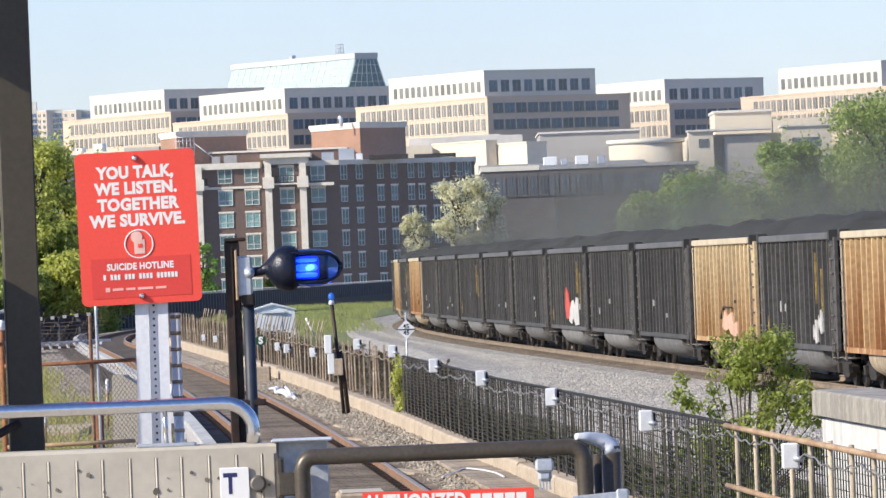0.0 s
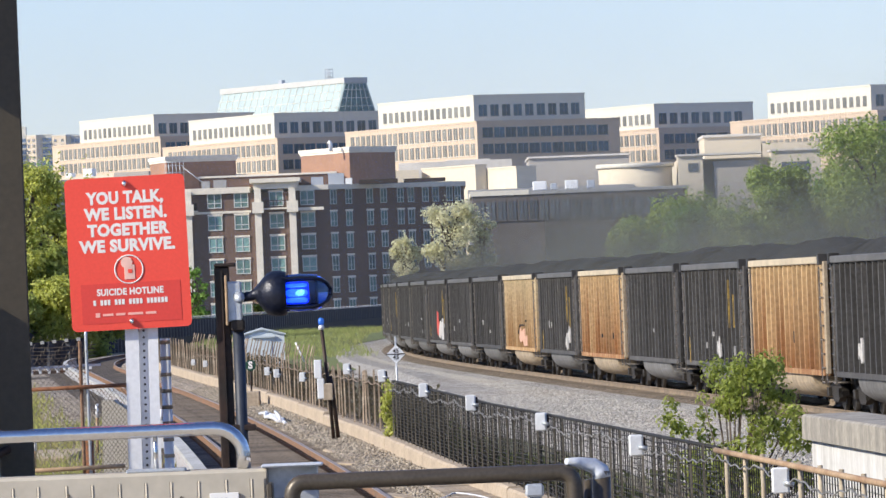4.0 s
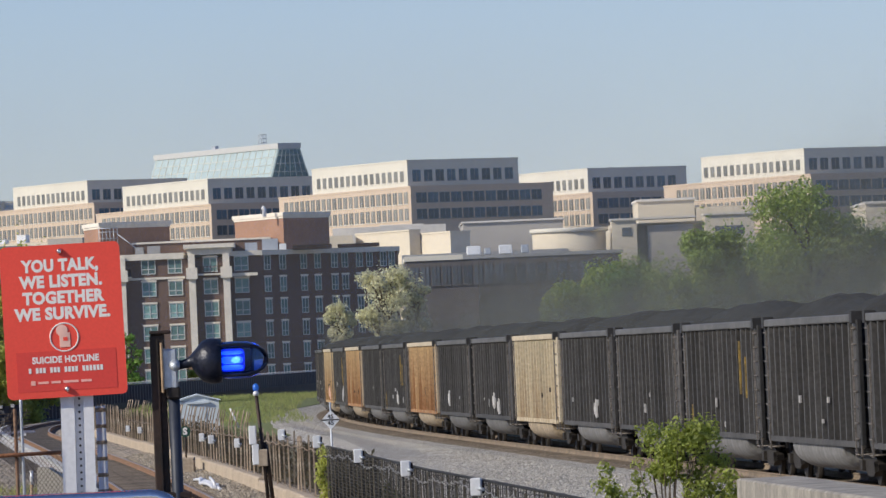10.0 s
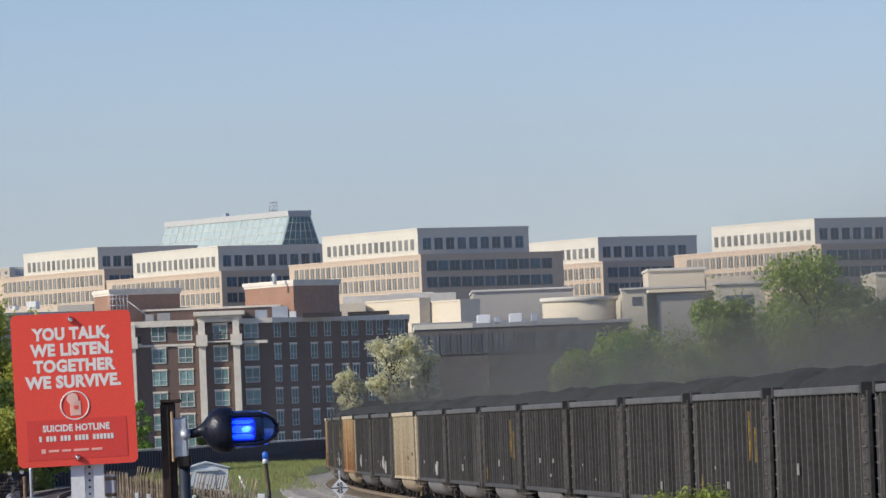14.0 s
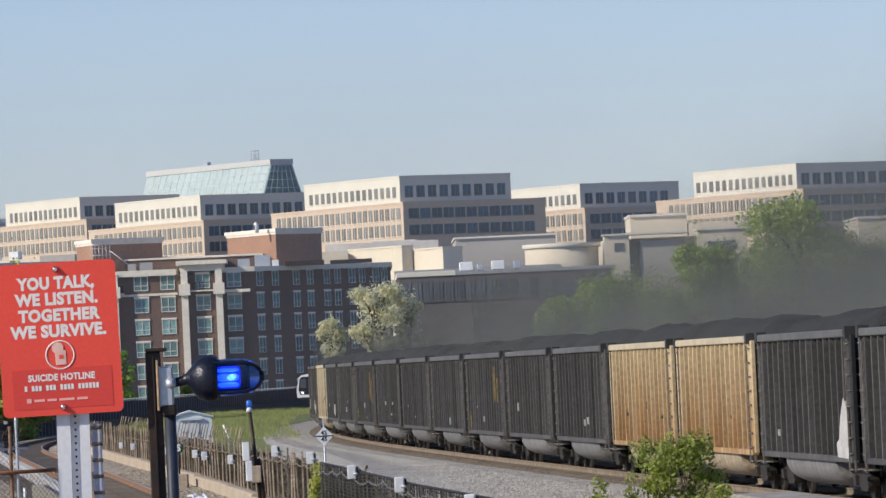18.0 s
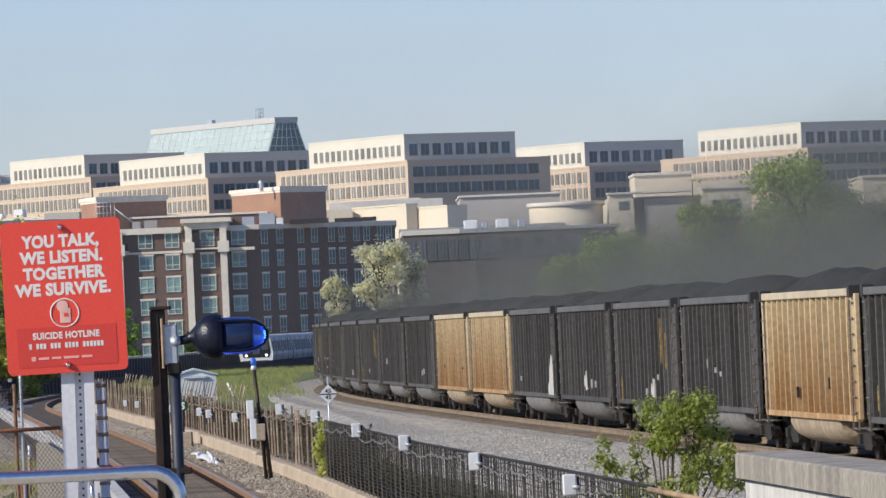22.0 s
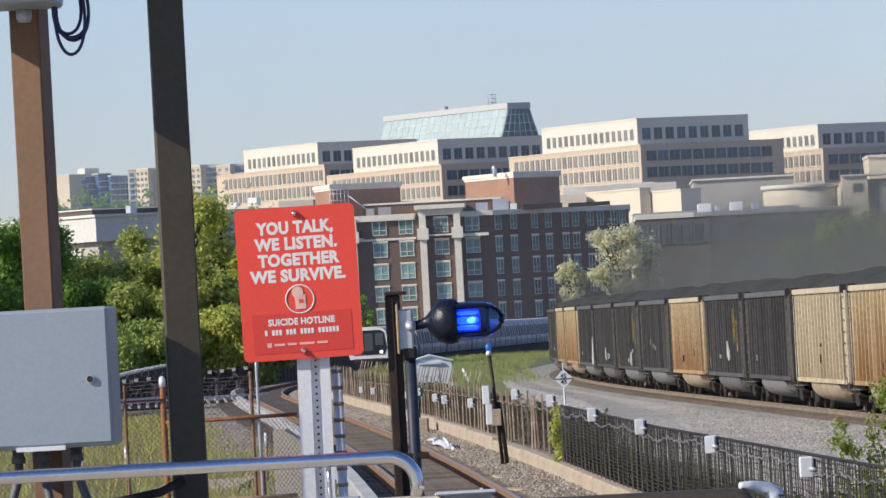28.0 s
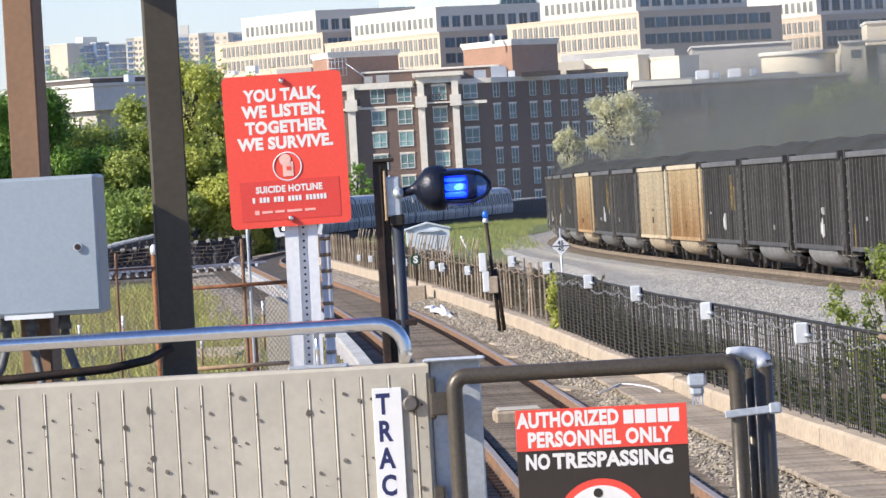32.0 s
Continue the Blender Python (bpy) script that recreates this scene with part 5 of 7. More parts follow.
# grass
bm = bmesh.new()
strip(bm, transit, steps(40, 250, 5), [(-60, -0.75), (-30, -0.5), (-14, -0.32), (-8, -0.30), (-5.2, -0.30), (-3.4, -0.34)])
tagged(solid("grass_field", bm, grass_green), "sunlit spring grass beside the tracks", "grass", kind="structure")
bm = bmesh.new()
ys = steps(300, 520, 6)
rows = []
for y in ys:
    l, r = transit.point(y, 3.1).x, freight.point(y, bed_edge(y) - 0.2).x
    u = max(0, min(1, (y - 290) / 140))
    rows.append([bm.verts.new((l + (r - l) * k / 6, y, -1.0 + u * 0.78 * math.sin(math.pi * min(1, (6.6 - k) / 7.2)) + 0.05 * noise.noise((k, y * 0.1, 3)))) for k in range(7)])
for a, b in zip(rows, rows[1:]):
    for i in range(6):
        bm.faces.new((a[i], a[i + 1], b[i + 1], b[i])).smooth = True
tagged(solid("grass_bank", bm, bank_green), "green grass bank between the two lines", "grass", kind="structure")


def tufts(name, spots, h, material, label):
    bm = bmesh.new()
    for x, y, z in spots:
        for _ in range(5):
            a, b = random.uniform(0, 6.28), random.uniform(0.5, 1.2)
            dx, dy = math.cos(a) * h * 0.35, math.sin(a) * h * 0.35
            x0, y0 = x + random.uniform(-h, h), y + random.uniform(-h, h)
            v = [bm.verts.new((x0 - 0.05 * h * math.sin(a), y0, z)), bm.verts.new((x0 + 0.09 * h, y0, z)), bm.verts.new((x0 + dx, y0 + dy, z + h * b))]
            bm.faces.new(v)
    tagged(solid(name, bm, material), label, "grass", kind="stuff")


tufts("grass_tufts", [(transit.at(y) - random.uniform(3.6, 26), y, -0.33) for y in [random.uniform(75, 225) for _ in range(5200)]], 0.42, blade_green, "uneven sunlit tufts of grass and weeds")
tufts("shoulder_weeds", [(transit.at(y) - random.uniform(1.9, 3.9), y, -0.24) for y in [random.uniform(48, 150) for _ in range(700)]], 0.26, blade_green, "sparse weeds on the ballast shoulder")
tufts("bank_tufts", [(transit.at(y) + 3.4 + random.random() ** 1.1 * 11, y, -0.80 + 0.70 * min(1, max(0, (y - 290) / 140))) for y in [random.uniform(325, 490) for _ in range(2600)]], 0.30, bank_blade, "long green grass on the bank")

# marker stakes and a slab in the grass
for k, (x, y, h, tint) in enumerate(((-8.2, 118, 0.9, 0), (-9.4, 121, 1.0, 1), (-7.3, 112, 0.75, 1), (-10.6, 125, 0.8, 0), (-6.6, 120, 1.15, 1), (-11.8, 130, 0.9, 0), (-5.9, 132, 0.8, 0))):
    st = thing("marker_stake", "thin white-tipped marker stake in the grass", "stake", Matrix.Translation((x, y, -0.4)), group="marker stakes")
    bm = bmesh.new()
    tube(bm, [(0, 0, 0), (0.02, 0, h)], 0.03, 6)
    part("stake", bm, tan_rail if tint else rust_post, st)
    bm = bmesh.new()
    tube(bm, [(0.02, 0, h - 0.25), (0.02, 0, h + 0.02)], 0.034, 6)
    part("tip", bm, white_post, st)
slab_thing = thing("cable_slab", "grey concrete cable-chamber slab in the grass", "slab")
bm = bmesh.new()
bevel_box(bm, -8.6, -6.9, 116, 122, -0.45, -0.12, 0.03)
part("slab", bm, kerbstone, slab_thing)


# loose stones that stand up from the beds
def loose_stones(name, spots, size, material, label, seed):
    """Many small lumps, joined: each a squashed, turned eight-sided stone."""
    rng = np.random.default_rng(seed)
    base = np.array([(1, 0, 0), (-1, 0, 0), (0, 1, 0), (0, -1, 0), (0, 0, 1), (0, 0, -1)], float)
    tri = np.array([(0, 2, 4), (2, 1, 4), (1, 3, 4), (3, 0, 4), (2, 0, 5), (1, 2, 5), (3, 1, 5), (0, 3, 5)])
    n = len(spots)
    a = rng.uniform(0, 6.28, n)
    s = size * rng.uniform(0.45, 1.25, (n, 1, 3)) * np.array([1, 1, 0.75])
    pts = base[None] * s + rng.normal(0, size * 0.16, (n, 6, 3))
    c, d = np.cos(a)[:, None], np.sin(a)[:, None]
    turned = np.stack([pts[:, :, 0] * c - pts[:, :, 1] * d, pts[:, :, 0] * d + pts[:, :, 1] * c, pts[:, :, 2]], 2) + np.array(spots)[:, None, :]
    me = bpy.data.meshes.new(name)
    me.from_pydata(turned.reshape(-1, 3).tolist(), [], (tri[None] + 6 * np.arange(n)[:, None, None]).reshape(-1, 3).tolist())
    me.materials.append(material)
    tagged(new(name, me), label, "gravel", kind="stuff")


rs = random.Random(11)
spots = []
for _ in range(32000):
    y = 44 + 150 * rs.random() ** 1.5
    o = rs.uniform(0.80, 1.95) if rs.random() < 0.5 else rs.uniform(-3.8, 0.65)
    p = transit.point(y, o, float(np.interp(o, [0.8, 1.1, 1.45, 2.2], [-0.175, -0.165, -0.05, 0.0])) if o > 0.8 else -0.185)
    spots.append((p.x, p.y, p.z + fall(y)))
loose_stones("ballast_stones", spots, 0.028, paint("brown-grey stone", (0.34, 0.30, 0.24), 0.95, vary=0.2, scale=0.3, fine=9, bump=0, second=(0.28, 0.235, 0.185), island=0.4), "loose brown-grey ballast stones between fence and rails", 1)
spots = []
for _ in range(42000):
    y = 100 + 260 * rs.random() ** 1.3
    o = -2.6 + (bed_edge(y) + 2.9) * rs.random()
    z = np.interp(o, [-7.3, -4.3, -2.2, -1.0], [-0.80, -0.86, FREIGHT_Z - 0.22, FREIGHT_Z - 0.20])
    p = freight.point(y, o, float(z))
    spots.append(tuple(p))
loose_stones("crushed_stones", spots, 0.034, paint("pale stone", (0.41, 0.39, 0.355), 0.95, vary=0.2, scale=0.3, fine=9, bump=0, second=(0.32, 0.30, 0.27), island=0.35), "loose pale crushed stones beside the freight track", 2)

# rail clips, timber walkway and odds and ends between the rails
clips = bmesh.new()
for y in np.arange(44, 150, 0.66):
    for o in (-0.87, -0.66, 0.66, 0.87):
        p = transit.point(float(y), o, -0.12)
        box(clips, p.x - 0.045, p.x + 0.045, p.y - 0.05, p.y + 0.05, p.z - 0.04, p.z + 0.035)
part("rail_clips", clips, black_iron, transit_track)["kind"] = "stuff"
walkway = thing("timber_walkway", "weathered ribbed timber walkway beside the kerb", "walkway", kind="structure")
bm = bmesh.new()
bevel_box(bm, -0.30, 0.30, -0.085, 0.085, -0.03, 0.02, 0.012)
slat = part("plank", bm, paint("weathered walkway timber", (0.31, 0.255, 0.195), 0.9, vary=0.25, scale=2, fine=20, second=(0.22, 0.175, 0.13), island=0.25), walkway, m=Matrix.Translation(transit.point(44, 1.72, 0.02)))
for k in range(1, 210):
    y = 44 + 0.2 * k
    again(slat, Matrix.Translation(transit.point(y, 1.72 + 0.014 * max(0, 70 - y), 0.02 + random.uniform(-0.008, 0.008))) @ Matrix.Rotation(-transit.heading(y) + random.uniform(-0.02, 0.02), 4, "Z"))
block_box = thing("impedance_box", "tan concrete box lying between the rails", "track box")
bm = bmesh.new()
bevel_box(bm, -0.30, 0.30, -0.5, 0.5, -0.24, -0.02, 0.03)
part("body", bm, kerbstone, block_box, m=transit.along(float(np.interp(76, transit.y, transit.s))))
bm = bmesh.new()
bevel_box(bm, -0.26, 0.26, -0.45, 0.45, -0.02, 0.0, 0.01)
part("lid", bm, concrete, block_box, m=transit.along(float(np.interp(76, transit.y, transit.s))))
hose = thing("white_hose", "loop of white hose lying on the ballast", "hose")
bm = bmesh.new()
p = transit.point(78, 1.45, 0.02)
tube(bm, [(p.x - 0.35 + 0.75 * u + 0.05 * math.sin(u * 9), p.y + 3.0 * math.sin(u * 3.4), p.z + 0.03) for u in [k / 14 for k in range(15)]], 0.012, 6)
part("hose", bm, white_post, hose)
for y, o, tilt in ((86, 1.05, 0.2), (92, 1.25, -0.1), (104, 1.0, 0.35), (112, 1.3, 0.1)):
    pl = thing("loose_plank", "loose weathered plank on the ballast", "plank", Matrix.Translation(transit.point(y, o, -0.14)) @ Matrix.Rotation(tilt, 4, "Z"), group="loose planks")
    bm = bmesh.new()
    bevel_box(bm, -0.12, 0.12, -1.1, 1.1, -0.03, 0.03, 0.01)
    part("board", bm, kerbstone, pl)
# ---- coal train ----
CAR = 16.20
SPEED = 16.20
HEAD = 149.4  # where the near end of car 0 stands at the start


def coal_car(dress):
    """A rotary coal gondola with ribbed sides, a rounded belly tub and a heaped load; the origin is on the rails, y points ahead."""
    side_m, rib_m, chord_m, tub_m, post_m, text = dress
    car = thing("coal_car", text, "freight car", group="coal train cars")
    half, w, z0, z1 = 7.2, 1.55, 0.90, 3.78
    for sx in (-1, 1):
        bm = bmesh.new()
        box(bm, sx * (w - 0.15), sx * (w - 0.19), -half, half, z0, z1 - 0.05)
        # darker than the ribs, so its colour carries the shade between them
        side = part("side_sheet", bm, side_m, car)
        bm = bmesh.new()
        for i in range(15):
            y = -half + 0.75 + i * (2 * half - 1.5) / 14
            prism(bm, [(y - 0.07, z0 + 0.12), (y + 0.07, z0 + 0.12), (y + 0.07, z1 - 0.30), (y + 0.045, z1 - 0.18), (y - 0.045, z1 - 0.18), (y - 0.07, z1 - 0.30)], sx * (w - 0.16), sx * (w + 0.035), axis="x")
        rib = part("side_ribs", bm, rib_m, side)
        rib["kind"] = "stuff"
        for sy in (-1, 1):
            bm = bmesh.new()
            box(bm, sx * (w - 0.16), sx * (w - 0.015), sy * (half - 0.52), sy * (half - 0.01), z0 + 0.12, z1 - 0.17)
            part("end_panel", bm, rib_m, car)
        bm = bmesh.new()
        bevel_box(bm, sx * w - 0.07, sx * w + 0.07, -half, half, z1 - 0.17, z1, 0.02)
        part("top_chord", bm, chord_m, car)
        bm = bmesh.new()
        box(bm, sx * (w - 0.18), sx * (w + 0.03), -half, half, z0, z0 + 0.13)
        part("side_sill", bm, rib_m, car)
    for sy in (-1, 1):
        bm = bmesh.new()
        box(bm, -w + 0.08, w - 0.08, sy * (half - 0.02), sy * (half - 0.07), z0, z1 - 0.04)
        part("end_sheet", bm, side_m, car)
        bm = bmesh.new()
        for i in range(5):
            x = -1.2 + 0.6 * i
            box(bm, x - 0.05, x + 0.05, sy * (half - 0.02), sy * (half + 0.09), z0, z1 - 0.1)
        for z in (1.5, 2.3, 3.1):
            box(bm, -w + 0.08, w - 0.08, sy * (half - 0.02), sy * (half + 0.07), z - 0.05, z + 0.05)
        part("end_ribs", bm, side_m, car)["kind"] = "stuff"
        bm = bmesh.new()
        box(bm, -w - 0.07, w + 0.07, sy * (half - 0.08), sy * (half + 0.10), z1 - 0.15, z1 + 0.015)
        for sx in (-1, 1):
            box(bm, sx * (w - 0.16), sx * (w + 0.085), sy * (half - 0.22), sy * (half + 0.12), z1 - 0.2, z1 + 0.06)
        part("end_chord", bm, car_black, car)
        for sx in (-1, 1):
            bm = bmesh.new()
            y = sy * (half + 0.16)
            for z in [0.75 + 0.34 * k for k in range(9)]:
                tube(bm, [(sx * (w - 0.42), y, z), (sx * (w - 0.02), y, z)], 0.022, 5)
                tube(bm, [(sx * (w + 0.03), sy * (half - 0.32), z), (sx * (w + 0.03), sy * (half + 0.14), z)], 0.022, 5)
            for x in (w - 0.42, w - 0.02):
                box(bm, sx * x - 0.02, sx * x + 0.02, y - 0.02, y + 0.02, 0.7, z1 - 0.25)
            box(bm, sx * (w + 0.01), sx * (w + 0.05), sy * (half - 0.34), sy * (half - 0.29), 0.7, z1 - 0.25)
            part("ladder", bm, ladder_iron, car)
            bm = bmesh.new()
            bevel_box(bm, sx * (w - 0.05) - 0.05, sx * (w - 0.05) + 0.05, sy * (half + 0.20) - 0.16, sy * (half + 0.20) + 0.16, 0.95, z1 - 0.12, 0.01)
            part("corner_post", bm, post_m, car)
    bm = bmesh.new()
    arc = [(-1.50, 0.95)] + [(-1.50 * math.copysign(abs(math.cos(a)) ** 0.5, math.cos(a)), 0.92 - 0.66 * math.sin(a) ** 0.8) for a in [math.pi * k / 14 for k in range(1, 14)]] + [(1.50, 0.95)]
    n = len(arc)
    rings = []
    for y, k in ((-4.05, 0.72), (-3.75, 0.93), (-3.2, 1.0), (3.2, 1.0), (3.75, 0.93), (4.05, 0.72)):
        rings.append([bm.verts.new((x * (0.9 + 0.1 * k), y, 0.93 + (z - 0.93) * k)) for x, z in arc])
    for a, b in zip(rings, rings[1:]):
        for i in range(n - 1):
            bm.faces.new((a[i], a[i + 1], b[i + 1], b[i])).smooth = True
    bm.faces.new(rings[0][::-1])
    bm.faces.new(rings[-1])
    part("belly_tub", bm, tub_m, car)
    bm = bmesh.new()
    box(bm, -0.25, 0.25, -half - 0.1, half + 0.1, 0.62, 1.0)
    box(bm, -w + 0.1, w - 0.1, -half, half, 0.88, 0.96)
    part("centre_sill", bm, truck_iron, car)
    for sy in (-1, 1):
        bm = bmesh.new()
        box(bm, -0.11, 0.11, sy * (half + 0.05), sy * (half + 0.89), 0.70, 0.92)
        bevel_box(bm, -0.16, 0.16, sy * (half + 0.74) - 0.14, sy * (half + 0.74) + 0.14, 0.66, 0.96, 0.03)
        part("coupler", bm, truck_iron, car)
        truck = new("truck")
        truck.parent = car
        truck.location = (0, sy * 5.75, 0)
        for sx in (-1, 1):
            bm = bmesh.new()
            prism(bm, [(-1.15, 0.52), (-0.95, 0.64), (-0.45, 0.72), (0.45, 0.72), (0.95, 0.64), (1.15, 0.52), (1.1, 0.38), (0.75, 0.40), (0.4, 0.24), (-0.4, 0.24), (-0.75, 0.40), (-1.1, 0.38)], sx * 0.95, sx * 1.12, axis="x")
            for k in (-0.2, 0, 0.2):
                tube(bm, [(sx * 1.05, k, 0.28), (sx * 1.05, k, 0.66)], 0.075, 7)
            box(bm, sx * 1.10, sx * 1.2, -1.08, -0.72, 0.36, 0.58)
            box(bm, sx * 1.10, sx * 1.2, 0.72, 1.08, 0.36, 0.58)
            part("side_frame", bm, truck_iron, truck)
        for y in (-0.89, 0.89):
            bm = bmesh.new()
            for sx in (-1, 1):
                tube(bm, [(sx * 0.685, y, 0.445), (sx * 0.715, y, 0.445), (sx * 0.80, y, 0.445)], 0.4, 18, radii=[0.475, 0.46, 0.445])
            tube(bm, [(-0.95, y, 0.445), (0.95, y, 0.445)], 0.08, 8)
            part("wheelset", bm, truck_iron, truck)
    return car


def coal_load(seed):
    """One heap of coal: a humped, lumpy ridge that fits the car's top."""
    bm = bmesh.new()
    nx, ny = 9, 44
    rows = []
    for j in range(ny + 1):
        v = j / ny
        y = -7.14 + 14.28 * v
        hump = 0.44 + 0.06 * math.sin(v * math.pi * 2 - 0.6 + 0.9 * seed) + 0.05 * math.sin(v * 11 + seed * 2.1)
        hump *= min(1, 8 * v + 0.4) * min(1, 8 * (1 - v) + 0.4)
        row = []
        for i in range(nx + 1):
            u = i / nx * 2 - 1
            z = 3.60 + max(hump, 0.05) * 1.35 * (1 - abs(u) ** 2.2) + 0.07 * noise.noise((u * 3, y * 1.3, seed * 7)) + 0.03 * noise.noise((u * 9, y * 5, seed))
            row.append(bm.verts.new((u * 1.46, y, z)))
        rows.append(row)
    for a, b in zip(rows, rows[1:]):
        for i in range(nx):
            bm.faces.new((a[i], a[i + 1], b[i + 1], b[i]))
    me = bpy.data.meshes.new("coal_load")
    bmesh.ops.recalc_face_normals(bm, faces=bm.faces[:])
    bm.to_mesh(me)
    bm.free()
    me.materials.append(coal)
    return me


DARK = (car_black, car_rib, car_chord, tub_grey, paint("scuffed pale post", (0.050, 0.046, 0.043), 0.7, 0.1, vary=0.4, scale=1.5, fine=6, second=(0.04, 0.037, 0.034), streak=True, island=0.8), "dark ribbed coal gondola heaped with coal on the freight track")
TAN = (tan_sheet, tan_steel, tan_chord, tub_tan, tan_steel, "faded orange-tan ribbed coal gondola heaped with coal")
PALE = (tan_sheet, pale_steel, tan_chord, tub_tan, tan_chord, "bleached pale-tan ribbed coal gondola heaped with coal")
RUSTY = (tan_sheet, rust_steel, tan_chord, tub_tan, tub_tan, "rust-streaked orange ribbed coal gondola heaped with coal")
strip_yellow = paint("worn yellow strip", (0.38, 0.25, 0.05), 0.7, vary=0.4, scale=3, fine=14, second=(0.12, 0.09, 0.05))
LOADS = [coal_load(k) for k in range(6)]
TAN_CARS = {-12, -10, -1, 1, 4, 7, 17, 18, 23, 27}
kinds = {}
coal_train = {}
for j in range(-15, 37):
    key = "pale" if j in (7, 26) else "rusty" if j in (1, 4, -10) else "tan" if j in TAN_CARS else "dark"
    if key not in kinds:
        kinds[key] = coal_car({"pale": PALE, "tan": TAN, "rusty": RUSTY, "dark": DARK}[key])
        car = kinds[key]
    else:
        car = copy_thing(kinds[key], Matrix())
    coal_train[j] = car
for j, car in coal_train.items():
    key = "tan" if j in TAN_CARS or j == 26 else "dark"
    load = new("coal_load", LOADS[(j * 5 + 2) % 6])
    load.parent = car
    load["label"] = "heaped black coal"
    marks = random.Random(j * 13 + 5)
    for k in range(marks.choice((1, 2, 2, 3))):
        bm = bmesh.new()
        y, z, n = marks.uniform(-5.5, 4.5), marks.uniform(1.15, 2.0), marks.choice((1, 2, 3))
        box(bm, -1.598, -1.552, y, y + marks.uniform(0.06, 0.16), z, z + marks.uniform(0.08, 0.30))
        part("marking_bar", bm, scrawl_white if key == "dark" else truck_iron, car)
    if key == "dark" and j % 7 in (0, 3):
        for y, z0, z1 in ((-5.3, 1.9, 2.9), (-4.2, 2.0, 3.3), (5.6, 1.05, 1.7)):
            bm = bmesh.new()
            box(bm, -1.601, -1.552, y, y + 0.07, z0 + marks.uniform(-0.1, 0.2), z1)
            part("reflector_strip", bm, strip_yellow, car, "worn yellow reflector strip")
    car.matrix_basis = freight.along(HEAD - (j - 0.5) * CAR, FREIGHT_Z)



def smear(j, material, outline, label):
    """A patch of paint on the near side of car j; outline: (y, z) in the car's space."""
    bm = bmesh.new()
    prism(bm, outline, -1.602, -1.553, axis="x")
    part("graffiti", bm, material, coal_train[j], label)


smear(-4, scrawl_white, [(-4.6, 1.1), (-4.4, 2.0), (-3.6, 2.05), (-3.2, 1.75), (-2.6, 1.95), (-1.9, 1.9), (-1.2, 1.6), (-0.8, 1.2), (-1.8, 1.1), (-2.4, 1.3), (-3.3, 1.05)], "white graffiti")
smear(-4, scrawl_red, [(-0.9, 1.3), (-1.2, 1.65), (-0.8, 2.1), (0.2, 2.4), (0.6, 1.7), (0.2, 1.25)], "red graffiti")
smear(-1, paint("pink graffiti paint", (0.58, 0.34, 0.24), 0.7, vary=0.15, scale=2, fine=12), [(-3.6, 1.1), (-3.4, 1.5), (-2.6, 1.42), (-2.2, 1.75), (-1.2, 1.62), (-0.6, 1.8), (0.1, 1.35), (-0.7, 1.2), (-1.4, 1.3), (-2.2, 1.08)], "faded pink graffiti")
smear(-1, truck_iron, [(-2.2, 1.86), (-2.0, 1.90), (-0.2, 1.90), (0.5, 1.62), (0.45, 1.54), (0.2, 1.66), (-0.2, 1.85)], "black graffiti outline")
smear(19, scrawl_white, [(-6.9, 0.98), (-6.9, 2.0), (-6.4, 2.3), (-5.9, 1.9), (-5.6, 1.4), (-5.2, 1.3), (-5.3, 1.0)], "white paint smear")
for j, y0, z0 in ((6, -3.0, 1.1), (6, -1.2, 1.3), (5, 2.0, 1.3), (3, -2.0, 1.2), (0, -4.2, 1.1), (0, -5.2, 1.35), (8, -3.0, 1.2), (21, -2.4, 1.1), (20, -1.0, 1.25), (24, -2.0, 1.5), (30, -2.0, 1.3), (28, -1.5, 1.4)):
    smear(j, scrawl_white, [(y0, z0), (y0 + 0.12, z0 + 0.5), (y0 + 0.3, z0 + 0.55), (y0 + 0.35, z0 + 0.25), (y0 + 0.7, z0 + 0.42), (y0 + 0.8, z0 + 0.05), (y0 + 0.6, z0 + 0.15), (y0 + 0.3, z0 - 0.05)], "white scrawl")

# ---- transit train ----
METRO_CAR, METRO_SPEED = 22.9, 17.5


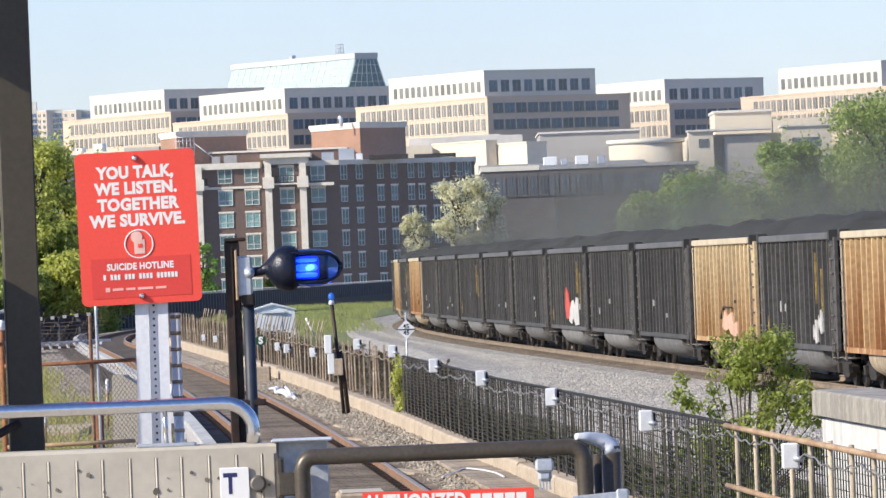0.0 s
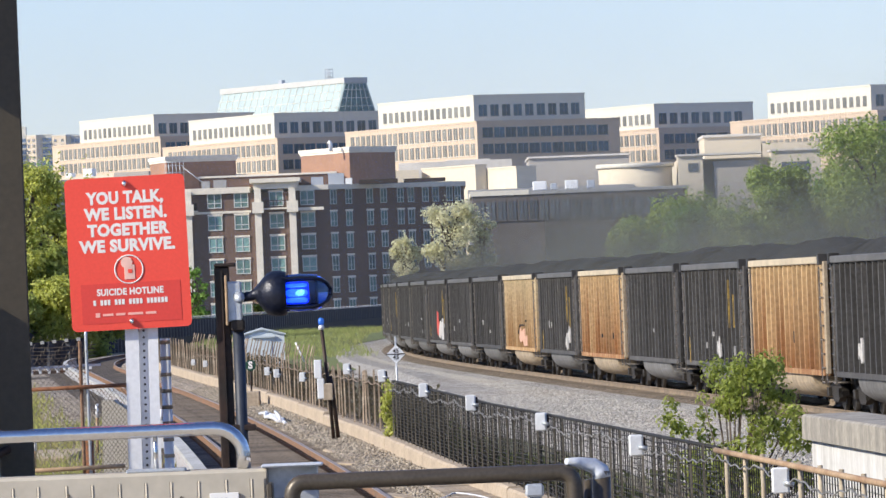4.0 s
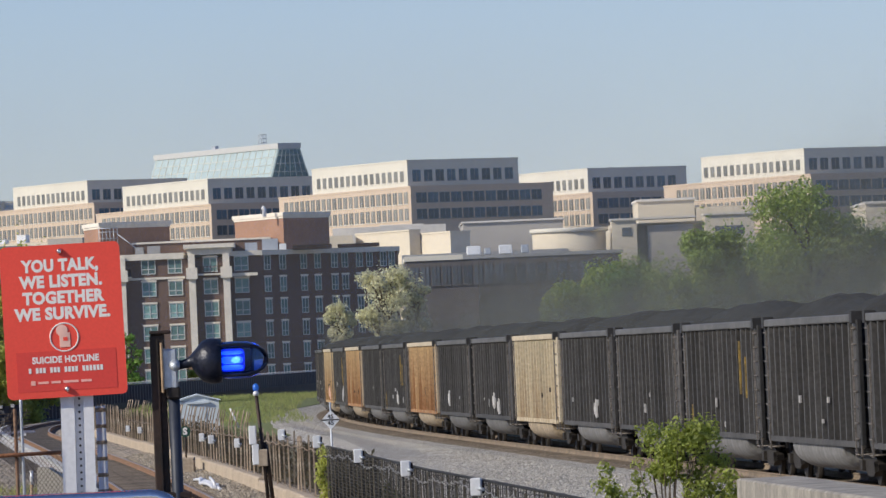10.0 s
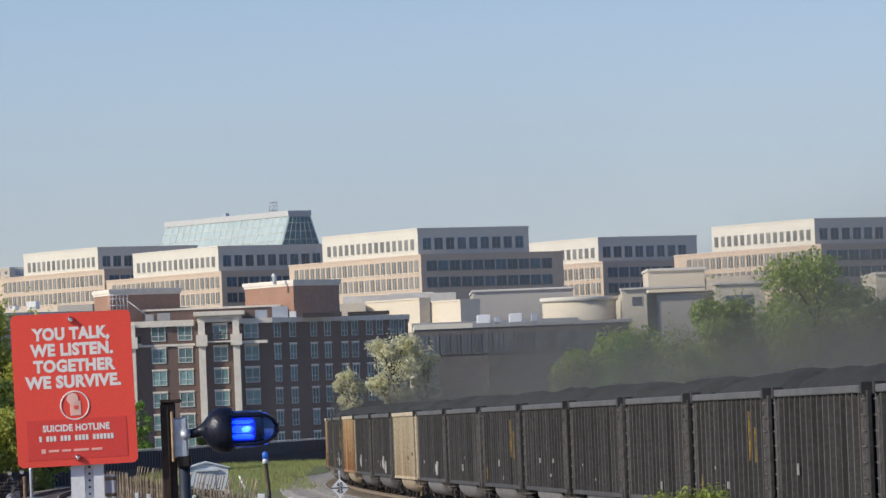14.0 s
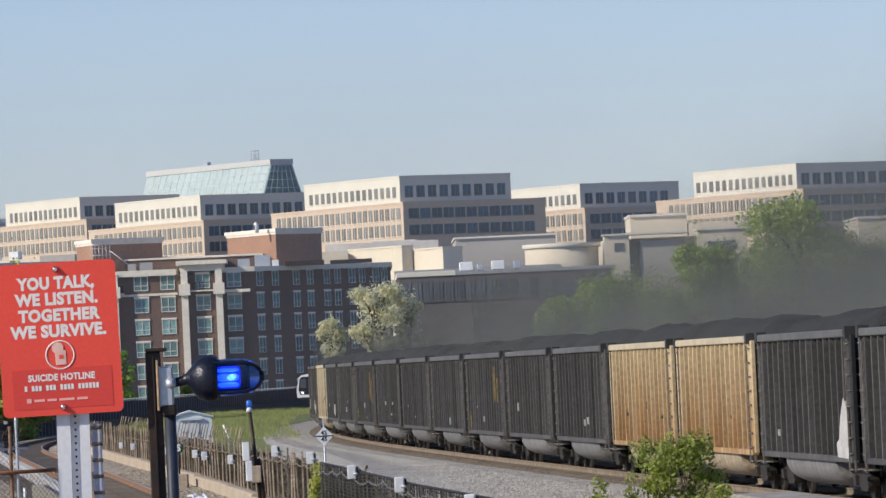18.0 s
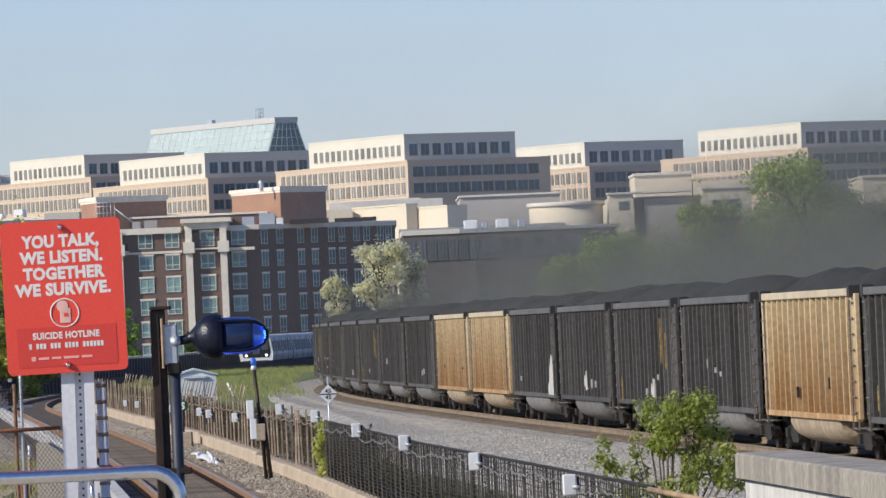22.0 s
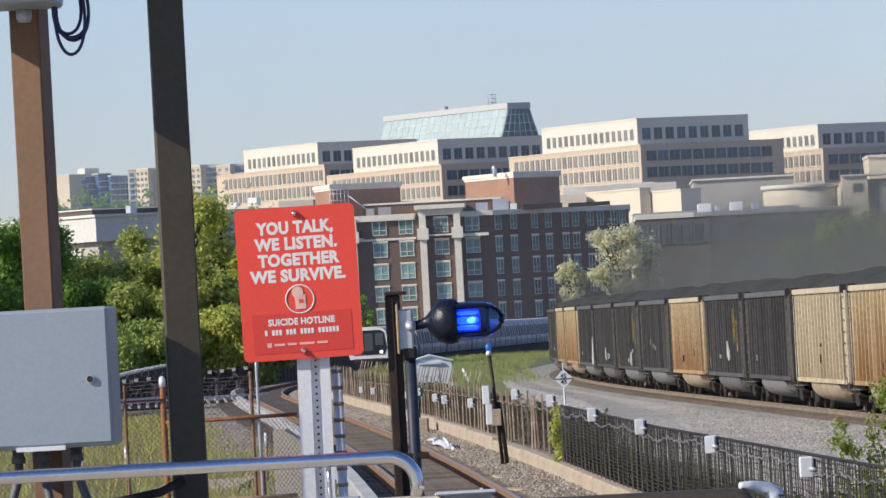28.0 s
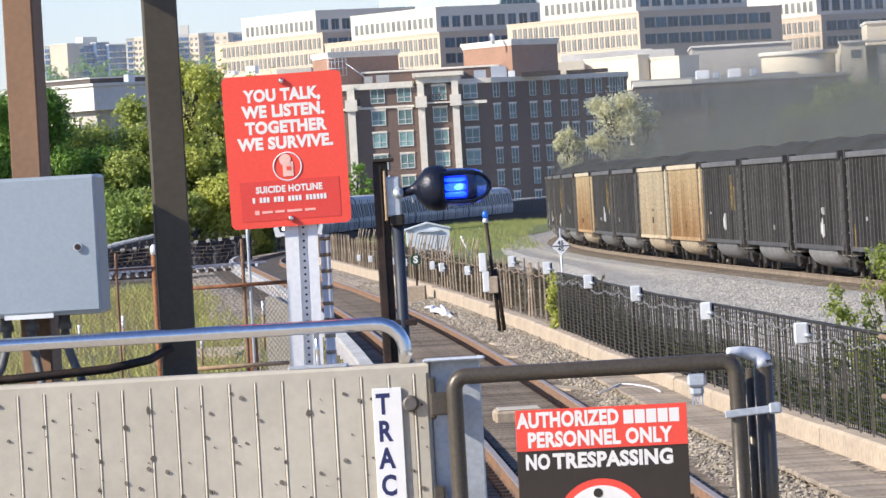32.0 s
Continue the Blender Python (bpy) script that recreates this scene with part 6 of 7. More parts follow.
def transit_car(lead):
    """A silver transit car whose sides lean in; y points ahead (away from the platform), so the lead car's cab is at -y."""
    car = thing("transit_car", "silver transit car with dark windows and doors" + (" and lit headlamps" if lead else ""), "train car", group="transit train cars")
    half = 11.1

    def width(z):
        return float(np.interp(z, [0.95, 1.5, 3.0], [1.46, 1.56, 1.30]))

    def panel(bm, sx, y0, y1, z0, z1, proud):
        prism(bm, [(sx * (width(z) + p), z) for z, p in ((z0, proud), (1.5, proud), (z1, proud), (z1, -0.05), (1.5, -0.05), (z0, -0.05)) if z0 <= z <= z1], y0, y1)

    bm = bmesh.new()
    side = [(1.46, 0.95), (1.56, 1.5), (1.30, 3.0), (1.02, 3.24), (0.5, 3.34)]
    prism(bm, [(-x, z) for x, z in side] + side[::-1], -half, half)
    part("body", bm, metro_silver, car)
    gap_black = paint("black rubber seal", (0.012, 0.012, 0.013), 0.95, vary=0.1, bump=0)
    leaf_metal = paint("pale door leaf", (0.56, 0.58, 0.60), 0.4, 0.1, vary=0.06)
    window_tint = paint("tinted carriage window", (0.085, 0.095, 0.105), 0.55, vary=0.15, bump=0)
    window_tint.node_tree.nodes["Principled BSDF"].inputs["Specular IOR Level"].default_value = 0.15
    for sx in (-1, 1):
        for y in (-6.9, 0.0, 6.9):
            bm = bmesh.new()
            panel(bm, sx, y - 0.64, y + 0.64, 1.0, 3.0, 0.012)
            door = part("door", bm, leaf_metal, car)
            bm = bmesh.new()
            for d in (-0.33, 0.33):
                panel(bm, sx, y + d - 0.2, y + d + 0.2, 1.75, 2.75, 0.018)
            part("door_glass", bm, window_tint, door)
            for d in (-0.76, 0.76):
                bm = bmesh.new()
                panel(bm, sx, y + d - 0.11, y + d + 0.11, 1.0, 3.02, 0.02)
                part("door_gap", bm, gap_black, car, "black door seal")
        for y in (-9.4, -4.4, -2.5, 2.5, 4.4, 9.4):
            bm = bmesh.new()
            panel(bm, sx, y - 0.72, y + 0.72, 1.78, 2.72, 0.012)
            part("window", bm, window_tint, car)
    for y in (-half + 0.08, half - 0.08):
        bm = bmesh.new()
        prism(bm, [(-x - 0.02, z) for x, z in side] + [(x + 0.02, z) for x, z in side[::-1]], y - 0.07, y + 0.07)
        part("end_seal", bm, gap_black, car, "black gap at the car end")
    bm = bmesh.new()
    box(bm, -1.2, 1.2, -half + 1, half - 1, 0.35, 0.97)
    part("underframe", bm, truck_iron, car)
    for y in (-7.6, 7.6):
        bm = bmesh.new()
        box(bm, -1.15, 1.15, y - 1.4, y + 1.4, 0.3, 0.8)
        for d in (-0.95, 0.95):
            tube(bm, [(-0.82, y + d, 0.36), (0.82, y + d, 0.36)], 0.36, 12)
        part("truck", bm, truck_iron, car)
    if lead:
        white = paint("white cab shell", (0.72, 0.73, 0.74), 0.4, vary=0.05, bump=0)
        bm = bmesh.new()
        prism(bm, [(-x, z) for x, z in side] + side[::-1], -half - 0.10, -half)
        cab = part("cab_front", bm, white, car, "white cab front shell")
        bm = bmesh.new()
        prism(bm, [(-1.16, 1.25), (-1.34, 1.75), (-1.17, 2.9), (-0.9, 3.08), (0.9, 3.08), (1.17, 2.9), (1.34, 1.75), (1.16, 1.25)], -half - 0.13, -half - 0.09)
        part("windscreen_mask", bm, metro_dark, cab, "black windscreen mask")
        for x0, x1, z0, z1 in ((-1.12, -0.50, 1.95, 2.85), (-0.32, 0.32, 1.55, 2.85), (0.50, 1.12, 1.95, 2.85)):
            bm = bmesh.new()
            bevel_box(bm, x0, x1, -half - 0.15, -half - 0.12, z0, z1, 0.02)
            part("cab_window", bm, window_tint, cab)
        for sx in (-1, 1):
            bm = bmesh.new()
            tube(bm, [(sx * 0.92, -half - 0.17, 1.45), (sx * 0.92, -half - 0.12, 1.45)], 0.13, 12)
            part("headlamp", bm, paint("lit headlamp", (1.0, 0.95, 0.85), 0.3, vary=0, bump=0, glow=1.2), cab)
        bm = bmesh.new()
        box(bm, -1.1, 1.1, -half - 0.25, -half - 0.02, 0.72, 0.98)
        part("anticlimber", bm, truck_iron, cab)
    return car


lead_car = transit_car(True)
plain_car = transit_car(False)
transit_train = [lead_car, plain_car] + [copy_thing(plain_car, Matrix()) for _ in range(6)]


def transit_pose(k, t):
    """Where car k of the transit train is at t: it rolls towards the platform round the far curve."""
    s = float(np.interp(455, transit.y, transit.s)) + METRO_SPEED * (28.4 - t) + (k + 0.5) * METRO_CAR
    m = transit.along(s)
    return Matrix.Translation((0, 0, fall(m.translation.y))) @ m


for k, car in enumerate(transit_train):
    car.matrix_basis = transit_pose(k, 0)

# ---- the town behind ----
def brick_window(w, h, glass):
    """A sash window with white frame, mullion and teal panes, facing -y, centred on its origin."""
    win = new("window")
    bm = bmesh.new()
    t = 0.11 if w > 1.2 else 0.075
    for x0, x1, z0, z1 in ((-w / 2 - t, w / 2 + t, h / 2, h / 2 + t), (-w / 2 - t, w / 2 + t, -h / 2 - t, -h / 2), (-w / 2 - t, -w / 2, -h / 2, h / 2), (w / 2, w / 2 + t, -h / 2, h / 2),
                           (-t * 0.45, t * 0.45, -h / 2, h / 2), (-w / 2, w / 2, -h * 0.18 - t * 0.45, -h * 0.18 + t * 0.45)):
        box(bm, x0, x1, -0.10, 0.05, z0, z1)
    part("window_frame", bm, window_white, win)
    bm = bmesh.new()
    box(bm, -w / 2, w / 2, -0.03, 0.02, -h / 2, h / 2)
    part("pane", bm, glass, win)
    bm = bmesh.new()
    box(bm, -w / 2 - 0.18, w / 2 + 0.18, -0.16, 0.05, h / 2 + t, h / 2 + t + 0.22)
    part("lintel", bm, cast_stone, win)
    return win


apartments = thing("apartment_building", "seven-storey dark red brick apartment block with buff stone piers", "building")


def slab(name, x0, x1, y0, y1, z0, z1, mat, parent=None, label=""):
    bm = bmesh.new()
    box(bm, x0, x1, y0, y1, z0, z1)
    return part(name, bm, mat, parent or apartments, label)


slab("wall", -62, -17.6, 830, 866, -1.2, 16.7, brick_red)
bm = bmesh.new()
prism(bm, [(-18.2, 830.4), (-13.5, 831), (4.7, 846), (4.7, 880), (-18.2, 880)], -1.2, 16.75, axis="z")
part("wall", bm, brick_red, apartments)
bm = bmesh.new()
prism(bm, [(-18.4, 829.9), (-13.5, 830.5), (4.95, 845.6), (4.95, 880), (-18.4, 880)], 16.75, 17.4, axis="z")
part("cornice", bm, cast_stone, apartments)
slab("cornice", -62.2, -24.0, 829.4, 867, 16.7, 17.5, cast_stone)
slab("cornice", -23.95, -17.2, 828.6, 867, 17.95, 18.5, cast_stone)
slab("frieze", -23.5, -17.6, 829.2, 866, 17.1, 17.95, cast_stone)
slab("string_course", -62.0, -23.9, 829.75, 829.99, 14.05, 14.35, cast_stone)
slab("string_course", -18.4, -14.2, 829.3, 829.99, 14.05, 14.45, cast_stone)
for x0, x1 in ((-32.8, -31.8), (-23.4, -22.5), (-18.8, -17.9)):
    slab("pier", x0, x1, 828.9, 829.99, -1.2, 17.1, cast_stone)
    slab("pier_cap", x0 - 0.3, x1 + 0.3, 828.5, 829.99, 13.9, 15.4, cast_stone)
# right wing's panes are a darker green, with its shade in the colour
window_a, window_b = brick_window(1.7, 1.75, pane_teal), brick_window(0.95, 1.85, paint("shaded green pane", (0.055, 0.10, 0.098), 0.25, vary=0.2, scale=0.6, fine=3, bump=0, second=(0.10, 0.17, 0.16), island=0.6))
slots = []
for r in range(6):
    z = 15.75 - 2.96 * r
    for x, wide in ((-28.75, 1), (-25.2, 1), (-20.5, 1), (-16.35, 1), (-36.0, 1), (-40, 1), (-44, 1)):
        slots.append((Matrix.Translation((x, 829.97 if x < -17.7 else 830.3, z)), window_a))
    for x in (-12.9, -10.85, -8.05, -6.2, -3.95, -2.55, -0.6, 0.75, 2.6, 3.7):
        y = 831 + (x + 13.5) * 15 / 18.2
        slots.append((Matrix.Translation((x * (1 + (y - 830) / 830), y - 0.03, z)) @ Matrix.Rotation(math.atan2(15, 18.2), 4, "Z"), window_b))
used = set()
for m, src in slots:
    if src in used:
        w = copy_thing(src, m)
    else:
        w = src
        w.matrix_basis = m
        used.add(src)
    w.parent = apartments
for plan, z0, z1 in (([(-17.4, 850), (-10.6, 837.5), (-4.5, 845), (-10, 858)], 17.2, 22.0), ([(-37.8, 845), (-35.2, 836), (-26.0, 840.5), (-29, 852)], 17.4, 21.6)):
    mid = sum((Vector(p) for p in plan), Vector((0, 0))) / 4
    for nm, grow, h0, h1, mat in (("penthouse", 1.0, z0, z1 - 0.3, brick_orange), ("penthouse_trim", 1.02, z1 - 0.3, z1, cast_stone), ("penthouse_cornice", 1.05, z1, z1 + 0.5, cast_stone)):
        bm = bmesh.new()
        prism(bm, [tuple(mid + (Vector(p) - mid) * grow) for p in plan], h0, h1, axis="z")
        part(nm, bm, mat, apartments)
for x0, x1, z in ((-22.4, -18.9, 14.35), (-31.6, -31.0, 14.35)):
    rail = slab("balcony", x0, x1, 828.9, 829.99, z, z + 0.2, cast_stone)
    bm = bmesh.new()
    for k in range(8):
        x = x0 + 0.1 + (x1 - x0 - 0.2) * k / 7
        box(bm, x - 0.04, x + 0.04, 828.95, 829.03, z + 0.2, z + 1.1)
    box(bm, x0, x1, 828.92, 829.06, z + 1.1, z + 1.2)
    part("balustrade", bm, black_iron, rail)
slab("plant_screen", -31.0, -12.5, 838, 846, 17.5, 19.0, brick_red)
slab("plant_screen_edge", -31.1, -12.4, 837.8, 846, 19.0, 19.25, cast_stone)
for x0, x1, z1, mat in ((-15.8, -14.2, 18.5, zinc), (-13.5, -11.4, 18.9, zinc), (-11.2, -10.3, 18.2, white_box), (-9.4, -4.2, 17.9, black_iron), (-3.4, 2.2, 17.8, black_iron), (-30.5, -29.4, 18.5, roof_grey), (-28.9, -27.2, 18.6, roof_grey)):
    slab("roof_unit", x0, x1, 833, 835.5, 17.3, z1, mat)
bm = bmesh.new()
tube(bm, [(-13.1, 838, 22.0), (-13.1, 838, 23.1), (-13.4, 838, 23.3)], 0.28, 8)
part("flue", bm, white_post, apartments)
bm = bmesh.new()
for k in range(6):
    tube(bm, [(-35.4 + 0.5 * k, 835.6, 18.9), (-35.4 + 0.5 * k, 835.6, 21.3 - 0.0 * k)], 0.05, 4)
for z in (18.9, 19.9, 20.8, 21.3):
    tube(bm, [(-35.5, 835.6, z), (-32.8, 835.6, z)], 0.05, 4)
tube(bm, [(-32.8, 835.6, 20.4), (-29.8, 835.6, 17.9)], 0.07, 4)
part("roof_ladder", bm, zinc, apartments)


def pane_unit(name, w, h, mat, sill, split=True):
    """One office window: recessed dark pane, jambs and a pale sill."""
    win = new(name)
    bm = bmesh.new()
    box(bm, -w / 2, w / 2, -0.06, 0.2, -h / 2, h / 2)
    part("pane", bm, mat, win)
    bm = bmesh.new()
    if split:
        box(bm, -0.05, 0.05, -0.12, -0.05, -h / 2, h / 2)
    box(bm, -w / 2 - 0.12, w / 2 + 0.12, -0.2, 0.0, -h / 2 - 0.18, -h / 2)
    part("mullion", bm, sill, win)
    return win


# sunlit faces take pale panes and sills, shaded faces dark ones: light in colour
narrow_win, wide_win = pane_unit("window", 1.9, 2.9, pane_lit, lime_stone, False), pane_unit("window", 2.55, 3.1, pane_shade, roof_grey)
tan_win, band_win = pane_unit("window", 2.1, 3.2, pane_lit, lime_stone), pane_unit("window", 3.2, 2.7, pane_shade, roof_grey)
taken = set()


def put(win, m, parent):
    w = win if win not in taken else copy_thing(win, m)
    taken.add(win)
    w.matrix_basis = m
    w.parent = parent


def office(x, z_top, upper, lower, shift, label, drop, y=1700):
    """A terraced office block: a white top storey set back on tan storeys. The near corner points at the viewer."""
    k = y / 1700
    (a, b), (la, lb) = [[v * k for v in pair] for pair in (upper, lower)]
    x, z_top, shift, drop = x * k, 2.71 + (z_top - 2.71) * k, shift * k, drop * k
    t = thing("office_building", label, "building", Matrix.Translation((x, y, 0)) @ Matrix.Rotation(radians(30), 4, "Z"))
    zl = z_top - drop
    bm = bmesh.new()
    box(bm, 0, b, 0, a, zl, z_top - 0.4)
    part("upper_wall", bm, lime_stone, t)
    bm = bmesh.new()
    box(bm, -0.12, b + 0.12, -0.12, a + 0.12, z_top - 0.4, z_top)
    part("parapet", bm, lime_stone, t)
    bm = bmesh.new()
    box(bm, -0.3, lb, -shift, la, 4, zl - 0.5)
    part("lower_wall", bm, tan_stone, t)
    bm = bmesh.new()
    box(bm, -0.45, lb + 0.15, -shift - 0.15, la + 0.15, zl - 0.5, zl)
    part("terrace_edge", bm, tan_stone, t)
    turned = Matrix.Rotation(radians(-90), 4, "Z")
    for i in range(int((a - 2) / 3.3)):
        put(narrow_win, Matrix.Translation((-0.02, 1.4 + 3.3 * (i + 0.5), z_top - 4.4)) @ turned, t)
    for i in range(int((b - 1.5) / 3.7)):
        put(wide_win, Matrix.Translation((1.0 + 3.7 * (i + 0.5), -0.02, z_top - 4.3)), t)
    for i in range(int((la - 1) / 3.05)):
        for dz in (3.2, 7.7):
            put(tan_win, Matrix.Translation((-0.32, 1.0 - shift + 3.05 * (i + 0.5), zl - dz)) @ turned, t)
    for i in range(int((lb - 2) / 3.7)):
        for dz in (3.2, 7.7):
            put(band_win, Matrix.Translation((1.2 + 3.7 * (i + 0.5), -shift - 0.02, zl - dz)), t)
    for k in range(3):
        bm = bmesh.new()
        box(bm, b * (0.25 + 0.22 * k), b * (0.25 + 0.22 * k) + 1.0, a * 0.3, a * 0.3 + 1.2, z_top, z_top + 0.3 + 0.3 * (k % 2))
        part("roof_vent", bm, roof_grey, t)
    return t


office(13.0, 55.7, (53, 35.6), (72, 45.4), 1.8, "white and tan terraced office block on the hill", 7.2)
office(-41.7, 52.9, (50, 50), (66, 55), 1.9, "white and tan terraced office block before a glass atrium", 6.9, 1790)
office(-74.6, 53.85, (45, 31), (62, 34), 4.0, "white and tan terraced office block at the edge of the row", 6.2, 1880)
office(62.25, 51.35, (42, 32.2), (46, 36), 2.5, "white and tan terraced office block with a shaded end", 6.7, 1790)
office(121.7, 54.25, (51.6, 45), (71, 50), 3.3, "white and tan terraced office block above the trees", 7.1)

atrium = thing("glass_atrium", "pale green glass atrium roof with a dark glazed gable", "building", Matrix.Translation((-21.4, 1900, -0.15)) @ Matrix.Rotation(radians(32), 4, "Z") @ Matrix.Diagonal((1.056, 1.056, 1.056, 1)))
bm = bmesh.new()
box(bm, -7.4, 7.4, 0.4, 70.6, 15, 52)
part("base_wall", bm, lime_stone, atrium)
bm = bmesh.new()
prism(bm, [(-7.5, 52), (7.5, 52), (3.6, 63.6), (-3.6, 63.6)], 0, 71)
part("glass_roof", bm, atrium_glass, atrium)
bm = bmesh.new()
box(bm, -3.9, 3.9, -0.4, 71.4, 63.6, 65.2)
part("ridge_cap", bm, paint("pale ridge metal", (0.50, 0.50, 0.48), 0.6, vary=0.05), atrium)
bm = bmesh.new()
prism(bm, [(-7.0, 52.5), (7.0, 52.5), (3.3, 63.3), (-3.3, 63.3)], -0.25, 0.0)
gable = part("gable_glass", bm, paint("dark teal gable glass", (0.075, 0.17, 0.185), 0.2, vary=0.25, scale=0.3, fine=1.5, bump=0), atrium)
for k in range(7):
    bm = bmesh.new()
    u = -1 + k / 3
    tube(bm, [(7.2 * u, -0.35, 52.3), (3.5 * u, -0.35, 63.5)], 0.12, 4)
    part("gable_bar", bm, atrium_glass, gable)
for k in range(4):
    bm = bmesh.new()
    z = 54.5 + 2.4 * k
    w = 7.5 - (z - 52) * 3.9 / 11.6
    tube(bm, [(-w, -0.35, z), (w, -0.35, z)], 0.10, 4)
    part("gable_bar", bm, atrium_glass, gable)
for k in range(20):
    bm = bmesh.new()
    y = 1 + 3.63 * k
    tube(bm, [(-7.55, y, 52), (-3.65, y, 63.6)], 0.09, 4)
    part("roof_bar", bm, lime_stone, atrium)
for k in range(4):
    bm = bmesh.new()
    u = (k + 1) / 5
    tube(bm, [(-7.55 + 3.9 * u, 0, 52 + 11.6 * u), (-7.55 + 3.9 * u, 71, 52 + 11.6 * u)], 0.09, 4)
    part("roof_bar", bm, lime_stone, atrium)
bm = bmesh.new()
for dx, dy in ((0, 0), (1.6, 0), (0, 1.6), (1.6, 1.6)):
    tube(bm, [(dx - 1.2, 13 + dy, 65), (dx - 1.2, 13 + dy, 68.4)], 0.12, 4)
for z in (66, 67.2, 68.3):
    tube(bm, [(-1.2, 13, z), (0.4, 13, z), (0.4, 14.6, z), (-1.2, 14.6, z), (-1.2, 13, z)], 0.10, 4)
part("roof_rig", bm, zinc, atrium)
bm = bmesh.new()
box(bm, -1.0, 0.2, 40, 42, 65.2, 66.4)
part("roof_vent", bm, zinc, atrium)


def low_block(name, label, boxes):
    t = thing(name, label, "building")
    for x0, x1, y0, y1, z0, z1, mat, nm in boxes:
        bm = bmesh.new()
        box(bm, x0, x1, y0, y1, z0, z1)
        part(nm, bm, mat, t)
    return t


stucco = paint("cream stucco", (0.66, 0.58, 0.45), 0.85, vary=0.06, scale=0.1, fine=1.5, bump=0.1)
grey_stucco = paint("grey-beige stucco", (0.42, 0.39, 0.35), 0.85, vary=0.06, scale=0.1, fine=1.5, bump=0.1)
warm_brick = paint("brown brick", (0.105, 0.090, 0.082), 0.9, vary=0.12, scale=0.2, fine=1.5)
store = low_block("flat_roofed_store", "cream flat-roofed store with bright roof edges behind the apartments", [
    (-6.0, -1.6, 1022, 1040, 8, 22.6, stucco, "wall"), (-5, 14, 1041, 1080, 8, 24.2, roof_white, "upper_wall"), (16.8, 33.5, 1036, 1070, 8, 24.0, grey_stucco, "upper_wall"),
    (16.6, 33.7, 1035.6, 1070, 24.0, 24.3, roof_white, "roof_edge"), (3, 10.5, 1060, 1090, 24.2, 24.8, roof_white, "roof_edge"), (6.2, 33, 1001, 1034, 8, 18.6, roof_grey, "podium")])
for x, y, z, deep, wide in ((7.6, 1010, 22.6, 17.5, 2.0), (14.15, 1003, 21.95, 10.5, 3.7)):
    at = Matrix.Translation((x, y, 0)) @ Matrix.Rotation(radians(30), 4, "Z")
    for nm, g, z0, z1, mat in (("bay_wall", 0.0, 8, z, stucco), ("bay_parapet", 0.12, z, z + 0.28, stucco)):
        bm = bmesh.new()
        box(bm, -g, wide + g, -g, deep + g, z0, z1)
        part(nm, bm, mat, store, m=at)
for x0, x1, z1, mat in ((16.4, 18.6, 19.3, white_box), (19.2, 20.2, 18.9, zinc), (21.5, 23.6, 19.3, white_box), (25.0, 26.2, 19.2, zinc)):
    bm = bmesh.new()
    bevel_box(bm, x0, x1, 985, 987, 17.9, z1, 0.1)
    part("roof_unit", bm, mat, store)
hall = low_block("dark_brick_hall", "dark brown low hall with a pale roof edge", [
    (6.6, 40, 965, 1000, -1.2, 17.0, warm_brick, "wall"), (6.3, 15.4, 964.75, 1001, 17.0, 17.75, lime_stone, "roof_edge"), (15.4, 40.3, 964.8, 1001, 17.0, 17.5, roof_grey, "roof_edge")])
hall_win = pane_unit("window", 1.25, 2.9, pane_dark, warm_brick)
for i in range(19):
    put(hall_win, Matrix.Translation((7.8 + 1.65 * i, 964.97, 14.6)), hall)
drum = thing("round_hall", "tan round hall with a pale rim on the hillside", "building", Matrix.Translation((33.6, 1012, 0)))
bm = bmesh.new()
tube(bm, [(0, 0, 0), (0, 0, 21.3)], 6.0, 40)
part("drum_wall", bm, stucco, drum)
bm = bmesh.new()
tube(bm, [(0, 0, 21.3), (0, 0, 21.45), (0, 0, 22.0)], 6.3, 40, radii=[6.25, 6.4, 6.4])
part("rim", bm, lime_stone, drum)
low_block("stepped_hall", "cream stepped hall with deep shaded recesses above the trees", [
    (40.6, 63.4, 1012, 1040, 6, 22.3, stucco, "wall"), (40.4, 44.4, 1006, 1012, 6, 22.8, stucco, "bay"), (45.8, 55.2, 1030, 1050, 6, 26.2, stucco, "upper_wall"), (45.6, 55.4, 1029.6, 1050, 26.2, 26.6, roof_white, "roof_edge"),
    (46.2, 53.5, 1007, 1011.9, 6, 21.8, grey_stucco, "bay"), (55.4, 63.4, 1004, 1011.9, 6, 23.0, stucco, "bay"), (55.4, 64.6, 1030, 1050, 6, 24.9, stucco, "upper_wall"), (40.2, 54.0, 1005.5, 1011.9, 22.8, 23.1, roof_white, "roof_edge"), (55.2, 63.6, 1003.6, 1011.9, 23.0, 23.3, roof_white, "roof_edge"),
    (82, 96, 1010, 1040, 6, 23.8, stucco, "wall"), (81.8, 96.2, 1009.6, 1040, 23.8, 24.2, roof_white, "roof_edge"), (42.0, 43.6, 1005.9, 1006, 20.2, 21.6, pane_dark, "window_band"), (57, 61.5, 1003.9, 1004, 19.8, 21.2, pane_dark, "window_band")])
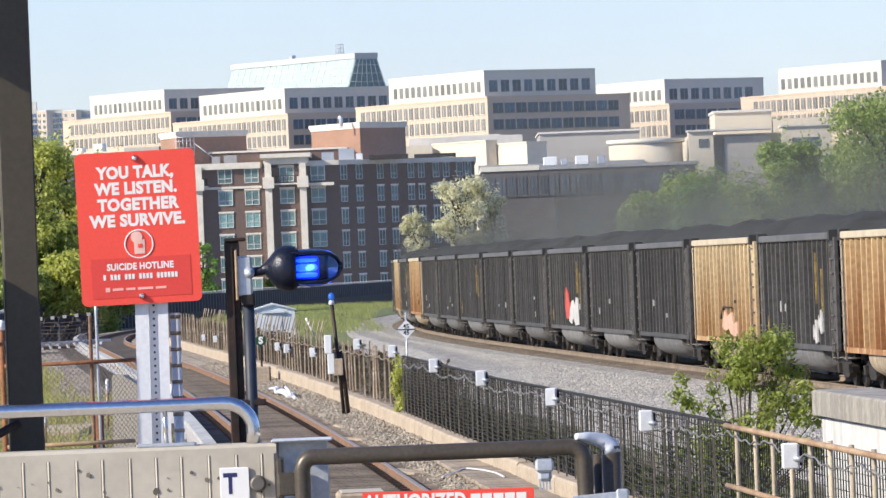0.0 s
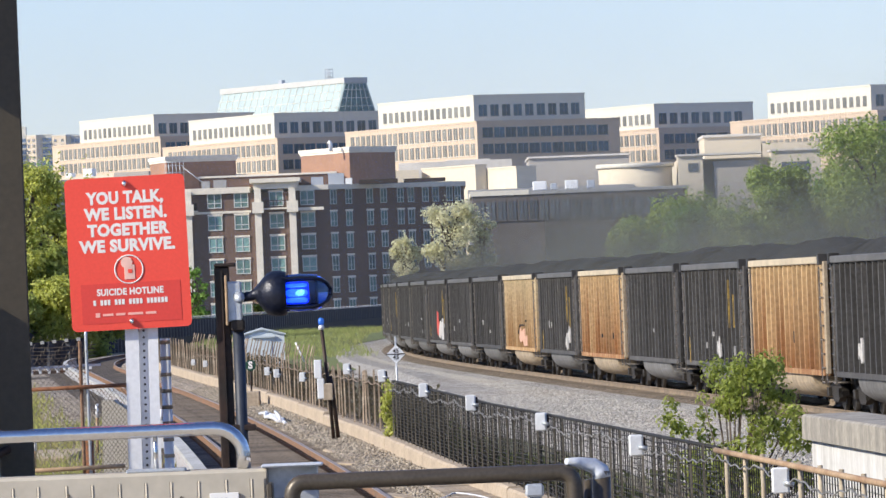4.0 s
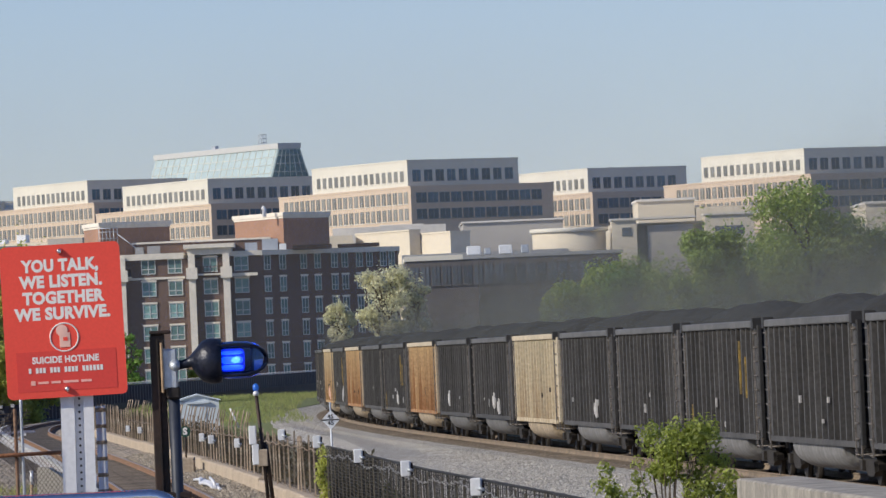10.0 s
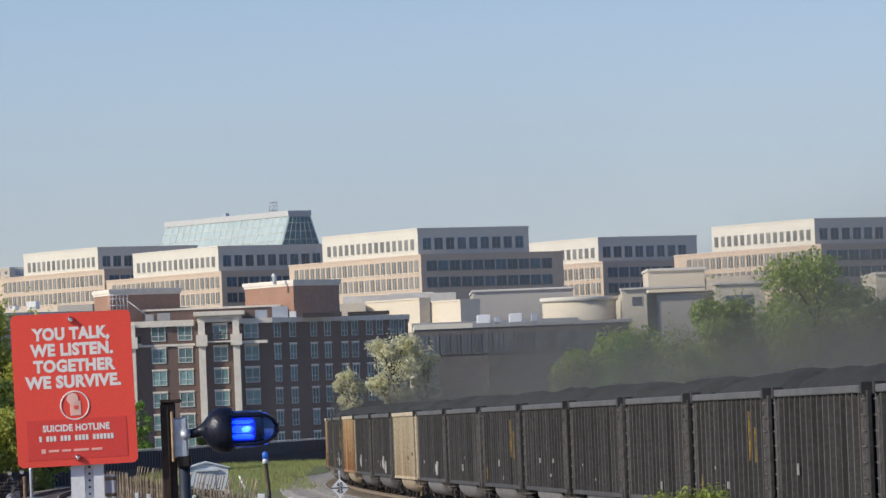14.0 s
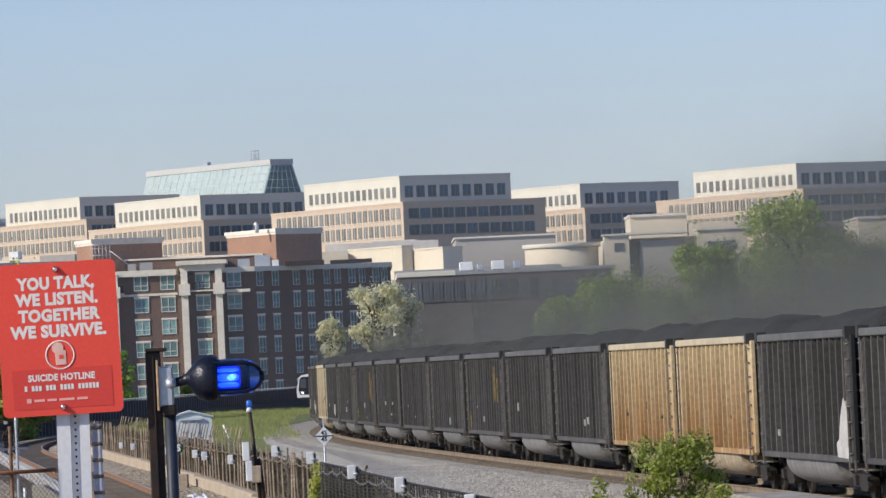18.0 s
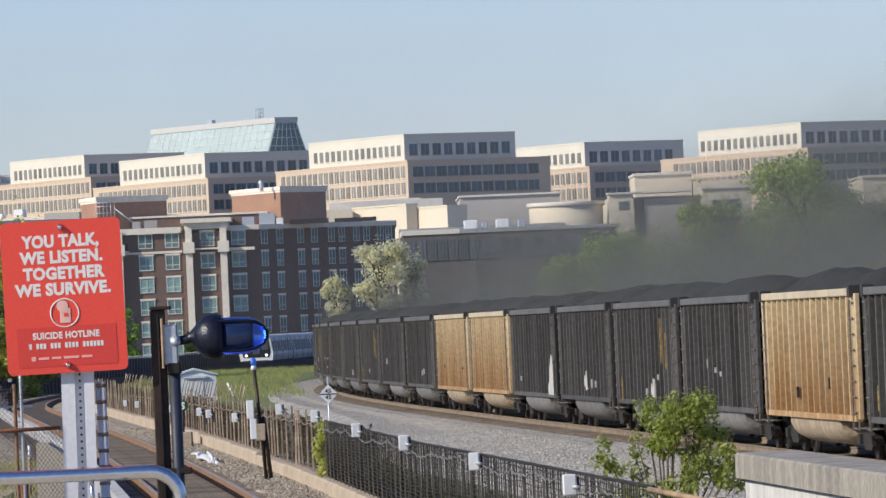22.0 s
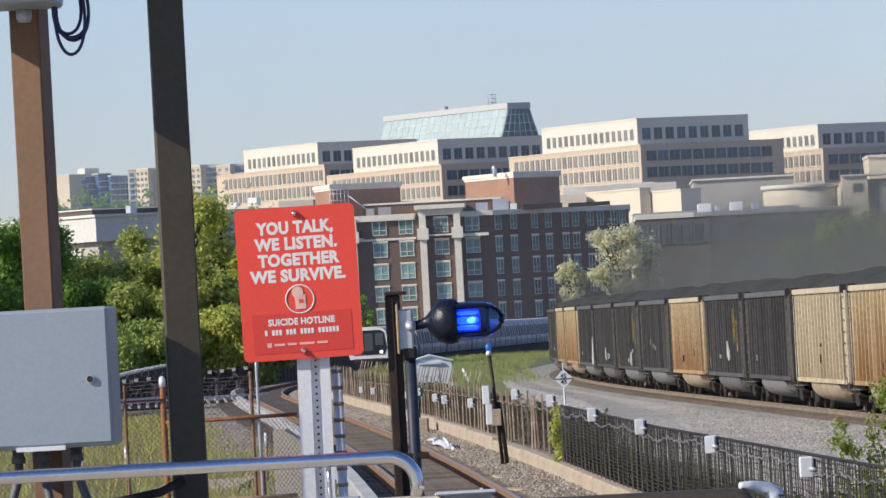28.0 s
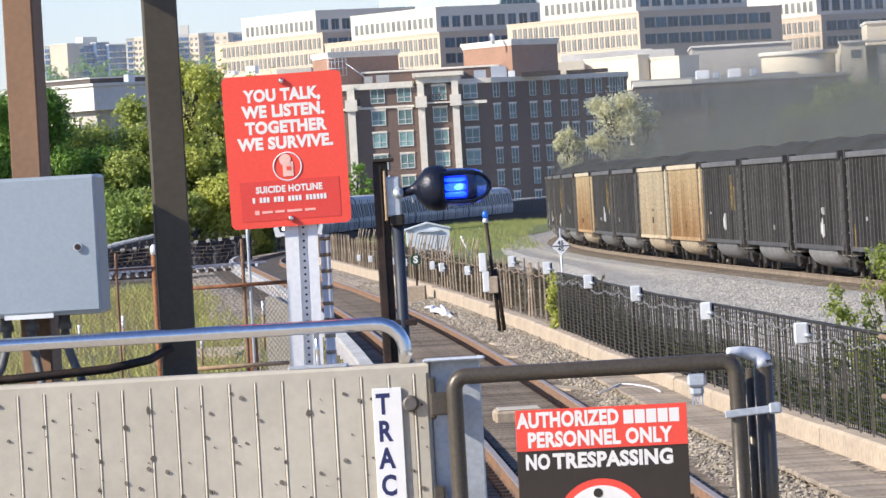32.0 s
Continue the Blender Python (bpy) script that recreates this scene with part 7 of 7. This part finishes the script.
long_store = low_block("long_store", "long cream store with rooftop vents beyond the trees", [
    (-68, -50, 1000, 1030, -1, 23.2, stucco, "wall"), (-49.9, -44, 998, 1030, -1, 23.6, grey_stucco, "wall"), (-43.9, -34, 1000, 1030, -1, 22.6, stucco, "wall"),
    (-57.5, -56, 1005, 1007, 23.2, 24.6, white_box, "roof_vent"), (-60.5, -59.5, 1005, 1007, 23.2, 24.0, white_box, "roof_vent"), (-68.2, -33.8, 999.4, 1031, 22.6, 22.75, lime_stone, "roof_edge")])
plaster = paint("white plaster fascia", (0.62, 0.59, 0.55), 0.85, vary=0.06, scale=0.2, fine=2)
warehouse = low_block("warehouse", "white flat-roofed warehouse with a deep fascia behind the trees", [
    (0, 34, 0, 24, 13.95, 16.7, plaster, "fascia"), (-0.25, 34.2, -0.25, 24.2, 16.7, 17.0, roof_white, "roof_edge"), (1.0, 33, 1.0, 23, -1, 13.95, grey_stucco, "wall"),
    (0.7, 1.0, 4.2, 7.4, -1, 13.2, lime_stone, "bay"), (0.94, 1.0, 1.4, 4.0, 9.0, 12.4, pane_dark, "window_band"), (0.94, 1.0, 8.2, 20.0, 9.0, 12.4, pane_dark, "window_band"),
    (6.0, 22, 9, 22, 17.0, 17.75, warm_brick, "roof_box"), (5.8, 22.2, 8.8, 22.2, 17.75, 17.9, roof_white, "roof_box_edge"), (6, 6.9, 1.5, 2.4, 17.0, 17.9, zinc, "roof_vent"), (16.0, 17.0, -0.06, 0.0, 15.2, 15.9, roof_grey, "wall_vent")])
warehouse.matrix_basis = Matrix.Translation((-56.2, 700, 0)) @ Matrix.Rotation(radians(40), 4, "Z")
long_store.matrix_basis = Matrix.Translation((-52, 1000, 0)) @ Matrix.Rotation(radians(-16), 4, "Z") @ Matrix.Translation((52, -1000, 0))
tower_win, tower_bay = pane_unit("window", 1.5, 1.5, pane_dark, lime_stone), pane_unit("window", 2.3, 1.9, pane_blue, lime_stone)


def tower(x0, x1, z1, mat, label, cols, win, turn=0.0, roof=None, rows=6, deep=14):
    """A residential tower far off: wall, balcony slabs or windows storey by storey, roof edge and lift house."""
    t = thing("apartment_tower", label, "building", Matrix.Translation((x0, 3100, 0)) @ Matrix.Rotation(radians(turn), 4, "Z"))
    w = (x1 - x0) / math.cos(radians(turn))
    for nm, a0, a1, b0, b1, c0, c1, m in (("wall", 0, w, 0, deep, 20, z1, mat), ("roof_edge", -0.2, w + 0.2, -0.2, deep, z1, z1 + 0.5, lime_stone)):
        bm = bmesh.new()
        box(bm, a0, a1, b0, b1, c0, c1)
        part(nm, bm, m, t)
    if roof:
        bm = bmesh.new()
        box(bm, roof[0] - x0, roof[1] - x0, 3, 10, z1, roof[2])
        part("lift_house", bm, lime_stone, t)
    for r in range(rows):
        for c in range(cols):
            put(win, Matrix.Translation((w * (c + 0.5) / cols, -0.02, z1 - 2.2 - 2.9 * r)), t)
        if win is tower_bay:
            bm = bmesh.new()
            box(bm, 0.1, w - 0.1, -1.1, 0.0, z1 - 3.75 - 2.9 * r, z1 - 3.5 - 2.9 * r)
            part("balcony", bm, lime_stone, t)
    return t


tan_tower = paint("sandy tower brick", (0.62, 0.51, 0.38), 0.85, vary=0.06, scale=0.1, fine=1)
tower(-272.2, -269.9, 85.6, lime_stone, "slim pale balcony stack on the skyline", 1, tower_bay)
tower(-269.7, -260.3, 86.0, tan_tower, "blank sandy tower gable on the skyline", 0, tower_win, -38)
tower(-260.1, -257.6, 84.6, lime_stone, "slim pale balcony stack on the skyline", 1, tower_bay, 25)
tower(-257.4, -252.9, 84.8, lime_stone, "pale apartment tower with balconies on the skyline", 2, tower_bay)
# blue walls: the shade on these three towers is put into their colour
tower(-252.7, -246.5, 85.0, pane_blue, "apartment tower with shade-blue walls on the skyline", 3, tower_bay, 35, (-251.2, -243.0, 89.4))
tower(-246.3, -240.2, 86.0, pane_blue, "apartment tower with shade-blue walls on the skyline", 3, tower_bay, 35)
tower(-240.0, -232.0, 84.6, pane_blue, "apartment tower with shade-blue walls on the skyline", 3, tower_bay, 35)
tower(-231.4, -227.6, 87.0, lime_stone, "pale apartment tower with balconies on the skyline", 1, tower_bay)
tower(-227.4, -221.0, 87.2, tan_tower, "sandy apartment tower with windows on the skyline", 3, tower_win, -38)
tower(-220.6, -212.0, 85.0, tan_tower, "sandy apartment tower with windows on the skyline", 3, tower_win, -38)
tower(-205.0, -200.0, 87.6, lime_stone, "pale apartment tower with a lift house on the skyline", 2, tower_bay, 0, (-204.6, -200.2, 92.4))
tower(-199.8, -194.8, 87.4, tan_tower, "sandy apartment tower with windows on the skyline", 2, tower_win, -38)
tower(-194.6, -187.4, 87.6, lime_stone, "pale apartment tower with glazed bays on the skyline", 3, tower_bay)
tower(-187.2, -180.0, 87.0, tan_tower, "sandy apartment tower with windows on the skyline", 2, tower_win, -30)
tower(-179.8, -172.0, 86.6, roof_grey, "grey apartment tower with balconies on the skyline", 3, tower_bay)
# ---- trees ----
def crown_mesh(name, lobes, count, size, material, seed):
    """Leaf clumps scattered through uneven lobes (x, y, z, radius, squash); denser towards the shells."""
    rnd = random.Random(seed)
    verts, faces = [], []
    weights = [l[3] ** 2 for l in lobes]
    for _ in range(count):
        x, y, z, r, sq = rnd.choices(lobes, weights)[0]
        d = Vector((rnd.gauss(0, 1), rnd.gauss(0, 1), rnd.gauss(0, 1))).normalized()
        k = r * (0.25 + 0.85 * rnd.random() ** 0.6)
        k *= 0.90 + 0.42 * noise.noise(d * 2.6 + Vector((x, y, z)))
        c = Vector((x + d.x * k, y + d.y * k, z + d.z * k * sq))
        n = (d * 0.7 + Vector((rnd.gauss(0, 0.6), rnd.gauss(0, 0.6), 0.35 + rnd.gauss(0, 0.5)))).normalized()
        u = n.orthogonal().normalized()
        u = Matrix.Rotation(rnd.uniform(0, 6.28), 3, n) @ u
        w = n.cross(u)
        s = size * rnd.uniform(0.6, 1.35)
        i = len(verts)
        verts += [c - u * s, c + w * s * 0.55 + n * s * 0.15, c + u * s, c - w * s * 0.55 + n * s * 0.1]
        faces.append((i, i + 1, i + 2, i + 3))
    me = bpy.data.meshes.new(name)
    me.from_pydata([tuple(v) for v in verts], [], faces)
    me.materials.append(material)
    return me


def tree(name, label, x, y, z0, height, spread, material, seed, count=2600, size=0.32, base=0.25, lean=0.0, shape=1.0):
    rnd = random.Random(seed)
    t = thing(name, label, "tree", Matrix.Translation((x, y, z0)))
    bm = bmesh.new()
    h = height
    tube(bm, [(0, 0, -0.3), (0.02 * h, 0, h * 0.18), (lean * 0.4 * h, 0.01 * h, h * 0.45), (lean * h, 0, h * 0.8)], 0.1, 8, radii=[0.035 * h, 0.026 * h, 0.017 * h, 0.006 * h])
    part("trunk", bm, bark, t)
    lobes = [(lean * h, 0, h * (0.5 + base * 0.5), spread * 0.55, (1 - base) * h * 0.5 / (spread * 0.55))]
    for i in range(15):
        a = i * 2.4 + rnd.uniform(-0.4, 0.4)
        f = rnd.uniform(base, 0.92)
        reach = spread * (0.35 + 0.5 * math.sin(math.pi * min(1, (f - base) / (1 - base) * 0.85 + 0.1))) * rnd.uniform(0.75, 1.15)
        p = Vector((lean * h * f + math.cos(a) * reach * 0.7, math.sin(a) * reach * 0.7, h * f))
        lobes.append((p.x, p.y, p.z, spread * rnd.uniform(0.17, 0.36) * shape, rnd.uniform(0.7, 1.0)))
        bm = bmesh.new()
        tube(bm, [(lean * h * f * 0.4, 0, h * max(0.16, f - 0.25)), (p.x * 0.5, p.y * 0.5, h * (f - 0.10)), tuple(p)], 0.05, 5, radii=[0.012 * h, 0.008 * h, 0.003 * h])
        part("limb", bm, bark, t)
    crown = new("crown", crown_mesh("crown", lobes, count, size, material, seed))
    crown.parent = t
    return t


# beyond the sheet-pile wall, left
for x, y, h, sp, mat, s in ((-43.5, 420, 14.5, 4.9, leaf_dark, 1), (-38.7, 425, 13.3, 3.8, leaf_dark, 2), (-41.2, 432, 12.4, 4.4, leaf_mid, 3), (-36.2, 436, 10.6, 3.9, leaf_mid, 4), (-33.9, 430, 10.5, 3.9, leaf_olive, 5),
                            (-31.6, 428, 11.5, 3.8, leaf_olive, 6), (-29.5, 432, 12.9, 3.6, leaf_spring, 7), (-27.6, 424, 14.0, 3.5, leaf_spring, 8), (-25.9, 430, 14.4, 3.4, leaf_spring, 9), (-23.6, 436, 12.9, 3.4, leaf_spring, 10),
                            (-35.0, 422, 7.9, 3.6, leaf_dark, 11), (-39.2, 421, 8.6, 3.6, leaf_mid, 12), (-31.0, 423, 8.4, 3.5, leaf_olive, 13), (-27.2, 424, 9.3, 3.4, leaf_olive, 14), (-24.2, 427, 8.4, 3.1, leaf_spring, 15),
                            (-42.0, 412, 4.6, 3.4, leaf_mid, 16), (-36.8, 414, 5.0, 3.4, leaf_olive, 17), (-32.6, 413, 5.4, 3.3, leaf_mid, 18), (-28.6, 414, 5.2, 3.2, leaf_olive, 19), (-24.8, 415, 5.6, 3.0, leaf_spring, 20)):
    tree("tree", "leafy spring tree behind the sheet-pile wall" if mat is not leaf_dark else "dark green tree behind the sheet-pile wall", x, y, -1.2, h, sp, mat, s, 19000, 0.145, base=0.05, shape=1.3)
for x, y, h, sp, s in ((-29.5, 762, 8.4, 2.6, 21), (-32.5, 768, 7.0, 2.4, 22), (-20.2, 745, 4.6, 1.8, 23), (-18.2, 742, 3.8, 1.6, 24)):
    tree("small_tree", "small dark green tree before the apartment block", x, y, -1.2, h, sp, leaf_spring if s > 22 else leaf_dark, s, 900, 0.30, base=0.08)
# blossoming pair
tree("blossom_tree", "pale blossoming tree with an open crown", 1.9, 640, -1.0, 13.2, 3.6, leaf_bloom, 31, 6500, 0.17, base=0.42, shape=1.1)
tree("blossom_tree", "pale blossoming tree with an open crown", 5.2, 642, -1.0, 12.0, 2.3, leaf_bloom, 32, 2800, 0.17, base=0.45, shape=0.9)
tree("blossom_tree", "small pale blossoming tree", -2.7, 636, -1.0, 9.8, 2.2, leaf_bloom, 33, 2800, 0.17, base=0.40, shape=0.9)
# hillside trees, right
for x, y, h, sp, mat, s in ((15.6, 462, 9.0, 3.8, leaf_mid, 42), (18.6, 455, 10.0, 4.0, leaf_dark, 43), (21.8, 448, 10.4, 4.0, leaf_mid, 44), (25.5, 455, 13.0, 3.9, leaf_mid, 45),
                            (28.4, 460, 11.6, 4.3, leaf_dark, 46), (32.6, 455, 15.2, 5.7, leaf_mid, 47), (36.6, 458, 13.0, 4.9, leaf_mid, 48), (40.4, 450, 12.6, 5.5, leaf_mid, 49), (45.5, 455, 12.6, 6.1, leaf_mid, 50), (19.8, 470, 9.6, 4.9, leaf_mid, 51), (29.5, 470, 10.6, 5.2, leaf_mid, 52), (51, 452, 12, 6.4, leaf_mid, 53)):
    tree("tree", "green hillside tree above the coal train", x, y, -1.2, h, sp, mat, s, 26000, 0.15, base=0.05, shape=1.3)
# skyline woods at the foot of the towers
rnd = random.Random(5)
lobes = [(-280 + 4.2 * i + rnd.uniform(-2, 2), 2600 + rnd.uniform(-8, 8), rnd.uniform(55, 63.5), rnd.uniform(3.0, 5.0), 0.9) for i in range(32)] + [(-280 + 5 * i, 2600, 50.0, 8.0, 1.0) for i in range(28)]
lobes = [(x * 0.84, y, z, r, q) for x, y, z, r, q in lobes]
woods = new("far_woods", crown_mesh("far_woods", lobes, 9000, 0.9, leaf_dark, 9))
tagged(woods, "hazy dark woods below the towers", "trees", kind="stuff")

# shrub by the retaining wall
shrub = thing("shrub", "yellow-green leafy shrub beside the retaining wall", "shrub", Matrix.Translation((4.14, 88, -1.0)))
rnd = random.Random(77)
lobes = []
for k in range(60):
    a, f = rnd.uniform(0, 6.28), rnd.random()
    rr = (0.75 if f < 0.6 else 0.45) * rnd.uniform(0.3, 1.15)
    tip = (math.cos(a) * rr * 1.35 + 0.18, math.sin(a) * rr, 0.75 + f * 1.70)
    bm = bmesh.new()
    tube(bm, [(math.cos(a) * 0.05, math.sin(a) * 0.05, 0), (tip[0] * 0.55, tip[1] * 0.55, tip[2] * 0.6), tip], 0.01, 5, radii=[0.018, 0.011, 0.004])
    part("stem", bm, bark, shrub)
    lobes.append((*tip, rnd.uniform(0.11, 0.26), 1.1))
for x, z in ((-0.95, 1.75), (-0.78, 1.62), (-0.85, 1.95), (0.75, 1.45), (0.95, 1.55), (1.05, 1.30), (0.1, 2.45), (0.22, 2.3)):
    lobes.append((x, rnd.uniform(-0.2, 0.2), z, 0.14, 1.0))
leaves = new("foliage", crown_mesh("foliage", lobes, 9000, 0.036, leaf_bush, 78))
leaves.parent = shrub
vine = thing("vine", "bright green vine climbing the fence end", "climbing plant", Matrix.Translation(fence_point(107.2, 0, -0.08)))
lobes = [(0.05 * math.sin(k), 0.1 * math.cos(k * 2), 0.3 + 0.085 * k, 0.11, 1.3) for k in range(10)]
vl = new("foliage", crown_mesh("foliage", lobes, 700, 0.035, leaf_spring, 79))
vl.parent = vine
bm = bmesh.new()
tube(bm, [(0, 0, 0.1), (0.03, 0, 0.6), (-0.02, 0, 1.2)], 0.012, 5)
part("stem", bm, bark, vine)
# undergrowth behind the near fence
under = []
for y in np.arange(40, 106, 0.55):
    p = fence_point(float(y), 0, rnd.uniform(0.45, 1.1))
    under.append((p.x, p.y, rnd.uniform(-0.35, 0.55 if y < 74 else 0.3), 0.26, 0.9))
# leaf colour darkened to carry the shade behind the fence
ug = new("undergrowth", crown_mesh("undergrowth", under, 7500, 0.045, leafy("trackside undergrowth leaves", (0.12, 0.15, 0.045), (0.19, 0.185, 0.075)), 80))
dry_weeds = leafy("dry brown weeds", (0.10, 0.080, 0.045), (0.07, 0.075, 0.032))
under = []
for y in np.arange(106, 300, 0.5):
    p = fence_point(float(y), 0, rnd.uniform(0.35, 1.2))
    under.append((p.x, p.y, p.z + rnd.uniform(0.1, 0.82), 0.24, 1.1))
weeds = new("fence_weeds", crown_mesh("fence_weeds", under, 19000, 0.055, dry_weeds, 81))
tagged(weeds, "dry brown weeds grown up behind the rusty fence", "undergrowth", kind="stuff")
tagged(ug, "low green undergrowth behind the trackside fence", "undergrowth", kind="stuff")

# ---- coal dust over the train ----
def dust_haze_material(name, most, tone, soft_top, lump, ends=True, tail=0.82):
    """A veil for dust and for painted haze: lets most light through, thickest at its foot, torn by slow noise; it fades
    out to all its edges.
    """
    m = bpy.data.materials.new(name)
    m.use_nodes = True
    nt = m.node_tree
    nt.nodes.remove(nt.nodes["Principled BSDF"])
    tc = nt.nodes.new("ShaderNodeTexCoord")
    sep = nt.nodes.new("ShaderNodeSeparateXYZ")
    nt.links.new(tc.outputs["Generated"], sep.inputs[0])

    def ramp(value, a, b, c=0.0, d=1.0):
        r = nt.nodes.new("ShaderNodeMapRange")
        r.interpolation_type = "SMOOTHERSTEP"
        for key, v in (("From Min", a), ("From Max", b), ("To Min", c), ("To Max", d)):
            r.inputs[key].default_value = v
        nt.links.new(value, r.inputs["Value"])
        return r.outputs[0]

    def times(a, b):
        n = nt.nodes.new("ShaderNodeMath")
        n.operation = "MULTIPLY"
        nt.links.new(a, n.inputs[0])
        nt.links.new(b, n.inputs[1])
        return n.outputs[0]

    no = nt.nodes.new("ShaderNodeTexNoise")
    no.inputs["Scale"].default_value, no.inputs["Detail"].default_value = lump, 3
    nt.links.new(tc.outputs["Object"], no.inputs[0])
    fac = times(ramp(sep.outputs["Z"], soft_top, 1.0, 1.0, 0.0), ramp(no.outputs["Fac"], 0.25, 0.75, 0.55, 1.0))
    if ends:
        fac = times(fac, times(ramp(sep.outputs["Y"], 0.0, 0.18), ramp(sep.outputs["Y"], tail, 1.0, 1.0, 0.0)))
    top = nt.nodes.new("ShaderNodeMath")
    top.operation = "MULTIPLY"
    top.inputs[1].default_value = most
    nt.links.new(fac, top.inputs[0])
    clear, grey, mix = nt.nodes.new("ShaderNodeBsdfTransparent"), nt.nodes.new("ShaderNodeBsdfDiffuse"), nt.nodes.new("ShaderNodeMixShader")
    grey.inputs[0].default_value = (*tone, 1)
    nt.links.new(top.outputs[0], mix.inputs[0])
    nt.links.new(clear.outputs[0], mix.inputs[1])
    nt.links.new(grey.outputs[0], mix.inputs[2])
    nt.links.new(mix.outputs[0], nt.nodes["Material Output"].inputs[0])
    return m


DUST = (0.085, 0.092, 0.095)
dust_low = dust_haze_material("low coal dust", 0.72, DUST, 0.12, 0.05, tail=0.90)
dust_high = dust_haze_material("drifting coal dust", 0.88, DUST, 0.0, 0.028, tail=0.62)
dust_thin = dust_haze_material("thin coal dust", 0.42, DUST, 0.0, 0.06, tail=0.9)


def veil(name, y0, y1, off, z0, z1, material, label):
    bm = bmesh.new()
    strip(bm, freight, steps(y0, y1, 8), [(off, z0), (off, (z0 + z1) / 2), (off, z1)])
    ob = tagged(solid(name, bm, material), label, "dust", kind="stuff")
    ob.visible_shadow = False
    return ob


for y0, y1, off, z1 in ((90, 560, 2.4, 7.2), (90, 600, 9.0, 10.8)):
    veil("dust_veil", y0, y1, off, 1.6 if off > 1 else 2.9, z1, dust_low, "grey coal dust hanging over the moving train")
veil("dust_veil", 95, 560, -1.25, 3.06, 5.6, dust_thin, "thin coal dust blown off the heaped cars")
drifts = []
for off, z1, lead, rate in ((6.5, 10.5, 165, 10.5), (20.0, 12.5, 130, 15.0)):
    bm = bmesh.new()
    rows = [[bm.verts.new((freight.at(0) + off - 0.0695 * y, y, z)) for z in (1.2, 1.2 + z1 / 2, 1.2 + z1)] for y in steps(-560, 0, 20)]
    for a, b in zip(rows, rows[1:]):
        for i in range(2):
            bm.faces.new((a[i], a[i + 1], b[i + 1], b[i]))
    ob = tagged(solid("dust_drift", bm, dust_high), "tall grey dust drifting along with the train", "dust", kind="stuff")
    ob.visible_shadow = False
    drifts.append((ob, lead, rate))

# haze painted as pale blue sheets before the brick block, far town and towers
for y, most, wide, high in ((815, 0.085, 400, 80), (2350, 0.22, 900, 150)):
    haze_tint = dust_haze_material("far blue haze", most, (0.50, 0.58, 0.70), 0.55, 0.01, ends=False)
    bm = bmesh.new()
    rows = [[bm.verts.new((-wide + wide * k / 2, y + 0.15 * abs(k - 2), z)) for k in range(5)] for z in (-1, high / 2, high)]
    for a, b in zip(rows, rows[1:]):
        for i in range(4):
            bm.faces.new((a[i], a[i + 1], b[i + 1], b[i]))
    haze = tagged(solid("far_haze", bm, haze_tint), "thin pale blue sheet that paints haze before the far town", "haze", kind="stuff")
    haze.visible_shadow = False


# ---- what moves ----
def motions():
    for j, car in coal_train.items():
        start = HEAD - (j - 0.5) * CAR
        walk(car, [(t, freight.along(start + SPEED * t, FREIGHT_Z)) for t in range(0, 33, 2)])
    for k, car in enumerate(transit_train):
        walk(car, [(t, transit_pose(k, t)) for t in range(0, 33, 2)])
    for ob, start, rate in drifts:
        walk(ob, [(t, Matrix.Translation((-0.0695 * (start + rate * t), start + rate * t, 0))) for t in (0, 16, 32)])
    # the added rotor turns its dark back at these seconds, so the lamp blinks
    turned, rows, away = 0, [(0.0, 0)], (12.5, 13.5, 14.5, 21.0, 22.0, 23.0, 24.0)
    for t in away:
        rows += [(t - 0.25, turned), (t - 0.17, turned + 85), (t - 0.1, turned + 170), (t, turned + 180), (t + 0.1, turned + 190), (t + 0.17, turned + 275), (t + 0.25, turned + 360)]
        turned += 360
    rows.append((32.0, turned))
    spot = Matrix.Translation(rotor.location)
    walk(rotor, [(t, spot @ Matrix.Rotation(radians(a), 4, "X")) for t, a in rows])


motions()
